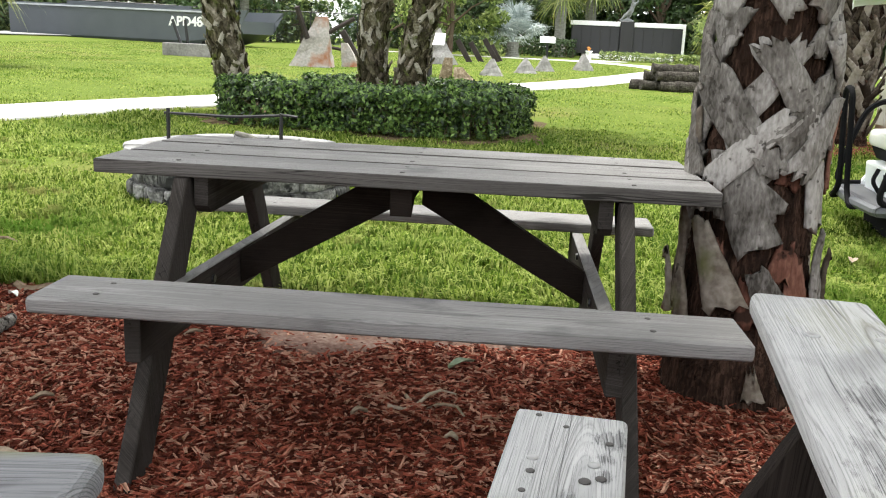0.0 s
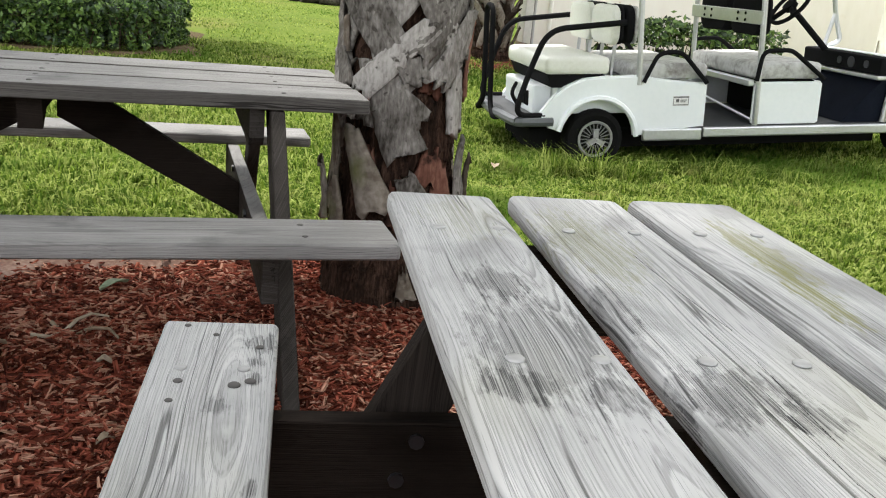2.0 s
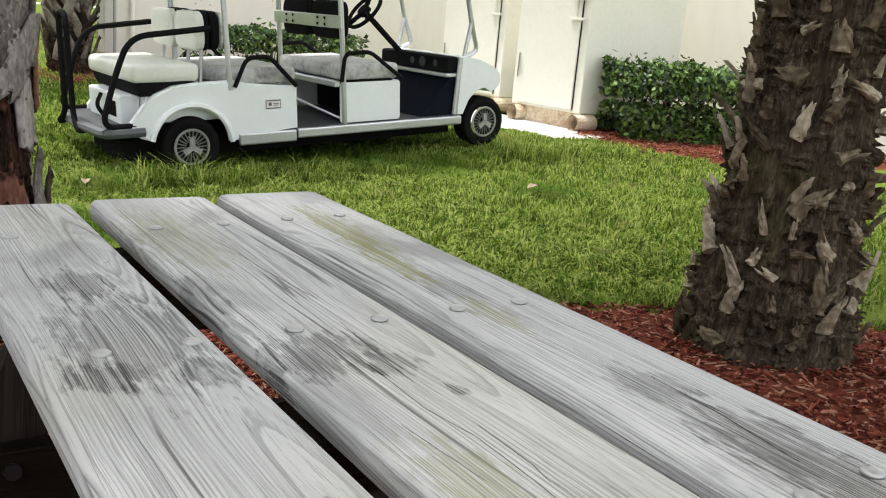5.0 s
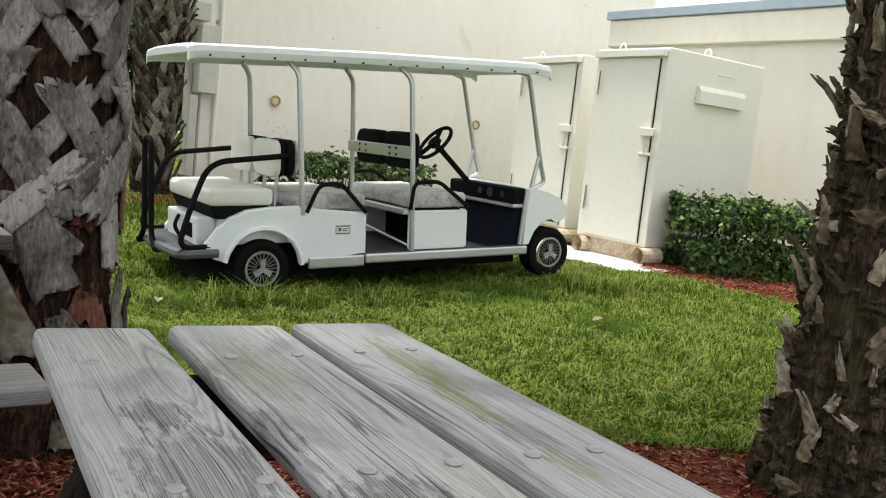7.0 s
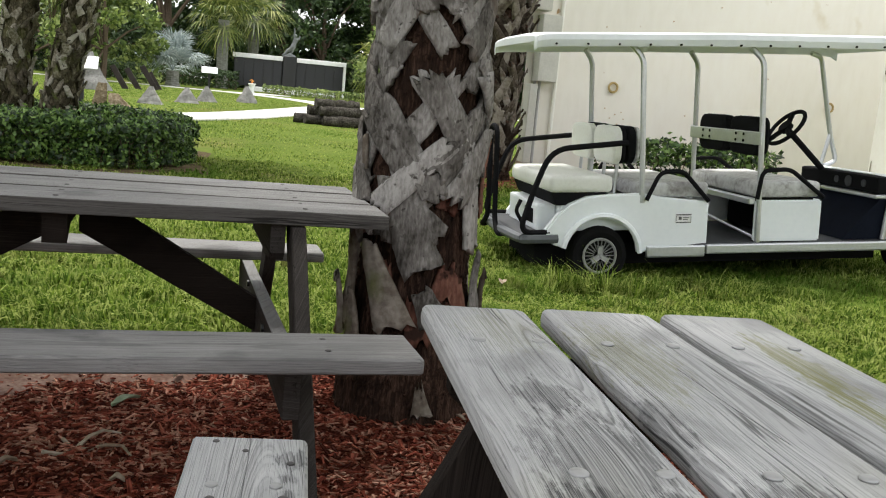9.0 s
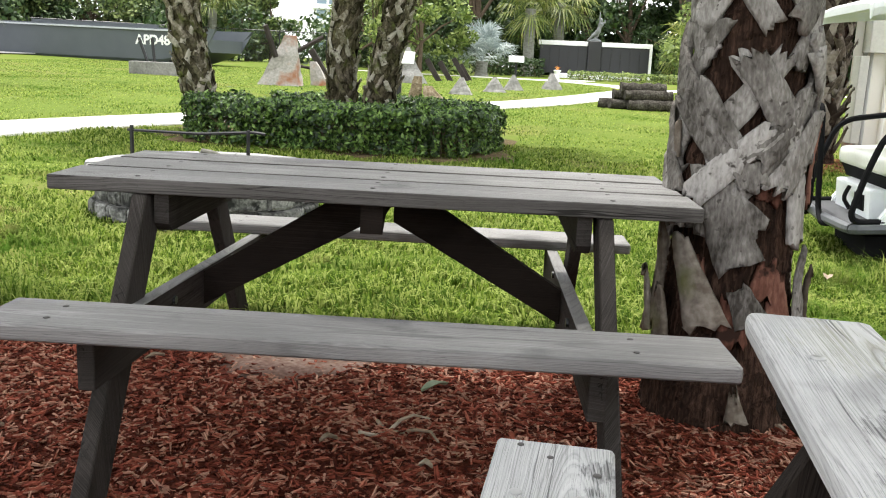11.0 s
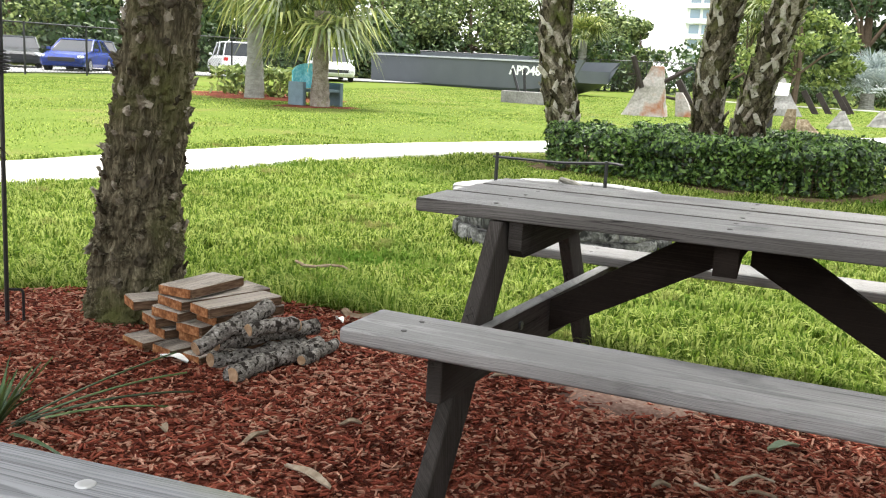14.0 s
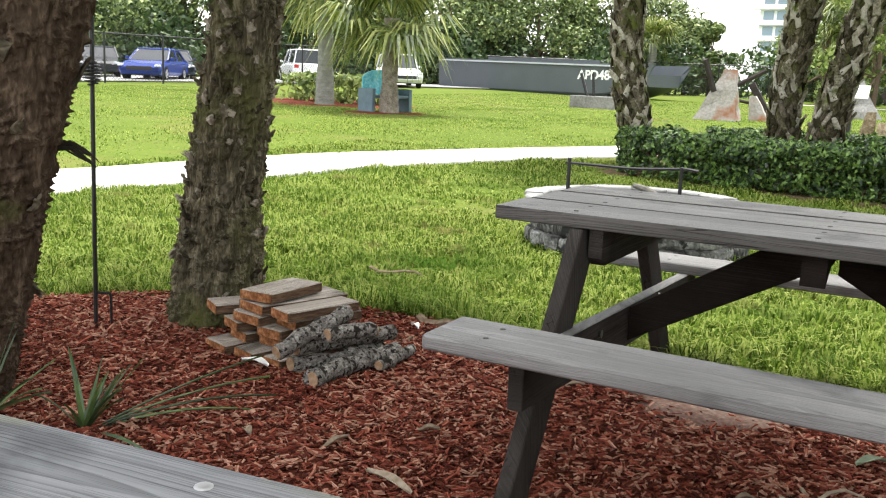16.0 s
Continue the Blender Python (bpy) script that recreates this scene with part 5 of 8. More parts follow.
# ---- fire pit ----
def fire_pit():
    t = thing("fire_pit", "round grey stacked-stone fire pit with pale cap stones", "fire pit", pose(-1.60, 6.78, gz(-1.60, 6.78)))
    rnd = random.Random(4)
    for row, (zl, zh) in enumerate(((0, 0.11), (0.11, 0.215), (0.215, 0.318))):
        n = 22
        for k in range(n):
            a0, a1 = 2 * math.pi * (k + row * 0.5) / n, 2 * math.pi * (k + 1 + row * 0.5) / n - 0.015
            ro, ri = 0.72 + rnd.uniform(-0.015, 0.03) + (0.03 if row == 0 else 0), 0.635 + rnd.uniform(-0.02, 0.012)
            bm = fresh()
            ring = lambda z, f: [((ro - f) * math.cos(a0), (ro - f) * math.sin(a0), z), ((ro - f + 0.02) * math.cos((a0 + a1) / 2), (ro - f + 0.02) * math.sin((a0 + a1) / 2), z), ((ro - f) * math.cos(a1), (ro - f) * math.sin(a1), z), (ri * math.cos(a1), ri * math.sin(a1), z), (ri * math.cos(a0), ri * math.sin(a0), z)]
            loft(bm, [ring(zl, 0.012), ring(zl + 0.02, 0), ring(zh - 0.02, 0), ring(zh - 0.004, 0.012)])
            bmesh.ops.recalc_face_normals(bm, faces=bm.faces)
            part("stone", bm, STONE, t)
    n = 16
    for k in range(n):
        a0, a1 = 2 * math.pi * k / n, 2 * math.pi * (k + 1) / n - 0.012
        ro, ri, zl, zh = 0.80, 0.67, 0.312, 0.34 + rnd.uniform(-0.005, 0.005)
        ro += rnd.uniform(-0.02, 0.012)
        bm = fresh()
        ring = lambda z, f: [((ro - f) * math.cos(a0), (ro - f) * math.sin(a0), z), ((ro - f + 0.015) * math.cos((a0 + a1) / 2), (ro - f + 0.015) * math.sin((a0 + a1) / 2), z), ((ro - f) * math.cos(a1), (ro - f) * math.sin(a1), z), ((ri + f) * math.cos(a1), (ri + f) * math.sin(a1), z), ((ri + f) * math.cos(a0), (ri + f) * math.sin(a0), z)]
        loft(bm, [ring(zl, 0.006), ring(zl + 0.01, 0), ring(zh - 0.01, 0), ring(zh, 0.01)])
        bmesh.ops.recalc_face_normals(bm, faces=bm.faces)
        part("cap_stone", bm, CAPST, t)
    bm = fresh()
    loft(bm, [[(0.66 * math.cos(k * math.pi / 12), 0.66 * math.sin(k * math.pi / 12), z) for k in range(24)] for z in (0.0, 0.08)])
    part("ash_bed", bm, plain("ash", (0.10, 0.095, 0.09), 0.95, var=0.5, bump=0.6), t)
    s = thing("spit_stand", "black iron roasting spit standing over the fire pit", "spit", pose(-1.60, 6.78, gz(-1.60, 6.78)))
    for x in (-0.60, 0.24):
        bm = fresh()
        tube(bm, [(x, 0.15, 0.08), (x, 0.15, 0.57)], 0.015, 6)
        part("post", bm, BLACKM, s)
    bm = fresh()
    tube(bm, rounded([(-0.63, 0.15, 0.535), (-0.1, 0.15, 0.53), (0.28, 0.15, 0.56), (0.36, 0.15, 0.55)], 0.1), 0.011, 6)
    part("bar", bm, BLACKM, s)
    lg = thing("log", "charred log leaning on the fire pit rim", "log", pose(-1.75, 7.25, 0.31))
    bm = fresh()
    tube(bm, [(-0.06, 0.06, 0.06), (0.05, 0, 0.045), (0.2, -0.06, 0.0)], [0.02, 0.026, 0.02], 8)
    part("wood", bm, plain("ash_grey_wood", (0.15, 0.145, 0.125), 0.95, var=0.5, bump=0.5), lg)


fire_pit()

# ---- building and cabinets ----
WALLM = surface("cream_wall_paint", [(0.75, 0.715, 0.62), (0.81, 0.775, 0.69), (0.84, 0.815, 0.74)], scale=0.5, stretch=(1, 1, 0.35), fine=7, rough=0.75, bump=0.06, stain=[(1.2, 0.64, 0.8, (0.62, 0.54, 0.36)), (5.0, 0.72, 0.76, (0.40, 0.24, 0.10))])
CABM = surface("cream_steel_paint", [(0.77, 0.755, 0.66), (0.82, 0.805, 0.72), (0.84, 0.83, 0.76)], scale=1.2, fine=20, rough=0.5, bump=0.05, stain=[(2.0, 0.68, 0.85, (0.60, 0.53, 0.33))])
COPING = plain("grey_blue_coping", (0.36, 0.43, 0.52), 0.6)
RUST = surface("rusty_pipe", [(0.34, 0.19, 0.10), (0.62, 0.50, 0.36), (0.78, 0.72, 0.60)], scale=7, fine=30, rough=0.85, bump=0.3)
GAPM = plain("dark_gap", (0.02, 0.02, 0.018), 0.9)


def building():
    t = thing("building", "cream-painted industrial building with a lower flat-roofed wing", "building", pose(5.3, 13.3, 0), kind="structure")
    bm = fresh()
    loft(bm, [[(-0.13, 0, z), (9.5, 0, z), (9.5, 5, z), (2.6, 5, z)] for z in (-0.1, 6.2)])
    bmesh.ops.recalc_face_normals(bm, faces=bm.faces)
    part("main_wall", bm, WALLM, t)
    bm = fresh()
    box(bm, (6.1, -14, -0.1), (10.5, -2.25, 3.30))
    part("wing_wall", bm, WALLM, t)
    bm = fresh()
    box(bm, (6.02, -14.1, 2.99), (10.6, -2.2, 3.415), 0.02, 1)
    part("fascia", bm, WALLM, t)
    bm = fresh()
    box(bm, (5.98, -14.15, 3.42), (10.6, -2.15, 3.56), 0.01, 1)
    part("coping", bm, COPING, t)
    # corner conduit and meter cabinet
    bm = fresh()
    tube(bm, [(0.35, -0.05, 0.2), (0.35, -0.05, 5.5)], 0.035, 8)
    part("conduit", bm, CABM, t)
    for cx in (0.02, 0.10):
        bm = fresh()
        tube(bm, [(cx, -0.06, 0.1), (cx, -0.06, 1.55)], 0.022, 6)
        part("conduit", bm, plain("grey_conduit", (0.42, 0.42, 0.40), 0.6), t)
    for x0, x1, z0, z1 in ((-0.12, 0.0, 0.3, 1.45), (-0.02, 0.28, 1.5, 2.45), (-0.14, 0.10, 2.5, 2.75)):
        bm = fresh()
        box(bm, (x0, -0.26, z0), (x1, -0.003, z1), 0.012, 2)
        part("meter_box", bm, plain("grey_cream_box", (0.56, 0.55, 0.49), 0.6), t)
    for x, z in ((1.3, 1.52), (5.2, 1.55)):
        bm = fresh()
        tube(bm, [(x + 0.07 * math.cos(a), -0.045, z + 0.07 * math.sin(a)) for a in np.linspace(0, 2 * math.pi, 17)], 0.018, 6)
        part("lifting_ring", bm, plain("brass", (0.45, 0.33, 0.14), 0.5, 0.6), t)
    # the last seven discs are added as rust spots on the wall
    for x, z in ((2.2, 2.6), (3.0, 2.9), (1.1, 2.4), (4.0, 1.9), (2.6, 1.2), (1.22, 1.2), (1.32, 1.06), (1.40, 1.12), (1.45, 0.98), (1.55, 1.06), (1.50, 1.16), (1.62, 0.96)):
        bm = fresh()
        tube(bm, [(x, -0.012, z), (x, 0.02, z)], 0.012, 6)
        part("bolt", bm, RUST, t)


building()


def cabinet(m, W, D, H, label, hatch):
    """A steel equipment cabinet on pipe skids: door with hinges and latch, drip rail, lifting eyes. The door faces -y, x along it."""
    t = thing("equipment_cabinet", label, "cabinet", m, "steel cabinets")
    z0 = 0.20
    bm = fresh()
    box(bm, (0, 0, z0), (W, D, H), 0.01, 1)
    part("body", bm, CABM, t)
    bm = fresh()
    box(bm, (0.10, -0.028, z0 + 0.03), (W - 0.125, -0.004, H - 0.12), 0.006, 1)
    door = part("door", bm, CABM, t)
    bm = fresh()
    box(bm, (W - 0.122, -0.010, z0 + 0.03), (W - 0.110, -0.003, H - 0.12))
    part("door_gap", bm, GAPM, t)
    bm = fresh()
    prism(bm, [(0.02, H - 0.10), (W - 0.03, H - 0.10), (W - 0.03, H - 0.03), (0.02, H - 0.03)], -0.075, -0.004)
    part("drip_rail", bm, CABM, t)
    for z in (z0 + 0.32, H - 0.55):
        bm = fresh()
        tube(bm, [(0.10, -0.035, z), (0.10, -0.035, z + 0.3)], 0.016, 8)
        box(bm, (0.05, -0.03, z + 0.04), (0.2, -0.02, z + 0.26), 0.004, 1)
        part("hinge", bm, CABM, t)
        bm = fresh()
        tube(bm, [(0.115, -0.048, z + 0.01), (0.125, -0.05, z + 0.29)], 0.007, 6)
        part("hinge_pin", bm, plain("stained_pin", (0.25, 0.22, 0.17), 0.7), t)
    bm = fresh()
    zc = H * 0.56
    box(bm, (W - 0.25, -0.075, zc + 0.08), (W - 0.03, -0.03, zc + 0.17), 0.006, 1)
    box(bm, (W - 0.25, -0.055, zc - 0.14), (W - 0.06, -0.028, zc - 0.11), 0.004, 1)
    box(bm, (W - 0.20, -0.05, zc - 0.14), (W - 0.17, -0.03, zc + 0.1), 0.004, 1)
    part("latch", bm, CABM, t)
    for y in (0.04, D - 0.12):
        bm = fresh()
        box(bm, (0.02, y, 0.0), (W - 0.02, y + 0.08, z0 - 0.004))
        part("skid", bm, RUST, t)
    for x in (0.16, W + 0.02):
        bm = fresh()
        tube(bm, [(x, -0.12, 0.10), (x, 0.2, 0.10)], 0.095, 14, False)
        tube(bm, [(x, 0.2, 0.10), (x, -0.12, 0.10)], 0.078, 14, False)
        part("skid_pipe", bm, RUST, t)
    for x, y in ((0.25, 0.15), (W - 0.12, D * 0.45)):
        bm = fresh()
        tube(bm, [(x + 0.05 * math.cos(a), y, H + 0.035 + 0.055 * math.sin(a)) for a in np.linspace(-0.4, math.pi + 0.4, 13)], 0.010, 6)
        part("lifting_eye", bm, CABM, t)
    if hatch:
        bm = fresh()
        loft(bm, [[(W + 0.003, y, H - 0.56), (W + 0.075, y, H - 0.56), (W + 0.075, y, H - 0.42), (W + 0.03, y, H - 0.36), (W + 0.003, y, H - 0.36)] for y in (D * 0.30, D * 0.78)])
        bmesh.ops.recalc_face_normals(bm, faces=bm.faces)
        part("vent_cover", bm, CABM, t)
        bm = fresh()
        tube(bm, rounded([(W + 0.004, D * 0.5, H - 0.2), (W + 0.05, D * 0.5, H - 0.2), (W + 0.05, D * 0.62, H - 0.2), (W + 0.004, D * 0.62, H - 0.2)], 0.02), 0.008, 6)
        part("handle", bm, CABM, t)
    return t


cabinet(pose(8.47, 8.42, 0.02, 0, 0, -92), 1.15, 1.68, 2.45, "cream steel equipment cabinet with a bolted door on pipe skids", True)
cabinet(pose(8.93, 10.35, 0.02, 0, 0, -96), 1.38, 1.45, 2.45, "cream steel equipment cabinet with rust-yellowed side", False)
bm = fresh()
box(bm, (7.55, 6.75, -0.05), (8.62, 11.6, 0.035), 0.01, 1)
tagged(part("pavement", bm, CONC), "pale concrete slab in front of the cabinets", "pavement", kind="structure")

# ---- memorial ground ----
HULL = plain("grey_hull_paint", (0.075, 0.085, 0.095), 0.55, var=0.15, scale=1.0)
HULL_L = plain("pale_grey_trim", (0.42, 0.44, 0.46), 0.5)


def landing_craft():
    a, b = Vector((-28.15, 50.63, 0)), Vector((-13.15, 44.37, 0))
    ang = math.degrees(math.atan2(b.y - a.y, b.x - a.x))
    L = (b - a).length
    t = thing("landing_craft", "dark grey wartime landing craft resting on the grass", "boat", pose(a.x, a.y, 0.35, 0, 0, ang))
    bm = fresh()
    W = 3.2
    rings = []
    for s in np.linspace(0, 1, 25):
        x = L * s
        bow = max(0.0, (s - 0.80) / 0.20)
        zb = 0.0 + 0.75 * bow**1.6
        zt = 1.78 + 0.20 * (1 - s) + 0.06 * bow
        w = W * (1 - 0.10 * bow)
        rings.append([(x + 0.5 * bow, 0, zt), (x, 0.05, zb + 0.3), (x, 0.3, zb), (x, w - 0.3, zb), (x, w - 0.05, zb + 0.3), (x + 0.5 * bow, w, zt), (x + 0.5 * bow, w - 0.12, zt), (x, w - 0.15, zb + 0.6), (x, 0.15, zb + 0.6), (x + 0.5 * bow, 0.12, zt)])
    loft(bm, rings)
    bmesh.ops.recalc_face_normals(bm, faces=bm.faces)
    part("hull", bm, HULL, t)
    bm = fresh()
    loft(bm, [[(L * s, -0.10, z), (L * s, 0.0, z), (L * s, 0.0, z + 0.08), (L * s, -0.10, z + 0.08)] for s, z in ((0.004, 1.82), (0.9, 1.66))])
    bmesh.ops.recalc_face_normals(bm, faces=bm.faces)
    part("rubbing_strake", bm, HULL_L, t)
    bm = fresh()
    loft(bm, [[(L * s, 0.2, z), (L * s, 0.32, z), (L * s, 0.32, z + 0.18), (L * s, 0.2, z + 0.18)] for s, z in ((0.27, 1.90), (0.8, 1.79))])
    bmesh.ops.recalc_face_normals(bm, faces=bm.faces)
    part("coaming", bm, HULL, t)
    bm = fresh()
    tube(bm, [(L * 0.93, -0.06, 1.65), (L * 0.90, -0.06, 0.75)], 0.06, 6)
    tube(bm, [(L * 0.99, 0.2, 0.72), (L * 0.85, 0.2, 0.25)], 0.10, 6)
    part("ramp_gear", bm, BLACKM, t)
    cu = bpy.data.curves.new("lettering", "FONT")
    cu.body, cu.size, cu.extrude, cu.offset = "APD48-", 0.64, 0.004, 0.02
    ob = new("lettering", cu)
    dg = bpy.context.evaluated_depsgraph_get()
    me = bpy.data.meshes.new_from_object(ob.evaluated_get(dg))
    bpy.data.objects.remove(ob)
    me.materials.clear()
    me.materials.append(plain("white_lettering", (0.80, 0.80, 0.78), 0.6))
    part("lettering", me, None, t, "white stencilled letters", m=pose(11.80, -0.006, 1.02, 90) @ Matrix.Diagonal((1.17, 1, 1, 1)))
    return t


landing_craft()
ROCK = surface("weathered_concrete", [(0.17, 0.16, 0.145), (0.33, 0.31, 0.285), (0.47, 0.45, 0.42)], scale=1.5, fine=14, rough=0.95, bump=0.6, dist=0.02, stain=[(1.6, 0.50, 0.66, (0.26, 0.11, 0.055))])
ROCK2 = surface("grey_concrete", [(0.10, 0.098, 0.09), (0.21, 0.205, 0.192), (0.33, 0.325, 0.31)], scale=2, fine=14, rough=0.95, bump=0.6, dist=0.02)
RAIL = plain("dark_rusty_rail", (0.05, 0.042, 0.04), 0.8, 0.3, var=0.4)


def tetrahedron(x, y, w, h, label, name="concrete_obstacle", mat=None, lean=0.0, cut=0.12, spin=0.0):
    """A rough pyramid of cast concrete with a blunt top."""
    t = thing(name, label, "obstacle", pose(x, y, gz(x, y) - 0.02, 0, 0, spin), "beach obstacles")
    rnd = random.Random(int(abs(x * 100 + y)))
    bm = fresh()
    rings = []
    for k, u in enumerate(np.linspace(0, 1, 6)):
        s = (1 - u) + cut * u
        rings.append([(w / 2 * s * cx + lean * u * h + rnd.uniform(-1, 1) * 0.03 * w, w / 2 * s * cy * 0.8 + rnd.uniform(-1, 1) * 0.03 * w, h * u) for cx, cy in ((-1, -0.9), (0, -1.1), (1, -0.9), (1.05, 0), (0.9, 1), (0, 1.05), (-0.9, 1), (-1.05, 0))])
    loft(bm, rings)
    part("block", bm, mat or ROCK2, t)
    return t


ob = tetrahedron(-6.0, 28.5, 1.25, 1.5, "tall rust-stained concrete beach obstacle with steel rails", mat=ROCK, lean=0.17, cut=0.27)
bm = fresh()
tube(bm, [(-0.05, -0.5, 0.85), (-0.32, -0.75, 1.75)], 0.09, 6)
part("rail", bm, RAIL, ob)
bm = fresh()
tube(bm, [(0.4, 0, 1.0), (1.25, 0.1, 1.5)], 0.07, 6)
part("rail", bm, RAIL, ob)
ob = tetrahedron(-4.95, 29.5, 0.6, 0.75, "small leaning concrete obstacle with a steel bar", mat=ROCK, lean=-0.35, cut=0.3)
bm = fresh()
tube(bm, [(-0.1, 0, 0.5), (-0.75, 0, 0.6)], 0.05, 6)
part("rail", bm, RAIL, ob)
for x, y, w, h in ((-0.5, 28.2, 0.70, 0.52), (0.5, 31.2, 0.74, 0.50), (1.17, 33.5, 0.66, 0.56), (2.7, 36, 0.72, 0.62)):
    tetrahedron(x, y, w, h, "small grey concrete dragon's tooth on the grass", spin=17 * x)
tetrahedron(-2.9, 36, 1.5, 1.35, "large grey concrete dragon's tooth on the grass", spin=20)
ob = thing("concrete_block", "long pale concrete block with three steel posts", "block", pose(-10.9, 31.5, gz(-10.9, 31.5), 0, 0, -6), "beach obstacles")
bm = fresh()
box(bm, (-0.9, -0.3, -0.05), (1.2, 0.3, 0.42), 0.04, 2)
part("block", bm, ROCK2, ob)
for x0, x1 in ((-0.35, -0.65), (-0.1, -0.18), (0.85, 0.92)):
    bm = fresh()
    tube(bm, [(x0, 0, 0.38), (x1, 0, 1.2)], 0.055, 6)
    part("post", bm, BLACKM, ob)
for k, (x, y, h) in enumerate(((-1.83, 40, 0.9), (-1.38, 41, 0.82), (-0.72, 42, 0.97), (-0.6, 43, 0.72), (-5.3, 33, 1.1))):
    ob = thing("slanted_rail", "dark steel beam slanting out of the lawn", "steel beam", pose(x, y, gz(x, y)), "beach obstacles")
    bm = fresh()
    box(bm, (-0.11, -0.1, -0.1), (0.11, 0.1, h * 1.15), 0.01, 1, m=pose(0, 0, 0, 0, -32, 0))
    part("beam", bm, RAIL, ob)
for x, y in ((-1.75, 21.9), (1.45, 41.5), (-5.1, 34.5)):
    ob = thing("information_sign", "white information panel tilted on a black post", "sign", pose(x, y, gz(x, y)), "information signs")
    bm = fresh()
    box(bm, (-0.05, -0.05, -0.05), (0.05, 0.05, 0.95), 0.005, 1)
    part("post", bm, BLACKM, ob)
    bm = fresh()
    box(bm, (-0.33, -0.012, -0.23), (0.33, 0.012, 0.23), 0.006, 1)
    part("panel", bm, plain("white_sign_panel", (0.60, 0.61, 0.62), 0.5), ob, m=pose(0, -0.05, 1.05, -55))
RELIC = surface("brown_wreck_timber", [(0.06, 0.045, 0.03), (0.20, 0.155, 0.105), (0.42, 0.36, 0.28)], scale=7, fine=24, rough=0.95, bump=0.9, dist=0.03)
ob = tetrahedron(-1.52, 23.5, 0.36, 0.62, "weathered brown upright wreck piece on the grass", name="relic", mat=RELIC, cut=0.55, lean=0.12)
ob = tetrahedron(-1.02, 23.4, 0.62, 0.40, "weathered brown wreck lump on the grass", name="relic", mat=RELIC, cut=0.3, lean=-0.4)
# stacked logs
PILE = surface("old_pile_wood", [(0.01, 0.009, 0.008), (0.05, 0.045, 0.038), (0.14, 0.13, 0.115)], scale=6, fine=24, rough=0.95, bump=1.0, dist=0.03)
for k, (dy, z, x0, x1) in enumerate(((-0.36, 0.13, -0.20, 1.02), (-0.06, 0.13, -0.62, 0.9), (0.26, 0.13, -0.84, 0.8), (-0.20, 0.37, -0.28, 0.92), (0.10, 0.37, -0.52, 0.7), (-0.04, 0.55, -0.36, 0.78))):
    lg = thing("old_log", "dark weathered log in a stack on the lawn", "log", pose(4.0, 24.2, gz(4, 24.2) - 0.01, 0, 0, 3), "stacked logs")
    bm = fresh()
    rnd = random.Random(k)
    tube(bm, [(x, dy + rnd.uniform(-0.02, 0.02), z + rnd.uniform(-0.01, 0.01)) for x in np.linspace(x0, x1, 12)], [0.135 * rnd.uniform(0.82, 1.14) for _ in range(12)], 18)
    part("wood", bm, PILE, lg)


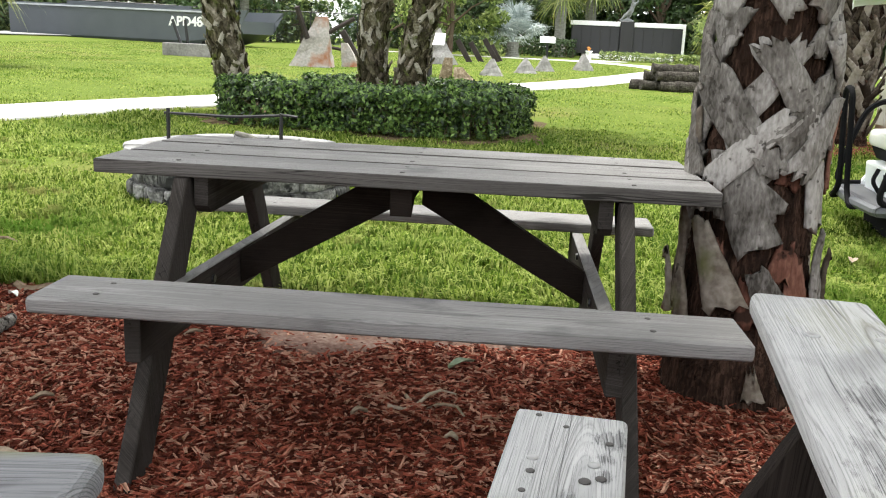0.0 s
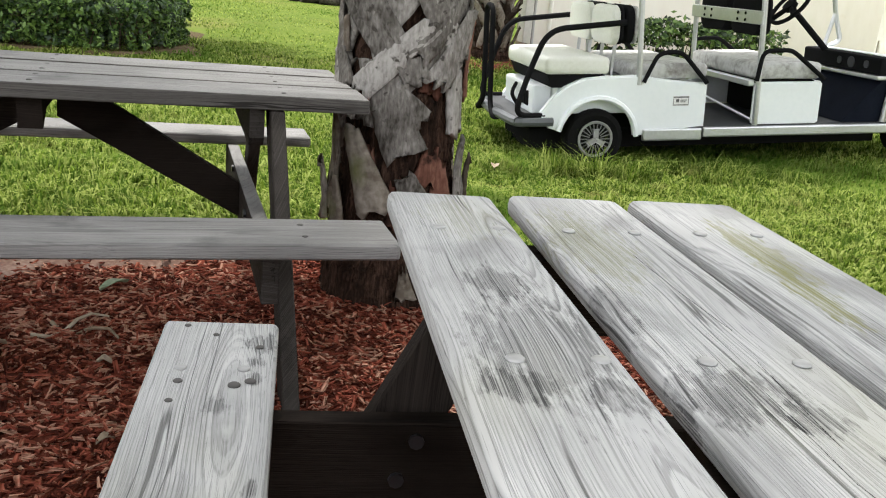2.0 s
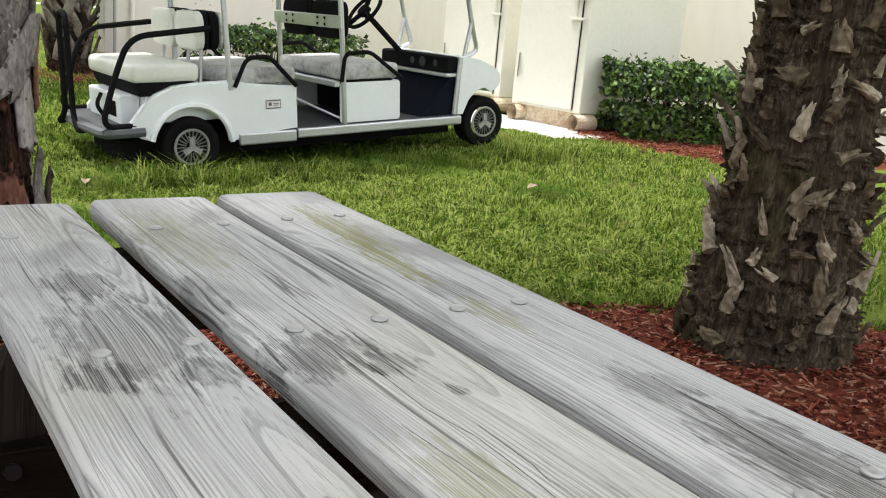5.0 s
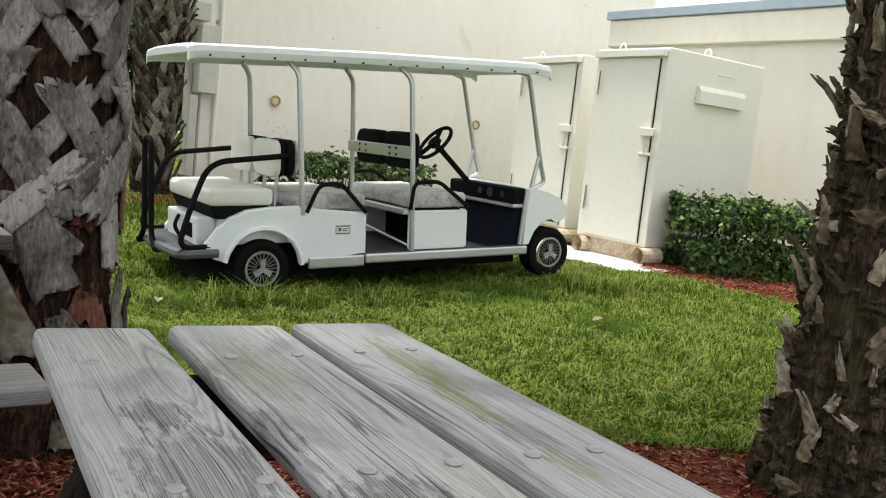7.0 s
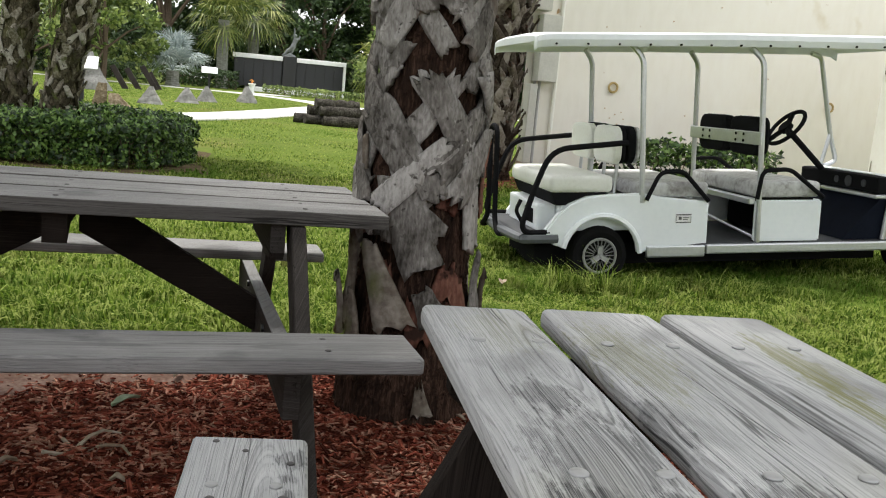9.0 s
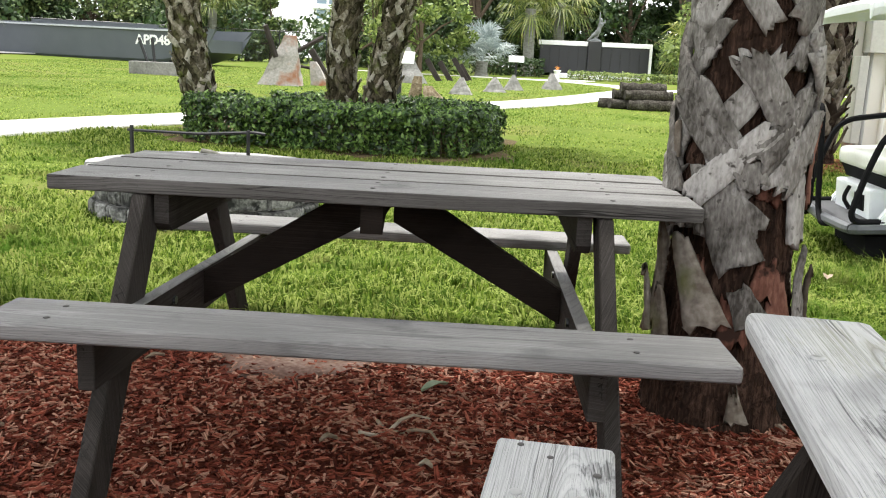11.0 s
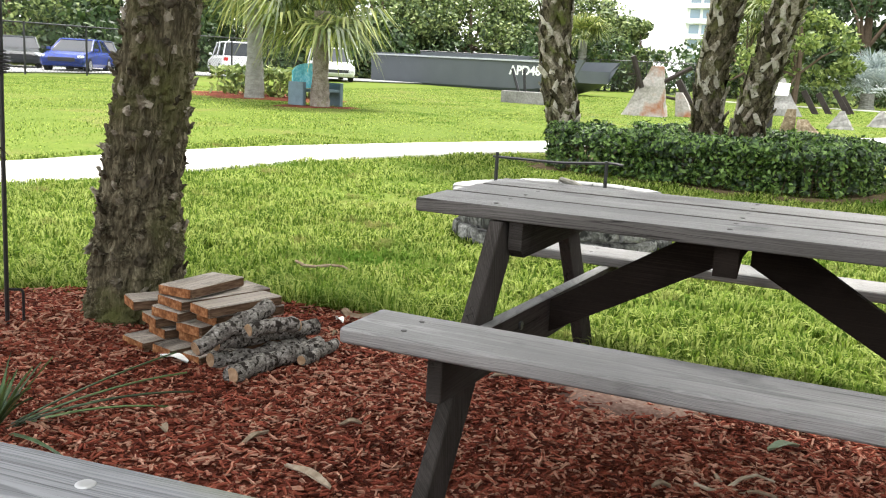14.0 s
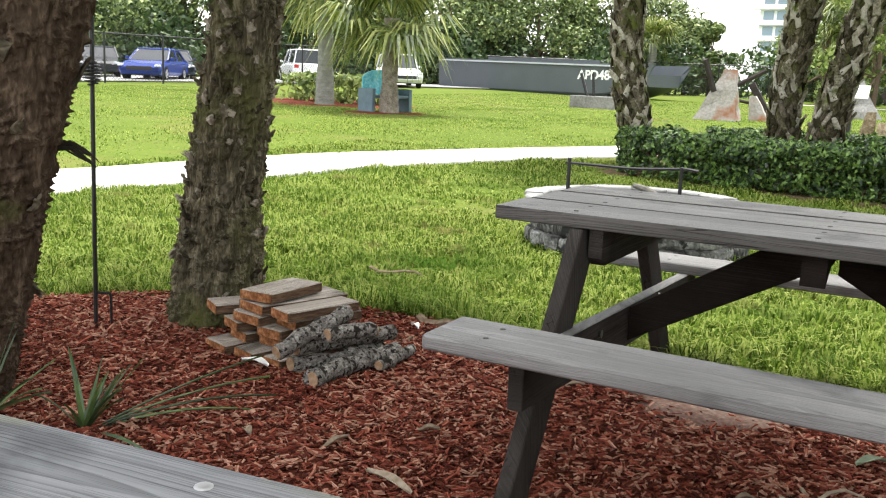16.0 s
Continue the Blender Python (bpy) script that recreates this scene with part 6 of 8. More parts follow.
def memorial():
    t = thing("memorial_wall", "black granite memorial wall with white capping and central plinth", "memorial", pose(6.62, 58.0, gz(6.6, 58), 0, 0, -2) @ Matrix.Diagonal((0.92, 1, 0.9, 1)), kind="structure")
    z = -0.05
    gr = plain("black_granite", (0.010, 0.010, 0.012), 0.35)
    wh = plain("white_capping", (0.80, 0.80, 0.79), 0.6)
    for s in (-1, 1):
        bm = fresh()
        x0, x1 = (-3.6, -0.45) if s < 0 else (0.45, 3.6)
        box(bm, (x0, 0, 0.3), (x1, 0.35, 2.15), 0.01, 1)
        wall = part("wing", bm, gr, t)
        for k in range(5):
            bm = fresh()
            xa = x0 + (x1 - x0) * (k + 0.06) / 5
            xb = x0 + (x1 - x0) * (k + 0.94) / 5
            box(bm, (xa, -0.03, 0.45), (xb, -0.003, 2.05), 0.006, 1)
            part("panel", bm, plain("dark_panel", (0.012, 0.0125, 0.016), 0.4), t)
        bm = fresh()
        box(bm, (x0 - 0.1 * (s < 0), -0.12, 2.154), (x1 + 0.1 * (s > 0), 0.5, 2.45), 0.02, 1)
        part("capping", bm, wh, t)
    bm = fresh()
    box(bm, (3.61, -0.1, 0.0), (3.78, 0.45, 2.45), 0.01, 1)
    part("end_post", bm, wh, t)
    bm = fresh()
    box(bm, (-0.44, -0.25, 0.0), (0.44, 0.5, 2.5), 0.02, 1)
    part("plinth", bm, gr, t)
    bm = fresh()
    box(bm, (-2.6, -1.2, -0.3), (3.0, -0.3, 0.30), 0.03, 1)
    part("step", bm, wh, t)
    st = thing("statue", "grey metal statue on top of the memorial plinth", "statue", pose(6.62, 58.0, gz(6.6, 58) + 2.25))
    bm = fresh()
    tube(bm, [(-0.46, 0.08, 0.04), (-0.34, 0.08, 0.14), (-0.18, 0.08, 0.33), (0.0, 0.1, 0.46), (0.10, 0.1, 0.58)], [0.05, 0.07, 0.09, 0.12, 0.16], 9)
    tube(bm, [(-0.22, 0.2, 0.02), (-0.05, 0.2, 0.10), (0.12, 0.2, 0.36), (0.10, 0.14, 0.58)], [0.05, 0.08, 0.11, 0.14], 9)
    tube(bm, [(0.08, 0.1, 0.46), (0.16, 0.1, 0.62), (0.22, 0.1, 0.85), (0.30, 0.1, 1.05), (0.31, 0.1, 1.16)], [0.13, 0.16, 0.13, 0.17, 0.08], 10)
    tube(bm, [(0.31, 0.1, 1.12), (0.30, 0.09, 1.22), (0.28, 0.08, 1.33), (0.27, 0.08, 1.38)], [0.05, 0.085, 0.09, 0.03], 9)
    tube(bm, [(0.24, 0.08, 1.08), (0.18, 0.06, 1.30), (0.20, 0.05, 1.52), (0.17, 0.05, 1.74)], [0.07, 0.06, 0.05, 0.03], 8)
    tube(bm, [(0.37, 0.1, 1.08), (0.50, 0.1, 1.12), (0.54, 0.1, 1.30)], [0.07, 0.055, 0.03], 8)
    tube(bm, [(-0.36, 0.1, -0.02), (0.0, 0.1, 0.06), (0.34, 0.1, -0.02)], [0.10, 0.18, 0.10], 9)
    part("figure", bm, plain("grey_bronze", (0.17, 0.18, 0.18), 0.5, 0.3), st)
    ob = thing("flame_urn", "small white urn with orange flowers before the memorial", "urn", pose(4.05, 52.5, gz(4.05, 52.5)) @ Matrix.Scale(0.6, 4))
    bm = fresh()
    loft(bm, [[(r * math.cos(a * math.pi / 6), r * math.sin(a * math.pi / 6), z) for a in range(12)] for r, z in ((0.3, 0), (0.2, 0.2), (0.18, 0.5), (0.35, 0.8), (0.32, 0.85))])
    part("bowl", bm, wh, ob)
    rr = np.random.default_rng(2)
    leaf_cloud("flowers", rr.normal(0, 1, (80, 3)) * (0.08, 0.08, 0.10) + (0, 0, 0.98), np.tile((0, 0, 1.0), (80, 1)), 0.045, plain("orange_petal", (0.75, 0.30, 0.03), 0.6), ob, rr)


memorial()


# ---- trees and distance ----
def tree(x, y, h, r, seed, leaves, mat, label, leaf=0.16, low=0.04):
    """A broad tree: tapered trunk with limbs, and a crown of leaf clumps with gaps."""
    rnd = np.random.default_rng(seed)
    z0 = gz(x, y)
    t = thing("tree", label, "tree", pose(x, y, z0), "background trees")
    bm = fresh()
    tube(bm, [(0, 0, -0.1), (0.1, 0, h * 0.3), (0, 0.1, h * 0.65)], [h * 0.03, h * 0.022, h * 0.01], 7)
    clumps = []
    for k in range(int(22 * max(1, r / 3))):
        a, u = rnd.uniform(0, 2 * np.pi), rnd.uniform(0, 1)
        rr = r * np.sqrt(rnd.uniform(0.05, 1)) * (1 - 0.55 * max(0, u - 0.5) * 2)
        c = np.array([rr * np.cos(a), rr * np.sin(a), h * (low + (0.95 - low) * u)])
        clumps.append((c, r * rnd.uniform(0.22, 0.42)))
        if k < 8:
            tube(bm, [(0, 0, h * 0.25), tuple(c * (0.5, 0.5, 0.8)), tuple(c)], [h * 0.012, h * 0.008, h * 0.003], 5)
    part("trunk", bm, STICK, t)
    k = rnd.integers(0, len(clumps), leaves)
    D = rnd.normal(0, 1, (leaves, 3))
    D /= np.linalg.norm(D, axis=1)[:, None]
    C = np.array([c for c, _ in clumps])[k] + D * (np.array([s for _, s in clumps])[k] * rnd.uniform(0.55, 1.05, leaves))[:, None] * (1, 1, 0.75)
    C = C[C[:, 2] > 0.02]
    D = D[: len(C)]
    leaf_cloud("crown", C, D + (0, 0, 0.4), leaf, mat, t, rnd, aspect=0.55, jitter=0.5)
    return t


rt = random.Random(11)
for k, (x, y) in enumerate([(-48, 30), (-43, 40), (-38, 50), (-30, 58), (-20, 62), (-8, 64)]):
    tree(x, y, 3.6, 5.5, 400 + k, 5000, LEAF_D, "low dark thicket behind the fence", leaf=0.2, low=0.0)
# a line of sea-grape and mangrove behind the fence, from the left round to the memorial
LINE = [(-50, 24), (-46, 33), (-43, 42), (-39, 50), (-34, 57), (-28, 62), (-22, 64), (-16.0, 65.5)]
for k, (x, y) in enumerate(LINE):
    for q in range(3):
        wide, low, high, r0, r1 = (3, 7.0, 9.5, 3.4, 4.6) if k < 6 else (3, 6.6, 7.4, 3.2, 4.0) if k == 6 else (1.6, 5.0, 5.9, 1.7, 2.2)
        tree(x + rt.uniform(-wide, wide), y + rt.uniform(-2, 4), rt.uniform(low, high), rt.uniform(r0, r1), 100 + k * 5 + q, 8000 if k < 7 else 4500, LEAF_C, "dense green coastal tree behind the fence", leaf=0.15)
for k in range(12):
    tree(-4 + k * 3.4 + rt.uniform(-1, 1), 64 + rt.uniform(-2, 5), rt.uniform(9, 13), rt.uniform(3.2, 4.8), 200 + k, 3600, LEAF_D, "dark evergreen tree behind the memorial", leaf=0.2)
for x, y, h in ((-6.5, 55, 6.5), (-3.5, 50, 6.0), (13, 55, 5), (-7.4, 62, 5)):
    tree(x, y, h, 2.6, int(300 + x), 3600, LEAF_T, "bright green broadleaf tree at the lawn's edge", leaf=0.16)


def slim_palm(x, y, h, r, size, seed, mat=FROND, lean=(0, 0), droop=0.6, label="cabbage palm with a drooping fan crown", count=26, lo=-50, petiole=0.7, bark=None):
    z0 = gz(x, y)
    t = thing("palm_tree", label, "palm tree", pose(x, y, z0), "palm trees")
    bm = fresh()
    rnd = random.Random(seed)
    rings = [[((r * (1.25 - 0.3 * min(1, u * 3)) + rnd.uniform(-1, 1) * 0.02) * math.cos(a) + lean[0] * u, (r * (1.25 - 0.3 * min(1, u * 3)) + rnd.uniform(-1, 1) * 0.02) * math.sin(a) + lean[1] * u, h * u) for a in (2 * math.pi * k / 14 for k in range(14))] for u in np.linspace(-0.01, 1, 26)]
    loft(bm, rings)
    part("trunk", bm, bark or TRUNK_P, t)
    crown(t, (lean[0], lean[1], h), size, count, mat, seed, droop, lo=lo, hi=85, petiole=petiole, wide=0.058)
    return t


slim_palm(-15.6, 21.97, 3.55, 0.23, 1.3, 51)
slim_palm(8.25, 24.9, 5.0, 0.15, 1.2, 59, label="slim palm with a pale smooth trunk")
slim_palm(-12.35, 20.3, 2.35, 0.21, 1.32, 52, count=40, droop=0.8, lo=-40, bark=BOOT_D)
slim_palm(-17.3, 59.0, 3.2, 0.3, 1.5, 53, label="cabbage palm with a skirt of straw-coloured fronds")
slim_palm(-0.15, 52, 0.8, 0.34, 1.22, 54, SILVER, droop=0.35, label="silvery blue fan palm in the memorial ground", count=36, lo=-4, petiole=1.05)
slim_palm(2.6, 58, 4.0, 0.35, 1.6, 55, label="cabbage palm with a skirt of straw-coloured fronds")
slim_palm(4.6, 61, 4.6, 0.35, 1.7, 56, label="cabbage palm with a skirt of straw-coloured fronds")
slim_palm(12.8, 60, 2.2, 0.3, 1.6, 57, label="low fan palm beside the memorial wall")
slim_palm(-5.0, 52, 4.6, 0.3, 1.5, 58, label="cabbage palm with a skirt of straw-coloured fronds")
hedge("tall dark wood closing the view behind the memorial", [(-7, 72), (0, 73), (14, 72), (30, 68)], 11.0, 5.0, 26000, 61, leaf=0.42, mat=LEAF_D, name="thicket")


# ---- golf cart ----
def golf_cart(m):
    """A six-seat cart: x forward from the rear axle, y to its left, z up."""
    t = thing("golf_cart", "white six-seat golf cart with a long canopy parked on the grass", "golf cart", m)
    body = surface("cart_white_paint", [(0.77, 0.81, 0.825), (0.81, 0.845, 0.86), (0.84, 0.87, 0.88)], scale=2, fine=30, rough=0.3, bump=0.02)
    vinyl = surface("cream_vinyl", [(0.66, 0.66, 0.59), (0.74, 0.74, 0.68), (0.78, 0.78, 0.73)], scale=4, fine=50, rough=0.5, bump=0.1)
    worn = surface("worn_grey_vinyl", [(0.20, 0.18, 0.17), (0.52, 0.52, 0.51), (0.66, 0.66, 0.65)], scale=5, fine=30, rough=0.6, bump=0.15, stain=[(4, 0.55, 0.7, (0.17, 0.15, 0.15))])
    black = plain("black_plastic", (0.010, 0.010, 0.011), 0.8)
    tyre_m = plain("tyre_rubber", (0.012, 0.012, 0.012), 0.95, bump=0.3)
    alu = plain("brushed_aluminium", (0.55, 0.56, 0.57), 0.35, 0.85)
    chrome = plain("chrome_hub", (0.42, 0.42, 0.41), 0.4, 0.6)
    spoke_m = plain("dull_spoke", (0.20, 0.20, 0.195), 0.5, 0.5)
    ink = plain("grey_print", (0.10, 0.10, 0.105), 0.6)
    deckm = plain("grey_rubber_deck", (0.042, 0.044, 0.049), 0.7, var=0.3)
    under = plain("black_underbody", (0.01, 0.01, 0.01), 0.9)
    W = 0.58

    def wheel(x, y, r):
        w = part("wheel", tyre_ring(r, 0.19), tyre_m, t, m=pose(x, y, r))
        bm = fresh()
        s = -1 if y < 0 else 1
        n = 24
        rings = [[(q * math.cos(2 * math.pi * k / n), s * o, q * math.sin(2 * math.pi * k / n)) for k in range(n)] for q, o in ((r * 0.60, 0.085), (r * 0.57, 0.098), (r * 0.50, 0.075), (r * 0.2, 0.070), (r * 0.17, 0.095), (r * 0.06, 0.10))]
        loft(bm, rings, caps=True)
        bmesh.ops.recalc_face_normals(bm, faces=bm.faces)
        part("rim_plate", bm, under, w, smooth=False)
        bm = fresh()
        tube(bm, [(r * 0.57 * math.cos(a), s * 0.092, r * 0.57 * math.sin(a)) for a in np.linspace(0, 2 * math.pi, 29)], 0.010, 6)
        part("rim_ring", bm, chrome, w)
        for k in range(22):
            bm = fresh()
            box(bm, (r * 0.20, s * 0.078, -0.0036), (r * 0.55, s * 0.090, 0.0036))
            part("rim_spoke", bm, spoke_m, w, m=pose(0, 0, 0, 0, k * 360 / 22, 0))
        for k in range(3):
            bm = fresh()
            box(bm, (0.0, s * 0.085, -0.02), (r * 0.33, s * 0.106, 0.02), 0.006, 1)
            part("hub_arm", bm, chrome, w, m=pose(0, 0, 0, 0, k * 120 + 30, 0))

    def tyre_ring(r, wd):
        bm = fresh()
        n = 32
        prof = [(r * 0.62, -0.40), (r * 0.80, -0.5), (r * 0.95, -0.46), (r, -0.30), (r, 0.30), (r * 0.95, 0.46), (r * 0.80, 0.5), (r * 0.62, 0.40)]
        rows = [[bm.verts.new((q * math.cos(2 * math.pi * k / n), o * wd, q * math.sin(2 * math.pi * k / n))) for q, o in prof] for k in range(n)]
        for k in range(n):
            a, b = rows[k], rows[(k + 1) % n]
            for i in range(len(prof)):
                j = (i + 1) % len(prof)
                bm.faces.new((a[i], b[i], b[j], a[j]))
        bmesh.ops.recalc_face_normals(bm, faces=bm.faces)
        return bm

    for x in (0.0, 2.70):
        for y in (-0.47, 0.47):
            wheel(x, y, 0.222)
    # frame, floor and deck
    bm = fresh()
    box(bm, (-0.45, -0.36, 0.12), (2.45, 0.36, 0.27))
    part("chassis", bm, under, t)
    bm = fresh()
    box(bm, (0.55, -W, 0.27), (2.42, W, 0.305), 0.01, 1)
    part("floor", bm, deckm, t)
    for y in (-W, W):
        bm = fresh()
        s = 1 if y > 0 else -1
        box(bm, (0.36, y - 0.02, 0.205), (0.83, y + 0.02, 0.295), 0.012, 2)
        box(bm, (0.84, y - 0.022, 0.225), (2.42, y + 0.022, 0.30), 0.012, 2)
        part("rocker_panel", bm, alu, t)
    bm = fresh()
    prism(bm, [(-0.61, 0.325), (-0.28, 0.325), (-0.28, 0.395), (-0.60, 0.40), (-0.625, 0.385), (-0.63, 0.35)], -W + 0.02, W - 0.02)
    bmesh.ops.recalc_face_normals(bm, faces=bm.faces)
    part("rear_deck", bm, deckm, t)
    bm = fresh()
    tube(bm, rounded([(-0.34, -W + 0.01, 0.36), (-0.61, -W + 0.01, 0.36), (-0.645, 0, 0.36), (-0.61, W - 0.01, 0.36), (-0.34, W - 0.01, 0.36)], 0.08), 0.036, 8)
    part("deck_rim", bm, plain("grey_plastic", (0.085, 0.09, 0.098), 0.5), t)
    # rear body with wheel arches
    arch = [(0.30 * math.cos(a), 0.225 + 0.30 * math.sin(a)) for a in np.linspace(math.pi * 0.93, math.pi * 0.02, 14)]
    side = arch + [(0.85, 0.30), (0.85, 0.625), (0.45, 0.665), (0.32, 0.692), (0.05, 0.685), (-0.12, 0.668), (-0.25, 0.615), (-0.35, 0.53), (-0.43, 0.43), (-0.45, 0.36), (-0.36, 0.31)]
    for y0, y1 in ((-W, -W + 0.07), (W - 0.07, W)):
        bm = fresh()
        prism(bm, side, y0, y1)
        bmesh.ops.recalc_face_normals(bm, faces=bm.faces)
        bmesh.ops.bevel(bm, geom=[e for e in bm.edges if abs(e.verts[0].co.y - e.verts[1].co.y) < 1e-6], offset=0.012, segments=2, affect="EDGES")
        part("rear_body_side", bm, body, t, smooth=False)
        bm = fresh()
        yo = y0 - 0.012 if y0 < 0 else y1 + 0.012
        tube(bm, [(q[0] * 1.02, yo, 0.225 + (q[1] - 0.225) * 1.02) for q in arch], 0.022, 6)
        part("arch_lip", bm, body, t)
    bm = fresh()
    box(bm, (-0.30, -W + 0.075, 0.40), (0.82, W - 0.075, 0.63), 0.03, 2)
    part("rear_body", bm, body, t)
    bm = fresh()
    box(bm, (-0.45, -0.40, 0.38), (-0.305, 0.40, 0.60), 0.02, 2)
    part("engine_cover", bm, body, t)
    for k in range(5):
        bm = fresh()
        box(bm, (-0.458, -0.30 + k * 0.045, 0.44), (-0.447, -0.275 + k * 0.045, 0.55))
        part("vent_slot", bm, under, t)
    bm = fresh()
    tube(bm, rounded([(-0.47, -0.05, 0.42), (-0.52, -0.05, 0.50), (-0.47, -0.02, 0.58)], 0.04), 0.015, 6)
    part("cable", bm, black, t)
    # sticker on the side: unreadable writing
    bm = fresh()
    box(bm, (0.582, -W - 0.004, 0.464), (0.709, -W - 0.001, 0.536))
    st = part("sticker", bm, plain("white_sticker", (0.75, 0.75, 0.74), 0.5), t, "small sticker with unreadable print")
    for a, b, c, d in ((0.584, 0.707, 0.524, 0.533), (0.584, 0.707, 0.467, 0.474), (0.584, 0.588, 0.478, 0.518), (0.703, 0.707, 0.478, 0.518), (0.606, 0.630, 0.490, 0.514), (0.64, 0.69, 0.503, 0.509), (0.64, 0.68, 0.490, 0.496)):
        bm = fresh()
        box(bm, (a, -W - 0.006, c), (b, -W - 0.0045, d))
        part("print", bm, ink, st)

    # seats
    def cushion(name, x0, x1, z0, z1, mat, r=0.045, y=W - 0.03):
        bm = fresh()
        made = box(bm, (x0, -y, z0), (x1, y, z1), r, 4)
        for v in made:
            if v.co.z > (z0 + z1) / 2:
                v.co.z += 0.02 * math.sin(math.pi * min(1, max(0, (v.co.x - x0) / (x1 - x0)))) - 0.012 * math.cos(v.co.y * 14)
        return part(name, bm, mat, t, smooth=True)

    bm = fresh()
    prism(bm, [(-0.34, 0.60), (0.04, 0.60), (0.06, 0.69), (-0.38, 0.695)], -W + 0.06, W - 0.06)
    bmesh.ops.recalc_face_normals(bm, faces=bm.faces)
    part("rear_seat_base", bm, black, t)
    cushion("rear_seat", -0.40, 0.09, 0.695, 0.825, vinyl, 0.045)
    cushion("middle_seat", 0.27, 0.86, 0.655, 0.775, worn)
    bm = fresh()
    prism(bm, [(1.76, 0.31), (1.80, 0.31), (1.80, 0.63), (1.76, 0.63)], -W + 0.05, W - 0.05)
    bmesh.ops.recalc_face_normals(bm, faces=bm.faces)
    part("front_seat_box", bm, body, t)
    for y0, y1 in ((-W + 0.005, -W + 0.045), (W - 0.045, W - 0.005)):
        bm = fresh()
        prism(bm, [(1.24, 0.31), (1.80, 0.31), (1.80, 0.63), (1.24, 0.63)], y0, y1)
        bmesh.ops.recalc_face_normals(bm, faces=bm.faces)
        bmesh.ops.bevel(bm, geom=bm.edges[:], offset=0.012, segments=2, affect="EDGES")
        part("seat_box_side", bm, body, t)
    bm = fresh()
    box(bm, (1.60, -W + 0.05, 0.31), (1.63, W - 0.05, 0.60), 0.01, 1)
    part("seat_well", bm, under, t)
    bm = fresh()
    box(bm, (1.24, -W + 0.05, 0.615), (1.75, W - 0.05, 0.64), 0.004, 1)
    part("seat_pan", bm, under, t)
    bm = fresh()
    tube(bm, [(1.27, -W + 0.05, 0.335), (1.30, W - 0.05, 0.42)], 0.012, 6)
    part("seat_brace", bm, alu, t)
    bm = fresh()
    box(bm, (1.18, -W + 0.01, 0.60), (1.235, W - 0.01, 0.65), 0.008, 1)
    part("seat_rail", bm, alu, t)
    cushion("front_seat", 1.24, 1.80, 0.645, 0.775, worn)

    def back(name, x, y0, y1, z0, z1, front, rear, lean):
        def pad(xs, r):
            bm = fresh()
            rings = []
            for xx, inset in xs:
                cy, cz, hy, hz = (y0 + y1) / 2, (z0 + z1) / 2, (y1 - y0) / 2 - inset, (z1 - z0) / 2 - inset
                rr = max(0.01, r - inset * 0.5)
                rings.append([(xx, cy + sy * (hy - rr) + rr * math.cos(a), cz + sz * (hz - rr) + rr * math.sin(a)) for sy, sz, q in ((1, 1, 0), (-1, 1, 1), (-1, -1, 2), (1, -1, 3)) for a in np.linspace(q * math.pi / 2, (q + 1) * math.pi / 2, 6)])
            loft(bm, rings)
            bmesh.ops.recalc_face_normals(bm, faces=bm.faces)
            return bm

        p = part(name, pad(((-0.066, 0.05), (-0.062, 0.02), (-0.05, 0.004), (-0.01, 0.0), (0.0, 0.012)), 0.08), front, t, m=pose(x, 0, 0, 0, lean, 0))
        part("back_shell", pad(((0.004, 0.012), (0.012, 0.004), (0.03, 0.006), (0.038, 0.03)), 0.075), rear, p)

    for y0, y1 in ((-0.50, -0.03), (0.03, 0.50)):
        back("rear_backrest", 0.165, y0, y1, 0.895, 1.18, vinyl, black, 0)
        back("middle_backrest", 0.275, y0, y1, 0.90, 1.18, black, worn, 0)
        back("front_backrest", 1.325, y0, y1, 0.96, 1.26, black, black, 0)
    bm = fresh()
    box(bm, (1.226, -W - 0.01, 1.05), (1.244, W + 0.01, 1.15), 0.006, 1)
    rail = part("back_rail", bm, alu, t)
    for y in (-0.34, -0.22, 0.22, 0.34):
        for z in (1.075, 1.125):
            bm = fresh()
            tube(bm, [(1.225, y, z), (1.219, y, z)], 0.012, 6)
            part("bolt", bm, under, rail)
    for y in (-0.40, -0.14, 0.14, 0.40):
        bm = fresh()
        tube(bm, [(0.15, y, 0.66), (0.185, y, 1.1)], 0.014, 6)
        part("backrest_post", bm, alu, t)
    # grab rails
    bm = fresh()
    tube(bm, rounded([(-0.56, 0.46, 0.345), (-0.68, 0.44, 0.32), (-0.665, 0.26, 0.42), (-0.655, 0.25, 1.155), (-0.655, 0.05, 1.155), (-0.665, 0.04, 0.42), (-0.68, -0.12, 0.32), (-0.56, -0.14, 0.345)], 0.09, 6), 0.021, 8)
    part("tail_hoop", bm, black, t)
    for s in (-1, 1):
        y = s * (W - 0.02)
        bm = fresh()
        tube(bm, rounded([(-0.40, y, 0.405), (-0.63, y, 0.405), (-0.52, y, 0.74), (-0.40, y, 1.015), (0.18, y, 1.066)], 0.14, 6), 0.022, 8)
        part("rear_grab_rail", bm, black, t)
        bm = fresh()
        tube(bm, rounded([(0.34, s * (W + 0.005), 0.64), (0.44, s * (W + 0.005), 0.85), (0.62, s * (W + 0.005), 0.86), (0.84, s * (W + 0.005), 0.63)], 0.06), 0.017, 8)
        part("hip_rail", bm, black, t)
        bm = fresh()
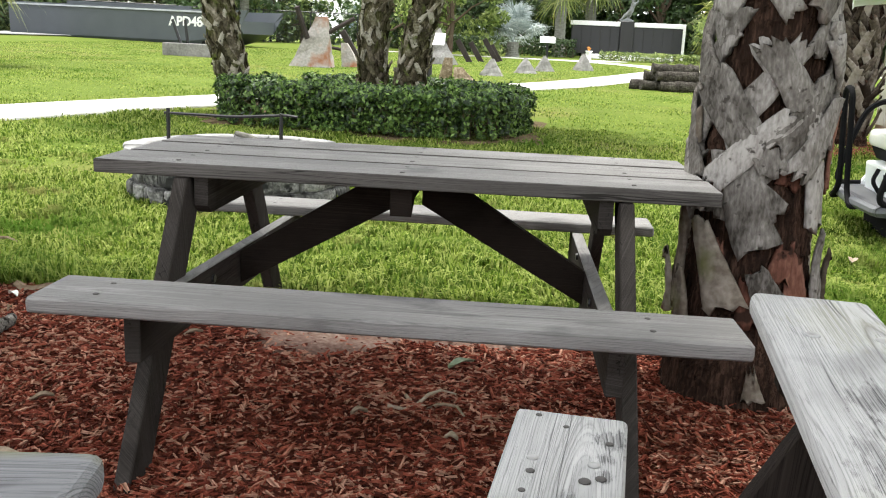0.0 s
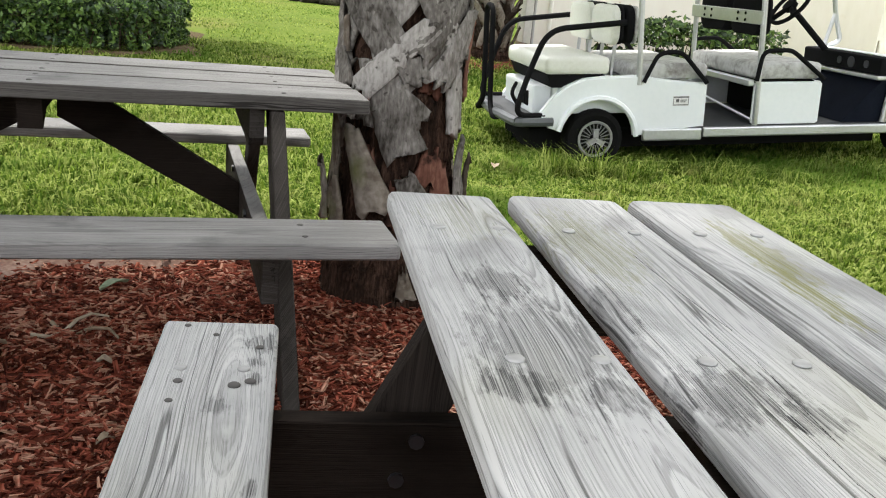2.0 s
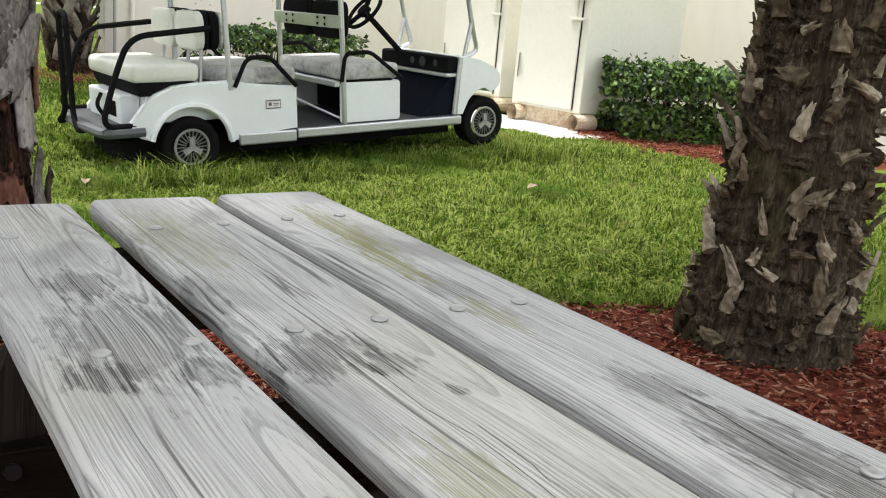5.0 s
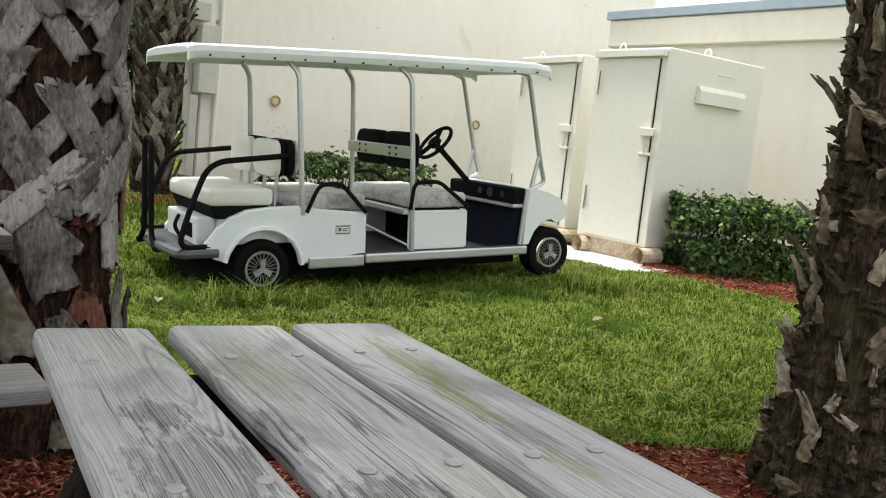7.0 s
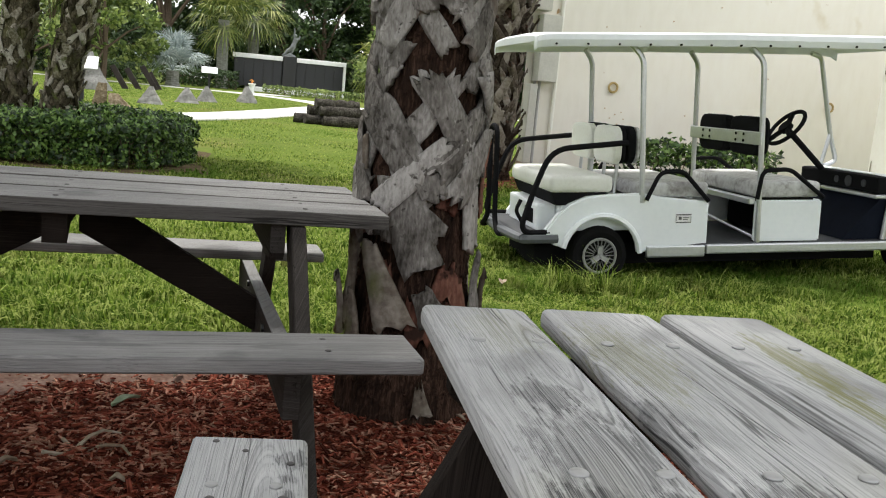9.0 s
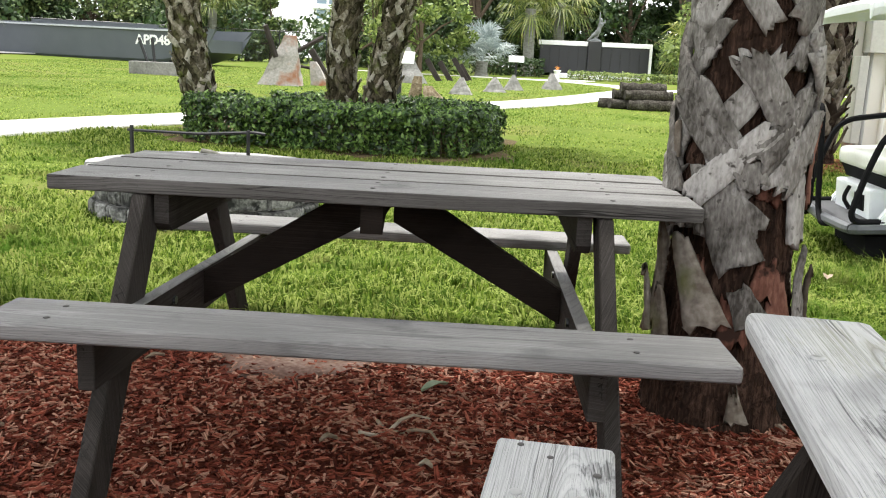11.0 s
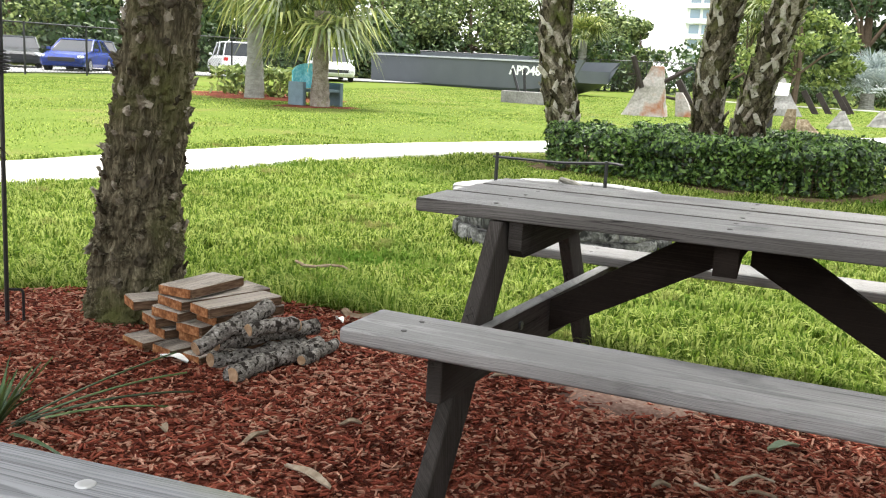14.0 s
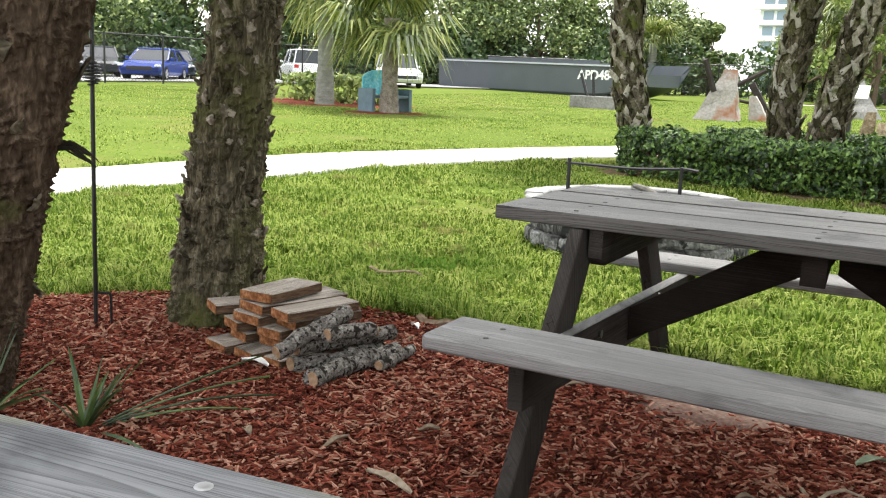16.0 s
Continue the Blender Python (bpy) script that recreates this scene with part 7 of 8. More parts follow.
        tube(bm, rounded([(1.24, s * (W + 0.005), 0.64), (1.27, s * (W + 0.005), 0.86), (1.50, s * (W + 0.005), 0.87), (1.80, s * (W + 0.005), 0.65)], 0.06), 0.017, 8)
        part("hip_rail", bm, black, t)
        # canopy posts
        for xa, zb, xc in ((0.31, 0.62, 0.20), (1.27, 0.305, 1.15)):
            bm = fresh()
            tube(bm, rounded([(xa, s * (W - 0.01), zb), (xa - 0.01, s * (W - 0.02), 1.0), (xa - 0.03, s * (W - 0.04), 1.68), (xc, s * (W - 0.08), 1.775)], 0.12, 6), 0.022, 8)
            part("canopy_post", bm, alu, t)
        bm = fresh()
        tube(bm, rounded([(2.30, s * (W - 0.05), 1.79), (2.40, s * (W - 0.05), 1.76), (2.56, s * (W - 0.05), 1.05), (2.63, s * (W - 0.06), 0.84), (2.50, s * (W - 0.06), 0.80)], 0.09, 5), 0.021, 8)
        tube(bm, [(2.48, s * (W - 0.05), 0.80), (2.55, s * (W - 0.05), 1.08)], 0.018, 8)
        part("windscreen_post", bm, alu, t)
    # canopy
    bm = fresh()
    rings = []
    for x, dz, sc in ((-0.56, -0.035, 0.93), (-0.552, -0.022, 0.965), (-0.525, -0.014, 0.988), (-0.46, -0.008, 1.0), (0.9, 0.02, 1.0), (2.40, 0.03, 1.0), (2.55, 0.01, 0.985), (2.585, -0.02, 0.95)):
        w = 0.63 * sc
        zc = 1.818 + dz
        rings.append([(x, -w, zc - 0.066), (x, -w - 0.008, zc - 0.02), (x, -w + 0.004, zc + 0.018), (x, -w + 0.06, zc + 0.034), (x, -w * 0.5, zc + 0.046), (x, w * 0.5, zc + 0.046), (x, w - 0.06, zc + 0.034), (x, w - 0.004, zc + 0.018), (x, w + 0.008, zc - 0.02), (x, w, zc - 0.066), (x, w - 0.02, zc - 0.066), (x, w - 0.026, zc - 0.004), (x, -w + 0.026, zc - 0.004), (x, -w + 0.02, zc - 0.066)])
    loft(bm, rings)
    bmesh.ops.recalc_face_normals(bm, faces=bm.faces)
    roof = part("canopy", bm, surface("canopy_white", [(0.70, 0.73, 0.76), (0.77, 0.80, 0.82), (0.80, 0.82, 0.84)], scale=2, fine=20, rough=0.4, bump=0.03), t)
    for k in range(13):
        x = -0.42 + k * 0.235
        bm = fresh()
        tube(bm, [(x, -0.645, 1.768 + 0.012 * x), (x, -0.630, 1.768 + 0.012 * x)], 0.008, 6)
        part("canopy_bolt", bm, under, roof)
    # front cowl
    cowl = [(2.38, 0.30), (2.44, 0.30), (2.50, 0.42), (2.58, 0.50), (2.68, 0.525), (2.757, 0.485), (2.83, 0.52), (2.862, 0.58), (2.85, 0.65), (2.78, 0.71), (2.62, 0.775), (2.48, 0.805), (2.42, 0.80)]
    bm = fresh()
    ys = (-W, -W + 0.05, -0.25, 0.25, W - 0.05, W)
    ins = (0.97, 1.0, 1.015, 1.015, 1.0, 0.97)
    cx, cz = 2.62, 0.62
    loft(bm, [[(cx + (a - cx) * q, y, cz + (b - cz) * q) for a, b in cowl] for y, q in zip(ys, ins)])
    bmesh.ops.recalc_face_normals(bm, faces=bm.faces)
    part("front_cowl", bm, body, t)
    navy = plain("dark_blue_panel", (0.008, 0.010, 0.017), 0.8, var=0.3)
    bm = fresh()
    box(bm, (2.30, -W + 0.04, 0.665), (2.415, W - 0.04, 0.80), 0.02, 2)
    dash = part("dashboard", bm, black, t)
    for y, r in ((-0.16, 0.045), (-0.36, 0.03), (0.0, 0.03)):
        bm = fresh()
        tube(bm, [(2.302, y, 0.735), (2.292, y, 0.735)], r, 12)
        part("dial", bm, deckm, dash)
    bm = fresh()
    box(bm, (2.27, -W + 0.02, 0.63), (2.41, W - 0.02, 0.662), 0.008, 1)
    part("dash_ledge", bm, alu, t)
    bm = fresh()
    prism(bm, [(2.02, 0.31), (2.39, 0.31), (2.41, 0.628), (2.33, 0.625)], -W + 0.04, W - 0.04)
    bmesh.ops.recalc_face_normals(bm, faces=bm.faces)
    part("footwell", bm, navy, t)
    for s in (-1, 1):
        bm = fresh()
        tube(bm, [(2.36, s * (W - 0.015), 0.31), (2.42, s * (W - 0.015), 0.79)], 0.022, 8)
        part("cowl_edge", bm, alu, t)
    bm = fresh()
    tube(bm, [(2.36, 0.26, 0.76), (1.98, 0.26, 1.12)], 0.026, 8)
    col = part("steering_column", bm, black, t)
    bm = fresh()
    c, ax = Vector((1.95, 0.26, 1.15)), Vector((-0.74, 0, 0.67))
    u, v = Vector((0.67, 0, 0.74)), Vector((0, 1, 0))
    tube(bm, [c + (u * math.cos(a) + v * math.sin(a)) * 0.185 for a in np.linspace(0, 2 * math.pi, 25)], 0.018, 8)
    for a in (0.5, 2.6, 4.2):
        tube(bm, [c, c + (u * math.cos(a) + v * math.sin(a)) * 0.18], 0.022, 6)
    tube(bm, [c - ax * 0.02, c + ax * 0.03], 0.06, 10)
    part("steering_wheel", bm, black, col)
    return t


# rear axle, heading and slight tilt of the parked cart
golf_cart(pose(3.40 + 0.084 * 0.56, 6.55 + 0.996 * 0.56, -0.165, 0, -4.5, -4.8))


# ---- things near the tables ----
def side_table():
    """A third timber table whose end shows at the near edge."""
    t = thing("wooden_table", "weathered grey timber table with a rounded plank end", "table", pose(-0.907, 0.743, 0, 0, 0, 6.2))
    for k in range(3):
        bm = fresh()
        plank(bm, 1.83, 0.23, 0.042, 60 + k, 0.016)
        part("tabletop_board", bm, W_TOP, t, m=pose(0, 0.235 - k * 0.248, 0.72))
    for x, y in ((0.65, 0.299), (0.63, 0.18), (0.66, 0.05), (0.62, -0.2)):
        part("bolt", BOLT, STEEL, t, m=pose(x, y, 0.7205) @ Matrix.Diagonal((0.72, 0.72, 0.6, 1)))
    for x in (-0.65, 0.62):
        for y in (-0.27, 0.25):
            bm = fresh()
            box(bm, (x - 0.045, y - 0.045, 0), (x + 0.045, y + 0.045, 0.674), 0.005, 1)
            part("leg", bm, W_LEG2Z, t)
    return t


side_table()
BARK = surface("birch_bark", [(0.03, 0.026, 0.022), (0.16, 0.147, 0.132), (0.44, 0.415, 0.385)], scale=22, stretch=(1, 1, 1.6), fine=110, rough=0.95, bump=1.0, dist=0.008, stain=[(70, 0.52, 0.62, (0.022, 0.019, 0.016)), (26, 0.55, 0.64, (0.022, 0.018, 0.015))])
CUTW = surface("cut_wood", [(0.16, 0.10, 0.06), (0.28, 0.18, 0.11), (0.38, 0.27, 0.18)], scale=20, fine=80, rough=0.9, bump=0.3)
BOARD = weathered("split_board", (0.07, 0.056, 0.045), (0.34, 0.295, 0.25), (0.70, 0.65, 0.58), dirt=1.0)
BOARD_S = surface("dark_board_side", [(0.018, 0.011, 0.007), (0.075, 0.045, 0.028), (0.19, 0.125, 0.08)], scale=9, stretch=(0.4, 3, 3), fine=50, rough=0.9, bump=0.5)
BEND = surface("board_end", [(0.035, 0.016, 0.009), (0.20, 0.082, 0.034), (0.42, 0.22, 0.11)], scale=18, fine=70, rough=0.9, bump=0.3)


def wood_stack():
    rnd = random.Random(5)
    rows = [  # the two corners of the sawn end, heading of the board, length, height of its top
        (-2.222, 3.125, -2.072, 3.082, 73, 0.38, 0.060), (-2.052, 3.100, -1.937, 3.085, 78, 0.38, 0.058), (-1.892, 3.085, -1.790, 3.070, 80, 0.40, 0.057),
        (-2.160, 3.195, -2.030, 3.165, 70, 0.32, 0.100), (-2.000, 3.195, -1.870, 3.175, 84, 0.36, 0.099),
        (-2.190, 3.185, -2.060, 3.155, 66, 0.30, 0.142), (-1.992, 3.174, -1.855, 3.140, 80, 0.40, 0.141),
        (-2.320, 3.225, -2.190, 3.175, 58, 0.24, 0.186), (-2.109, 3.167, -1.954, 3.138, 82, 0.36, 0.183), (-1.930, 3.210, -1.800, 3.180, 76, 0.32, 0.183),
        (-2.100, 3.190, -1.945, 3.152, 77, 0.43, 0.226), (-1.924, 3.163, -1.803, 3.136, 73, 0.34, 0.225),
        (-2.096, 3.197, -1.923, 3.169, 87, 0.31, 0.268)]
    for ax, ay, bx, by, head, L, top in rows:
        W = math.hypot(bx - ax, by - ay) * 0.96
        b = thing("split_board", "rough split firewood board with an orange sawn end", "firewood", pose((ax + bx) / 2, (ay + by) / 2, top - 0.041, rnd.uniform(-1.5, 1.5), rnd.uniform(-1, 1), head), "firewood boards")
        bm = fresh()
        made = box(bm, (0.003, -W / 2, 0), (L, W / 2, 0.040), 0.004, 1)
        sd = rnd.uniform(0, 6)
        for v in made:
            v.co.y += 0.006 * math.sin(v.co.x * 14 + sd) + 0.02 * (v.co.x / L) * math.sin(sd * 3)
            v.co.z += 0.003 * math.sin(v.co.y * 30 + sd)
        for f in bm.faces:
            f.material_index = 1 if abs(f.normal.z) < 0.5 else 0
        part("wood", bm, [BOARD, BOARD_S], b)
        bm = fresh()
        box(bm, (0.0, -W / 2 + 0.004, 0.003), (0.004, W / 2 - 0.004, 0.037), 0.001, 1)
        part("sawn_end", bm, BEND, b)
    logs = [((-1.577, 2.984, 0.055), (-1.51, 3.439, 0.050), 0.035), ((-1.734, 3.066, 0.052), (-1.600, 3.447, 0.050), 0.032), ((-1.72, 3.08, 0.118), (-1.568, 3.498, 0.112), 0.030),
            ((-1.625, 3.13, 0.165), (-1.55, 3.345, 0.160), 0.029), ((-1.735, 2.99, 0.125), (-1.655, 3.30, 0.225), 0.031), ((-1.49, 3.28, 0.042), (-1.50, 3.54, 0.045), 0.022)]
    for k, (p, q, r) in enumerate(logs):
        p, q = Vector(p), Vector(q)
        b = thing("log", "short mottled grey log beside the firewood boards", "log", Matrix.Translation(p), "firewood logs")
        bm = fresh()
        d = q - p
        bow = Vector((-d.y, d.x, 0)).normalized() * rnd.uniform(-0.03, 0.03)
        pts = [d * u + bow * math.sin(math.pi * u) + Vector((rnd.uniform(-1, 1), rnd.uniform(-1, 1), rnd.uniform(-1, 1))) * 0.006 for u in np.linspace(0, 1, 11)]
        tube(bm, pts, [r * rnd.uniform(0.86, 1.14) for _ in pts], 14)
        part("wood", bm, BARK, b, smooth=True)
        for e, o in ((pts[0], -1), (pts[-1], 1)):
            bm = fresh()
            tube(bm, [e + d.normalized() * o * 0.001, e + d.normalized() * o * 0.006], r * 0.8, 12)
            part("cut_end", bm, CUTW, b)


wood_stack()


def lantern_pole():
    t = thing("garden_pole", "thin black metal garden pole pushed into the mulch", "pole", pose(-2.77, 3.06, 0))
    bm = fresh()
    tube(bm, [(0, 0, -0.05), (0.015, 0.0, 0.9), (0.05, 0.0, 2.4)], 0.009, 8)
    part("shaft", bm, BLACKM, t)
    bm = fresh()
    tube(bm, rounded([(0, 0, 0.17), (0.055, 0.035, 0.17), (0.055, 0.035, -0.03)], 0.015), 0.006, 6)
    part("foot_peg", bm, BLACKM, t)
    bm = fresh()
    tube(bm, [(0.017 + 0.038 * math.sin(math.pi * u) ** 0.6 * math.cos(u * 50), 0.038 * math.sin(math.pi * u) ** 0.6 * math.sin(u * 50), 1.02 + 0.11 * u) for u in np.linspace(0, 1, 90)], 0.0035, 5)
    part("spiral_ornament", bm, BLACKM, t)


lantern_pole()


def strap_plant(x, y, blades, label):
    t = thing("plant", label, "plant", pose(x, y, 0.01))
    g = surface("strap_leaf", [(0.014, 0.034, 0.010), (0.038, 0.078, 0.018), (0.10, 0.15, 0.045)], scale=6, fine=30, rough=0.5, bump=0.1, per="object", spread=0.2)
    for ln, az, rise, bend in blades:
        bm = fresh()
        n = 8
        rows = []
        for k in range(n + 1):
            u = k / n
            r = ln * u
            p = Vector((math.cos(az) * r * math.cos(rise) + 0, math.sin(az) * r * math.cos(rise), r * math.sin(rise) - bend * u * u * ln))
            w = 0.0095 * (1 - u**2) + 0.001
            sd = Vector((-math.sin(az), math.cos(az), 0)) * w
            rows.append((bm.verts.new(p + sd), bm.verts.new(p + Vector((0, 0, -0.004))), bm.verts.new(p - sd), bm.verts.new(p + Vector((0, 0, -0.0055)))))
        for a, b in zip(rows, rows[1:]):
            for i in range(4):
                bm.faces.new((a[i], a[(i + 1) % 4], b[(i + 1) % 4], b[i]))
        part("leaf_blade", bm, g, t)


rp = random.Random(8)
strap_plant(-1.90, 2.28, [(rp.uniform(0.2, 0.34), rp.uniform(-2.8, 2.8), rp.uniform(0.9, 1.4), rp.uniform(0.05, 0.3)) for _ in range(16)] + [(0.62, 0.55 + 0.1 * k, 0.55 - 0.08 * k, 0.1 + 0.06 * k) for k in range(5)] + [(0.5, -0.2, 0.35, 0.3), (0.45, 2.6, 0.8, 0.3)], "green strap-leaved plant sprouting from the mulch")
strap_plant(-2.22, 2.16, [(rp.uniform(0.25, 0.5), rp.uniform(-1.0, 1.8), rp.uniform(0.5, 1.3), rp.uniform(0.1, 0.3)) for _ in range(9)], "small dry grass tuft at the foot of a palm")


def litter():
    dry = surface("dry_leaf", [(0.15, 0.11, 0.075), (0.28, 0.225, 0.165), (0.40, 0.35, 0.28)], scale=10, fine=50, rough=0.9, bump=0.4, per="object", spread=0.2)
    green = surface("fallen_green_leaf", [(0.10, 0.14, 0.08), (0.16, 0.20, 0.12), (0.22, 0.26, 0.17)], scale=10, fine=50, rough=0.7, bump=0.3)
    paper = plain("white_scrap", (0.75, 0.75, 0.73), 0.8)
    rnd = random.Random(3)

    def leaf(x, y, ln, w, a, mat, label, z=0.03):
        t = thing("fallen_leaf", label, "leaf", pose(x, y, z, rnd.uniform(-8, 8), rnd.uniform(-8, 8), a), "fallen leaves")
        bm = fresh()
        n = 6
        rings = []
        for k in range(n + 1):
            u = k / n
            hw = w / 2 * math.sin(math.pi * (0.06 + 0.88 * u)) ** 0.8
            x0 = ln * (u - 0.5)
            lift = 0.012 * math.sin(3 * u) ** 2
            rings.append([(x0, -hw, 0.012 + lift), (x0, 0, lift + 0.002), (x0, hw, 0.010 + lift), (x0, hw, 0.0125 + lift), (x0, 0, lift + 0.0045), (x0, -hw, 0.0145 + lift)])
        loft(bm, rings)
        bmesh.ops.recalc_face_normals(bm, faces=bm.faces)
        part("blade", bm, mat, t)

    leaf(0.198, 3.403, 0.12, 0.045, 48, green, "pale green fallen leaf on the mulch")
    leaf(-0.93, 2.47, 0.18, 0.04, -15, dry, "dry tan leaf sheath on the mulch")
    leaf(-1.02, 2.85, 0.07, 0.03, 30, dry, "small dry leaf on the mulch")
    leaf(-1.895, 3.05, 0.11, 0.065, 10, paper, "white scrap of paper by the firewood")
    leaf(-1.68, 3.86, 0.09, 0.03, -40, paper, "pale curled leaf at the bed's edge")
    leaf(4.9, 4.55, 0.16, 0.05, 20, dry, "dry brown leaf on the grass", 0.06)
    leaf(2.2, 5.4, 0.10, 0.05, 70, dry, "dry brown leaf on the grass", 0.06)
    leaf(-1.2, 2.6, 0.12, 0.02, 80, dry, "dry bark strip on the mulch")
    for k in range(11):
        leaf(rnd.uniform(-1.8, 1.6), rnd.uniform(2.3, 3.9), rnd.uniform(0.04, 0.08), rnd.uniform(0.012, 0.028), rnd.uniform(0, 360), dry, "dry tan leaf scrap on the mulch")
    for x, y, ln, a, r in ((-1.62, 3.98, 0.24, -18, 0.02), (-2.35, 4.78, 0.36, -5, 0.010), (0.10, 3.06, 0.25, 30, 0.006), (0.14, 3.02, 0.22, -40, 0.006), (-2.6, 4.0, 0.7, 12, 0.008)):
        t = thing("stick", "bare dry stick lying on the ground", "stick", pose(x, y, 0.035, 0, 0, a), "sticks")
        bm = fresh()
        tube(bm, [(u * ln, 0.03 * math.sin(u * 5), 0.012 * math.sin(u * 7)) for u in np.linspace(-0.5, 0.5, 6)], [r, r * 1.1, r, r * 0.9, r * 0.8, r * 0.5], 6)
        part("wood", bm, dry, t)


litter()


# ---- blue bench, fence and parked cars ----
def art_bench():
    t = thing("park_bench", "concrete-ended bench with a painted turquoise backrest", "bench", pose(-12.75, 20.75, gz(-12.7, 20.7), 0, 0, 72))
    dark = plain("slate_blue_paint", (0.10, 0.15, 0.18), 0.7, var=0.3)
    blue = surface("turquoise_painting", [(0.04, 0.22, 0.28), (0.10, 0.45, 0.55), (0.35, 0.68, 0.72)], scale=5, fine=18, rough=0.6, bump=0.05)
    for x in (-0.62, 0.60):
        bm = fresh()
        box(bm, (x - 0.05, -0.30, -0.03), (x + 0.05, 0.30, 0.60), 0.015, 2)
        part("side", bm, dark, t)
    bm = fresh()
    box(bm, (-0.565, -0.28, 0.36), (0.545, 0.24, 0.43), 0.012, 2)
    part("seat", bm, dark, t)
    bm = fresh()
    prism(bm, [(-0.56, 0.44), (0.54, 0.44), (0.54, 0.85)] + [(0.55 * math.cos(a), 0.85 + 0.22 * math.sin(a)) for a in np.linspace(0.1, math.pi - 0.1, 9)] + [(-0.56, 0.85)], 0.245, 0.30)
    bmesh.ops.recalc_face_normals(bm, faces=bm.faces)
    part("backrest", bm, blue, t)


art_bench()
make_bed("mulch_bed_palm", [(-13.4, 19.6), (-12.2, 19.3), (-11.4, 19.9), (-11.6, 20.8), (-13, 21)], "brown mulch round a young palm", fine=0.2)
make_bed("mulch_bed_far", [(-19, 22.6), (-16, 20.8), (-13.9, 21.9), (-13.9, 24), (-18, 26)], "brown mulch bed with leafy plants", fine=0.3)
hedge("low leafy garden plants with yellow-green leaves", [(-18, 23.2), (-16.4, 23.4), (-14.4, 23.4)], 0.8, 1.0, 1500, 15, leaf=0.11, mat=LEAF_T, name="garden_plants")


def fence(points, H=1.9):
    t = thing("chain_link_fence", "black chain-link fence along the car park", "fence", pose(points[0][0], points[0][1], 0), kind="structure")
    o = Vector((points[0][0], points[0][1], 0))
    for (x0, y0), (x1, y1) in zip(points, points[1:]):
        L = math.hypot(x1 - x0, y1 - y0)
        n = max(1, round(L / 3.2))
        ps = [Vector((x0 + (x1 - x0) * k / n, y0 + (y1 - y0) * k / n, 0)) for k in range(n + 1)]
        for p in ps[:-1]:
            p.z = gz(p.x, p.y)
            bm = fresh()
            tube(bm, [p - o, p - o + Vector((0, 0, H + 0.05))], 0.04, 6)
            part("post", bm, BLACKM, t)
        a, b = Vector((x0, y0, gz(x0, y0))) - o, Vector((x1, y1, gz(x1, y1))) - o
        bm = fresh()
        tube(bm, [a + Vector((0, 0, H)), b + Vector((0, 0, H))], 0.03, 6)
        part("top_rail", bm, BLACKM, t)
        # the mesh: crossing wires
        V, F = [], []
        d = (b - a)
        m = int(L / 0.16)
        for s in (1, -1):
            for k in range(-int(H / 0.16), m):
                u0, u1 = k * 0.16, k * 0.16 + H
                z0, z1 = (0, H) if s > 0 else (H, 0)
                c0, c1 = max(u0, 0), min(u1, L)
                if c1 <= c0:
                    continue
                f0, f1 = (c0 - u0) / H, (c1 - u0) / H
                p0 = a + d * (c0 / L) + Vector((0, 0, z0 + (z1 - z0) * f0))
                p1 = a + d * (c1 / L) + Vector((0, 0, z0 + (z1 - z0) * f1))
                i = len(V)
                w = Vector((0, 0, 0.008))
                V += [tuple(p0 - w), tuple(p1 - w), tuple(p1 + w), tuple(p0 + w)]
                F.append((i, i + 1, i + 2, i + 3))
        tagged(raw("mesh_wire", V, F, BLACKM, t), kind="stuff")
    return t


fence([(-33, 18), (-28.6, 25.4), (-27.8, 36.6), (-27.2, 41.5)])
fence([(-27.2, 55), (-19, 58.5), (-10.2, 60), (-4, 60.5)], 2.0)

GLASS = plain("dark_car_glass", (0.02, 0.025, 0.03), 0.08, var=0.0, bump=0.0)
RUBBER = plain("car_tyre", (0.02, 0.02, 0.02), 0.8)
ALLOY = plain("alloy_wheel", (0.5, 0.5, 0.52), 0.35, 0.8)


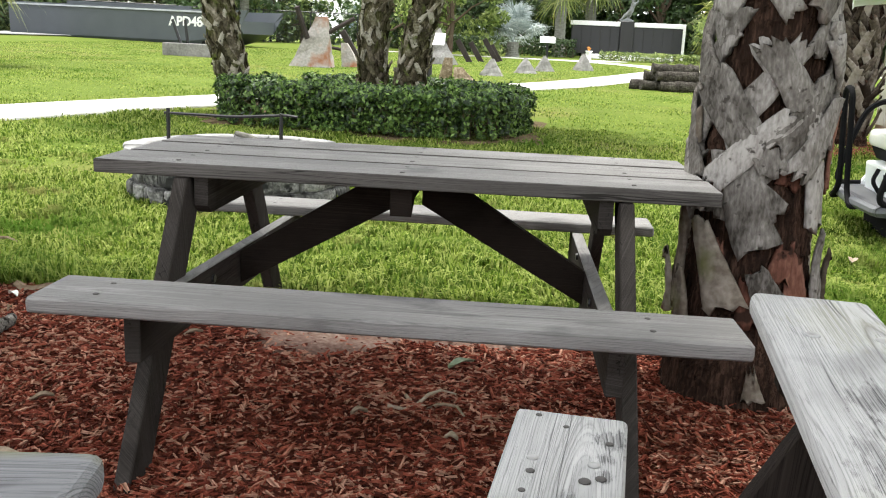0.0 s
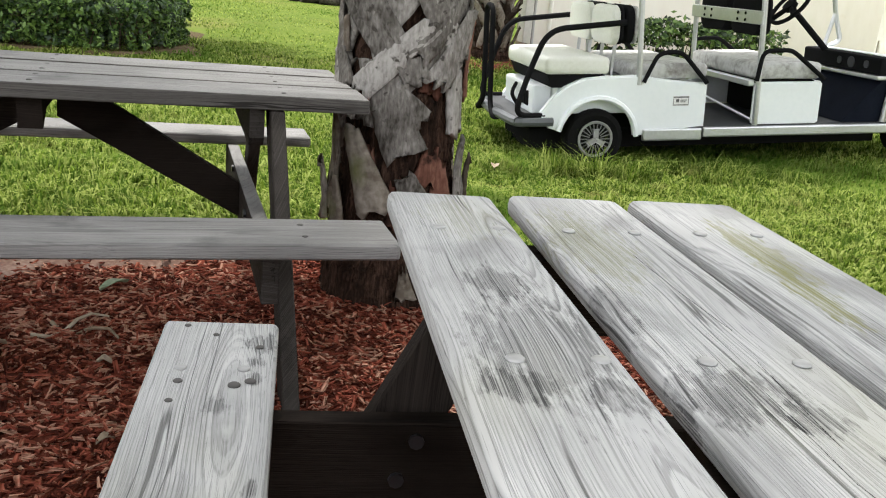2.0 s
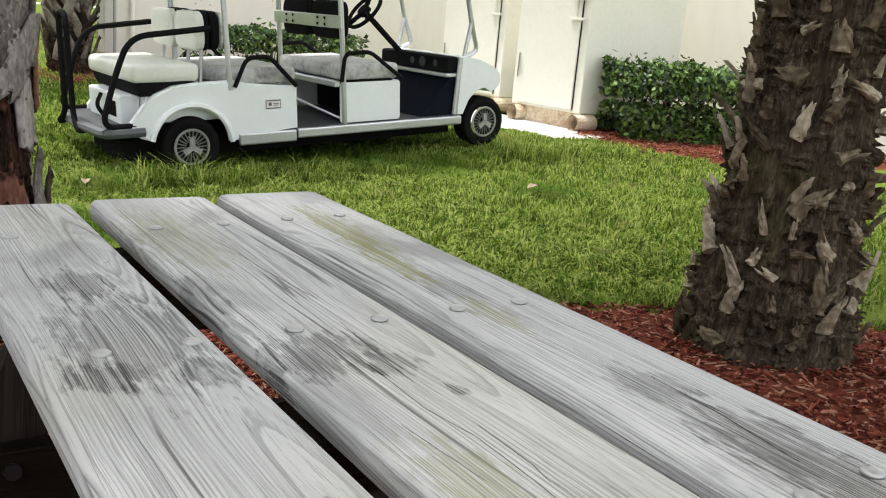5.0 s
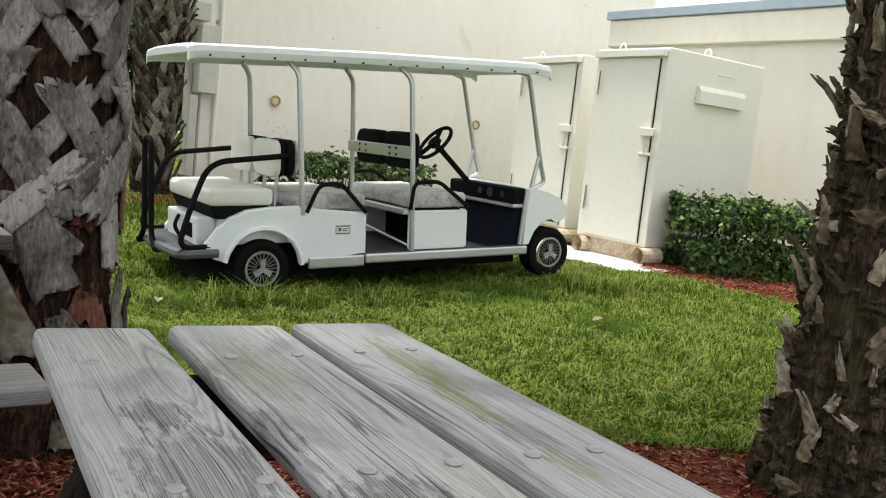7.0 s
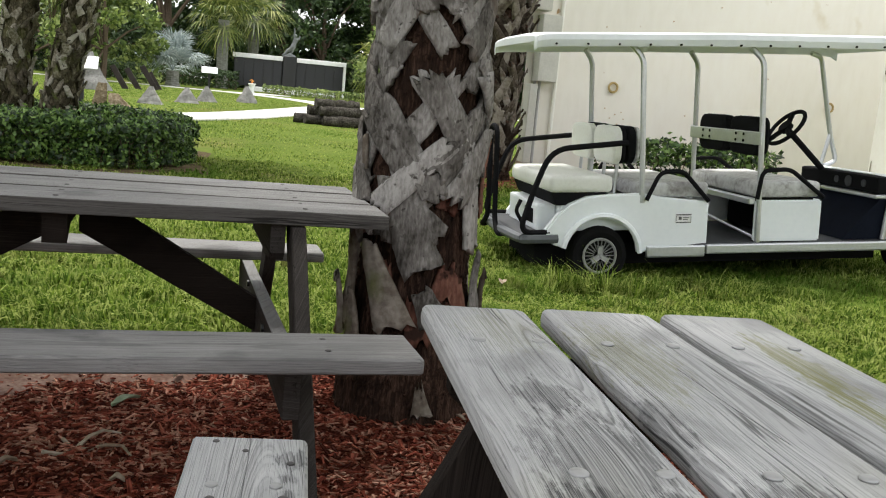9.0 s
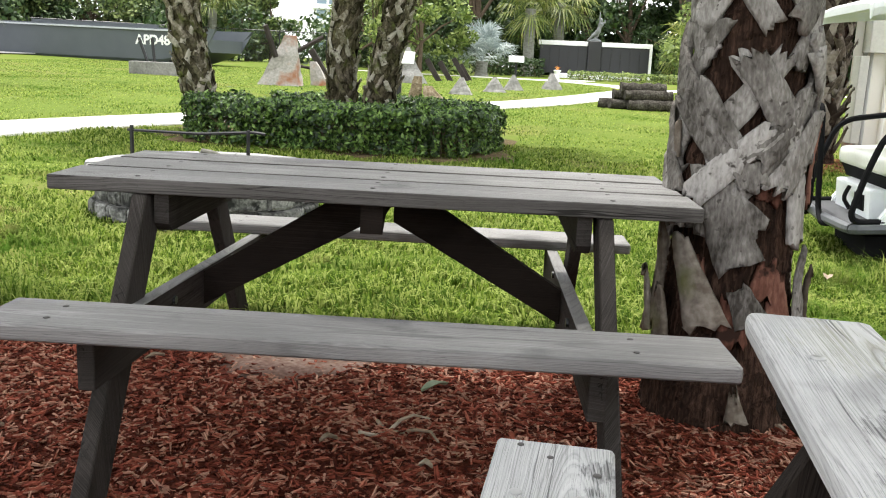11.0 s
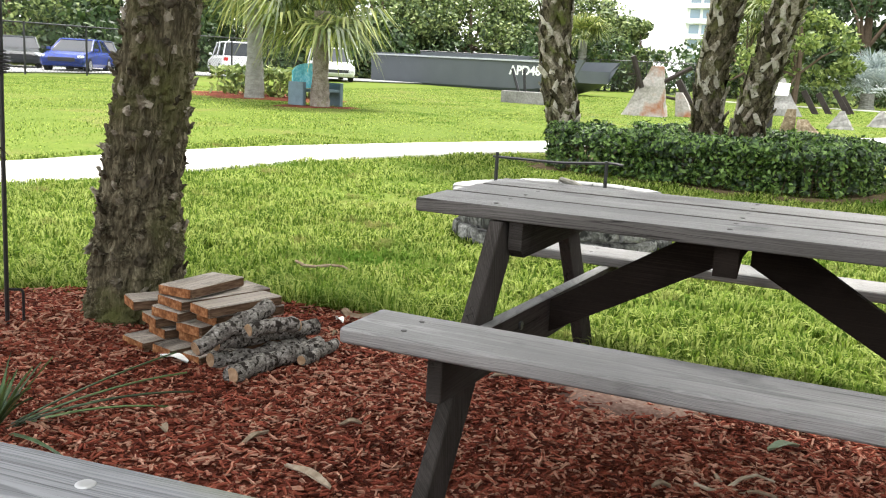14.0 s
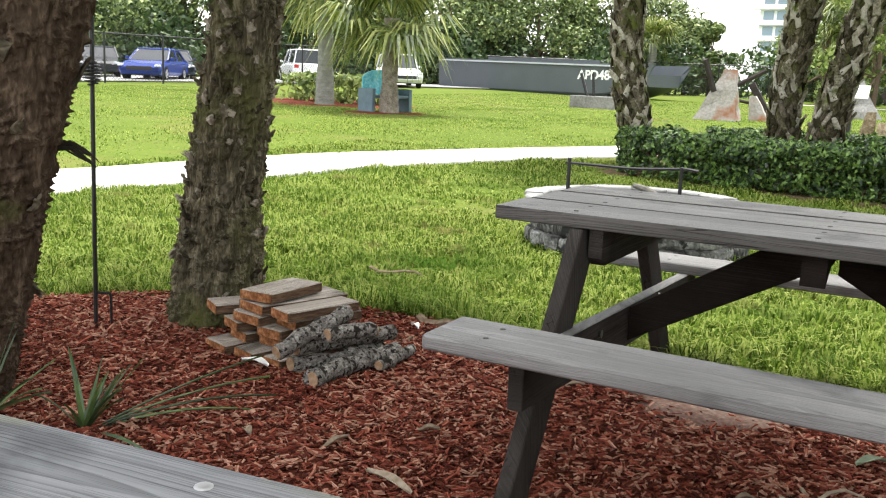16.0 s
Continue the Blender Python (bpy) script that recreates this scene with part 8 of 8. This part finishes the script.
def car(x, y, turn, paint, label, suv=False):
    """A parked car: lofted body, dark glass cabin, wheels, lamps and grille. x is forward."""
    t = thing("car", label, "car", pose(x, y, gz(x, y), 0, 0, turn), "parked cars")
    L, W, H, hood = (4.6, 1.9, 1.78, 1.05) if suv else (4.8, 1.85, 1.46, 0.92)
    mat = surface(paint[0], [tuple(v * 0.9 for v in paint[1]), paint[1], paint[1]], scale=1, fine=10, rough=0.25, bump=0)
    bm = fresh()
    prof = [(-L / 2, 0.45, hood * 0.92), (-L / 2 + 0.12, 0.28, hood), (-L * 0.25, 0.22, hood + 0.02), (L * 0.12, 0.22, hood), (L * 0.30, 0.22, hood * 0.93), (L / 2 - 0.18, 0.26, hood * 0.80), (L / 2, 0.42, hood * 0.62)]
    rings = []
    for q, (px, zb, zt) in enumerate(prof):
        w = W / 2 * (0.90 if q in (0, len(prof) - 1) else 1)
        rings.append([(px, -w * 0.92, zb), (px, -w, zb + 0.15), (px, -w, zt - 0.18), (px, -w * 0.90, zt), (px, w * 0.90, zt), (px, w, zt - 0.18), (px, w, zb + 0.15), (px, w * 0.92, zb)])
    loft(bm, rings)
    bmesh.ops.recalc_face_normals(bm, faces=bm.faces)
    part("body", bm, mat, t, smooth=False)
    bm = fresh()
    xs = ((-L * 0.48, -L * 0.45, L * 0.06, L * 0.20) if suv else (-L * 0.40, -L * 0.24, L * 0.04, L * 0.22))
    ring = lambda z, a, b, w: [(a, -w, z), (b, -w, z), (b, w, z), (a, w, z)]
    loft(bm, [ring(hood - 0.02, xs[0], xs[3], W * 0.46), ring(H - 0.07, xs[1], xs[2], W * 0.38)])
    bmesh.ops.recalc_face_normals(bm, faces=bm.faces)
    part("glass", bm, GLASS, t)
    bm = fresh()
    loft(bm, [ring(H - 0.068, xs[1] - 0.03, xs[2] + 0.03, W * 0.385), ring(H - 0.02, xs[1], xs[2], W * 0.37), ring(H, xs[1] + 0.15, xs[2] - 0.15, W * 0.33)])
    bmesh.ops.recalc_face_normals(bm, faces=bm.faces)
    part("roof", bm, mat, t)
    for s in (-1, 1):
        for xm in ((xs[0] + xs[1]) / 2, -L * 0.10, (xs[2] + xs[3]) / 2):
            bm = fresh()
            k = 0 if abs(xm + L * 0.10) < 0.01 else (xs[1] - xs[0]) * 0.5 if xm < 0 else (xs[3] - xs[2]) * 0.5
            sg = -1 if xm < 0 else 1
            tube(bm, [(xm + sg * abs(k), s * W * 0.465, hood - 0.02), (xm - sg * abs(k), s * W * 0.388, H - 0.06)], 0.04, 6)
            part("pillar", bm, mat, t)
        for xw in (-L * 0.30, L * 0.31):
            bm = fresh()
            tube(bm, [(xw, s * (W / 2 - 0.20), 0.32), (xw, s * (W / 2 + 0.005), 0.32)], 0.32, 20)
            w = part("wheel", bm, RUBBER, t)
            bm = fresh()
            tube(bm, [(xw, s * (W / 2 + 0.006), 0.32), (xw, s * (W / 2 + 0.02), 0.32)], 0.20, 14)
            part("rim", bm, ALLOY, w)
        bm = fresh()
        box(bm, (L / 2 - 0.22, s * W * 0.43 - 0.16, hood * 0.66), (L / 2 - 0.02, s * W * 0.43 + 0.10, hood * 0.78), 0.04, 2)
        part("headlight", bm, plain("lamp_glass", (0.7, 0.72, 0.74), 0.1), t)
        bm = fresh()
        box(bm, (-L / 2 - 0.01, s * W * 0.40 - 0.12, hood * 0.72), (-L / 2 + 0.15, s * W * 0.40 + 0.12, hood * 0.90), 0.03, 2)
        part("tail_light", bm, plain("red_lamp", (0.45, 0.02, 0.02), 0.2), t)
        bm = fresh()
        box(bm, (L * 0.16, s * (W / 2 + 0.08) - 0.08, hood), (L * 0.16 + 0.14, s * (W / 2 + 0.08) + 0.08, hood + 0.13), 0.03, 2)
        part("mirror", bm, mat, t)
    bm = fresh()
    box(bm, (L / 2 - 0.05, -W * 0.30, 0.45), (L / 2 + 0.012, W * 0.30, 0.62), 0.02, 2)
    part("grille", bm, plain("dark_grille", (0.03, 0.03, 0.033), 0.4, 0.5), t)
    return t


car(-32.0, 31.2, -60, ("blue_car_paint", (0.02, 0.045, 0.24)), "bright blue sedan parked behind the fence")
car(-35.6, 28.4, 145, ("dark_grey_car_paint", (0.035, 0.04, 0.05)), "dark grey hatchback seen from behind in the car park", True)
car(-34.4, 34.6, -40, ("navy_car_paint", (0.03, 0.04, 0.065)), "dark blue sedan parked behind the fence")
car(-36.2, 31.6, -40, ("charcoal_car_paint", (0.05, 0.055, 0.06)), "charcoal sedan parked behind the fence")
car(-34.0, 38.4, -45, ("slate_car_paint", (0.06, 0.07, 0.085)), "slate grey sedan parked behind the fence")
car(-32.0, 42.0, 139, ("white_car_paint", (0.75, 0.76, 0.76)), "white boxy off-road car parked behind the fence", True)
car(-26.8, 43.8, -48, ("white_truck_paint", (0.72, 0.73, 0.74)), "white off-road car facing the lawn", True)
ribbon("car_park", [(-34, 14), (-37, 28), (-36, 40), (-30, 52), (-26, 60)], 14.0, surface("pale_asphalt", [(0.22, 0.22, 0.21), (0.32, 0.32, 0.31), (0.42, 0.42, 0.41)], scale=0.6, fine=20, rough=0.95, bump=0.2), "pale grey car park surface", "road")


def condo():
    t = thing("apartment_building", "distant pale yellow and white balconied apartment block", "building", pose(-32, 200, 0), kind="structure")
    yl, wh = plain("pale_yellow_render", (0.75, 0.60, 0.36), 0.8), plain("white_render", (0.78, 0.79, 0.80), 0.8)
    bm = fresh()
    box(bm, (-6, 0, 0), (20, 12, 20))
    part("wall", bm, wh, t)
    bm = fresh()
    box(bm, (-7, -1, 20), (21, 13, 21.2))
    part("roof", bm, yl, t)
    for k in range(6):
        bm = fresh()
        box(bm, (-7.2, -1.6, 2 + k * 3.1), (4, -0.02, 3.0 + k * 3.1))
        part("balcony", bm, wh, t)
        for x in (-5.2, -2.6, 0.4):
            bm = fresh()
            box(bm, (x, -0.12, 3.1 + k * 3.1), (x + 2, -0.01, 4.9 + k * 3.1))
            part("window", bm, plain("far_window", (0.22, 0.30, 0.36), 0.2), t)


condo()


# ---- grass and mulch ----
def blades(name, pts, hmin, hmax, wide, seed, label, even=0.0):
    """Grass: bent pointed strips that stand in tufts, lean over each other and leave the turf thin in places."""
    r = np.random.default_rng(seed)
    tuft = 0.55 * lumps(pts[:, 0], pts[:, 1], 0.13, 71) + 0.45 * lumps(pts[:, 0], pts[:, 1], 0.5, 72)
    tuft = tuft * (1 - even) + 0.5 * even
    keep = r.uniform(0, 1, len(pts)) < 0.35 + 1.5 * tuft
    pts, tuft = pts[keep], tuft[keep]
    n = len(pts)
    h = r.uniform(hmin, hmax, n) * (0.25 + 2.0 * tuft ** 1.6)
    # neighbours lean much the same way
    a = 14 * lumps(pts[:, 0], pts[:, 1], 0.10, 73) + r.normal(0, 0.9, n)
    lean = r.uniform(0.3, 1.9, n) * h
    dx, dy = np.cos(a), np.sin(a)
    w = wide * r.uniform(0.5, 1.45, n)
    sx, sy = -dy * w, dx * w
    z = ground_z(pts[:, 0], pts[:, 1])
    x, y = pts[:, 0], pts[:, 1]
    V = np.stack([np.stack([x - sx, y - sy, z - 0.005], 1), np.stack([x + sx, y + sy, z - 0.005], 1),
                  np.stack([x + dx * lean * 0.35 + sx * 0.8, y + dy * lean * 0.35 + sy * 0.8, z + h * 0.70], 1),
                  np.stack([x + dx * lean, y + dy * lean, z + h * r.uniform(0.55, 1.0, n)], 1),
                  np.stack([x + dx * lean * 0.35 - sx * 0.8, y + dy * lean * 0.35 - sy * 0.8, z + h * 0.70], 1)], 1).reshape(-1, 3)
    i = np.arange(n)[:, None] * 5
    F = np.concatenate([i + np.array([[0, 1, 2]]), i + np.array([[0, 2, 4]]), i + np.array([[4, 2, 3]])])
    return tagged(raw(name, V, F, BLADE), label, "grass", kind="stuff")


def scatter(x0, x1, y0, y1, n, seed):
    r = np.random.default_rng(seed)
    return np.stack([r.uniform(x0, x1, n), r.uniform(y0, y1, n)], 1)


def off_path(p):
    """True beyond the edges of the long walkway, where the turf hangs over it a little."""
    d = np.full(len(p), 9.0)
    for a, b in zip(np.array(WAY[:-1]), np.array(WAY[1:])):
        u = np.clip(((p - a) @ (b - a)) / ((b - a) @ (b - a)), 0, 1)
        d = np.minimum(d, np.hypot(*(p - a - u[:, None] * (b - a)).T))
    return d > 0.77


def on_lawn(p):
    x, y = p[:, 0], p[:, 1]
    ok = ~inside(x, y, BED)
    ok &= np.hypot(x + 1.6, y - 6.78) > 0.78
    ok &= ~((x > 7.5) & (y > 6.7)) & ~((x > 8.0) & (y > 5.0))
    return p[ok & off_path(p)]


blades("grass_near", on_lawn(scatter(-7.0, 4.5, 2.4, 7.2, 170000, 1)), 0.022, 0.062, 0.0048, 2, "fresh green lawn grass with single blades")
blades("grass_cart", on_lawn(scatter(2.0, 8.5, 2.0, 8.6, 105000, 3)), 0.022, 0.066, 0.0048, 4, "fresh green lawn grass in front of the cart")
blades("grass_middle", on_lawn(scatter(-8.0, 6.0, 7.2, 13.0, 85000, 5)), 0.025, 0.055, 0.007, 6, "green lawn grass beyond the fire pit")
far = scatter(-16, 9, 13.0, 27, 80000, 15)
far = far[~inside(far[:, 0], far[:, 1], [(-3.9, 11.9), (0.8, 11.5), (0.8, 15), (-4, 15)])]
blades("grass_far", far[off_path(far)], 0.018, 0.034, 0.007, 16, "green lawn grass beyond the walkway", even=0.6)
plain_far = scatter(-20, 10, 27, 47, 60000, 35)
plain_far = plain_far[off_path(plain_far) & ~((plain_far[:, 0] > 6) & (plain_far[:, 1] > 38))]
blades("grass_distant", plain_far, 0.016, 0.032, 0.012, 36, "green lawn grass of the memorial ground", even=0.8)
left = scatter(-27, -7.2, 2, 27, 90000, 17)
left = left[((left[:, 1] < 13) | (left[:, 0] < -16)) & off_path(left)]
left = left[left[:, 0] < np.interp(left[:, 1], [2, 6.2, 9.9, 13], [-8.0, -7.0, -6.5, -5.5])]
blades("grass_left", left, 0.018, 0.034, 0.007, 18, "green lawn grass beyond the walkway", even=0.6)
blades("grass_tufts", on_lawn(np.concatenate([np.array(c) + np.random.default_rng(k).normal(0, 0.07, (90, 2)) for k, c in enumerate([(x, 6.05 - 0.1 * x + 0.25 + 0.1 * math.sin(x * 9)) for x in np.arange(2.4, 6.6, 0.11)])])), 0.08, 0.17, 0.0035, 8, "longer unmown grass tufts under the cart")
blades("grass_bed_edge", on_lawn(np.concatenate([np.array([(p[0] + (q[0] - p[0]) * u, p[1] + (q[1] - p[1]) * u) for u in np.linspace(0, 1, 700)]) + np.random.default_rng(k).normal(0, 0.10, (700, 2)) for k, (p, q) in enumerate(zip(BED[1:13], BED[2:14]))])), 0.05, 0.11, 0.003, 9, "tufted grass at the edge of the mulch bed")


def chips(name, pts, seed, lmin, lmax, label, zlift=0.02):
    """Shredded bark: small tapered splinters lying every way, each a closed wedge."""
    r = np.random.default_rng(seed)
    n = len(pts)
    ln, w, h = r.uniform(lmin, lmax, n) * r.uniform(0.5, 1, n), r.uniform(0.0016, 0.0075, n), r.uniform(0.0015, 0.006, n)
    big = r.uniform(0, 1, n) < 0.05
    ln, w = np.where(big, ln * 1.5 + 0.012, ln), np.where(big, w * 1.7, w)
    a, tilt = r.uniform(0, 2 * np.pi, n), r.normal(0, 0.22, n)
    c, s = np.cos(a), np.sin(a)
    z = ground_z(pts[:, 0], pts[:, 1]) + zlift + 0.012 * np.sin(pts[:, 0] * 3.1) * np.cos(pts[:, 1] * 2.7) + r.uniform(0, 0.014, n)
    local = np.array([(-0.5, -1, 0), (-0.5, 1, 0), (0.5, 0.7, 0), (0.5, -0.5, 0), (-0.42, -0.7, 1), (-0.45, 0.8, 1), (0.45, 0.5, 0.7), (0.48, -0.4, 0.8)])
    X = local[None, :, 0] * ln[:, None]
    Y = local[None, :, 1] * w[:, None]
    Z = local[None, :, 2] * h[:, None] + X * tilt[:, None]
    V = np.stack([pts[:, 0, None] + X * c[:, None] - Y * s[:, None], pts[:, 1, None] + X * s[:, None] + Y * c[:, None], z[:, None] + Z], -1).reshape(-1, 3)
    q = np.array([(4, 5, 6, 7)[::-1], (1, 2, 6, 5), (3, 0, 4, 7)])
    F = (np.arange(n)[:, None, None] * 8 + q[None]).reshape(-1, 4)
    return tagged(raw(name, V, F, CHIP), label, "mulch", kind="stuff")


bp_ = scatter(-4.0, 2.2, 1.3, 4.1, 112000, 21)
bare = inside(bp_[:, 0] + 0.06 * np.sin(bp_[:, 1] * 30), bp_[:, 1] + 0.05 * np.sin(bp_[:, 0] * 23), SAND) & (np.arange(len(bp_)) % 9 > 3)
chips("bark_chips", bp_[inside(bp_[:, 0], bp_[:, 1], BED) & ~bare], 22, 0.013, 0.058, "loose red-brown shredded bark chips")
bp_ = scatter(2.2, 4.6, 1.2, 2.9, 9000, 23)
chips("bark_chips_palm", bp_[inside(bp_[:, 0], bp_[:, 1], BED)], 24, 0.015, 0.06, "loose red-brown bark chips round a palm")
bp_ = scatter(-7.0, 4.8, -2.5, 1.6, 8000, 25)
chips("bark_chips_behind", bp_[inside(bp_[:, 0], bp_[:, 1], BED)], 26, 0.02, 0.075, "loose red-brown bark chips over the rest of the bed")
bp_ = scatter(-7.0, -4.0, 1.3, 3.4, 9000, 27)
chips("bark_chips_side", bp_[inside(bp_[:, 0], bp_[:, 1], BED)], 28, 0.015, 0.065, "loose red-brown bark chips at the bed's end")
bp_ = scatter(7.9, 11.4, 4.2, 7.5, 11000, 29)
chips("bark_chips_shrub", bp_[inside(bp_[:, 0], bp_[:, 1], [(8.0, 7.0), (8.15, 5.1), (11.4, 4.2), (11.4, 7.2), (9.2, 7.6)])], 30, 0.02, 0.08, "loose red bark chips under the shrub")
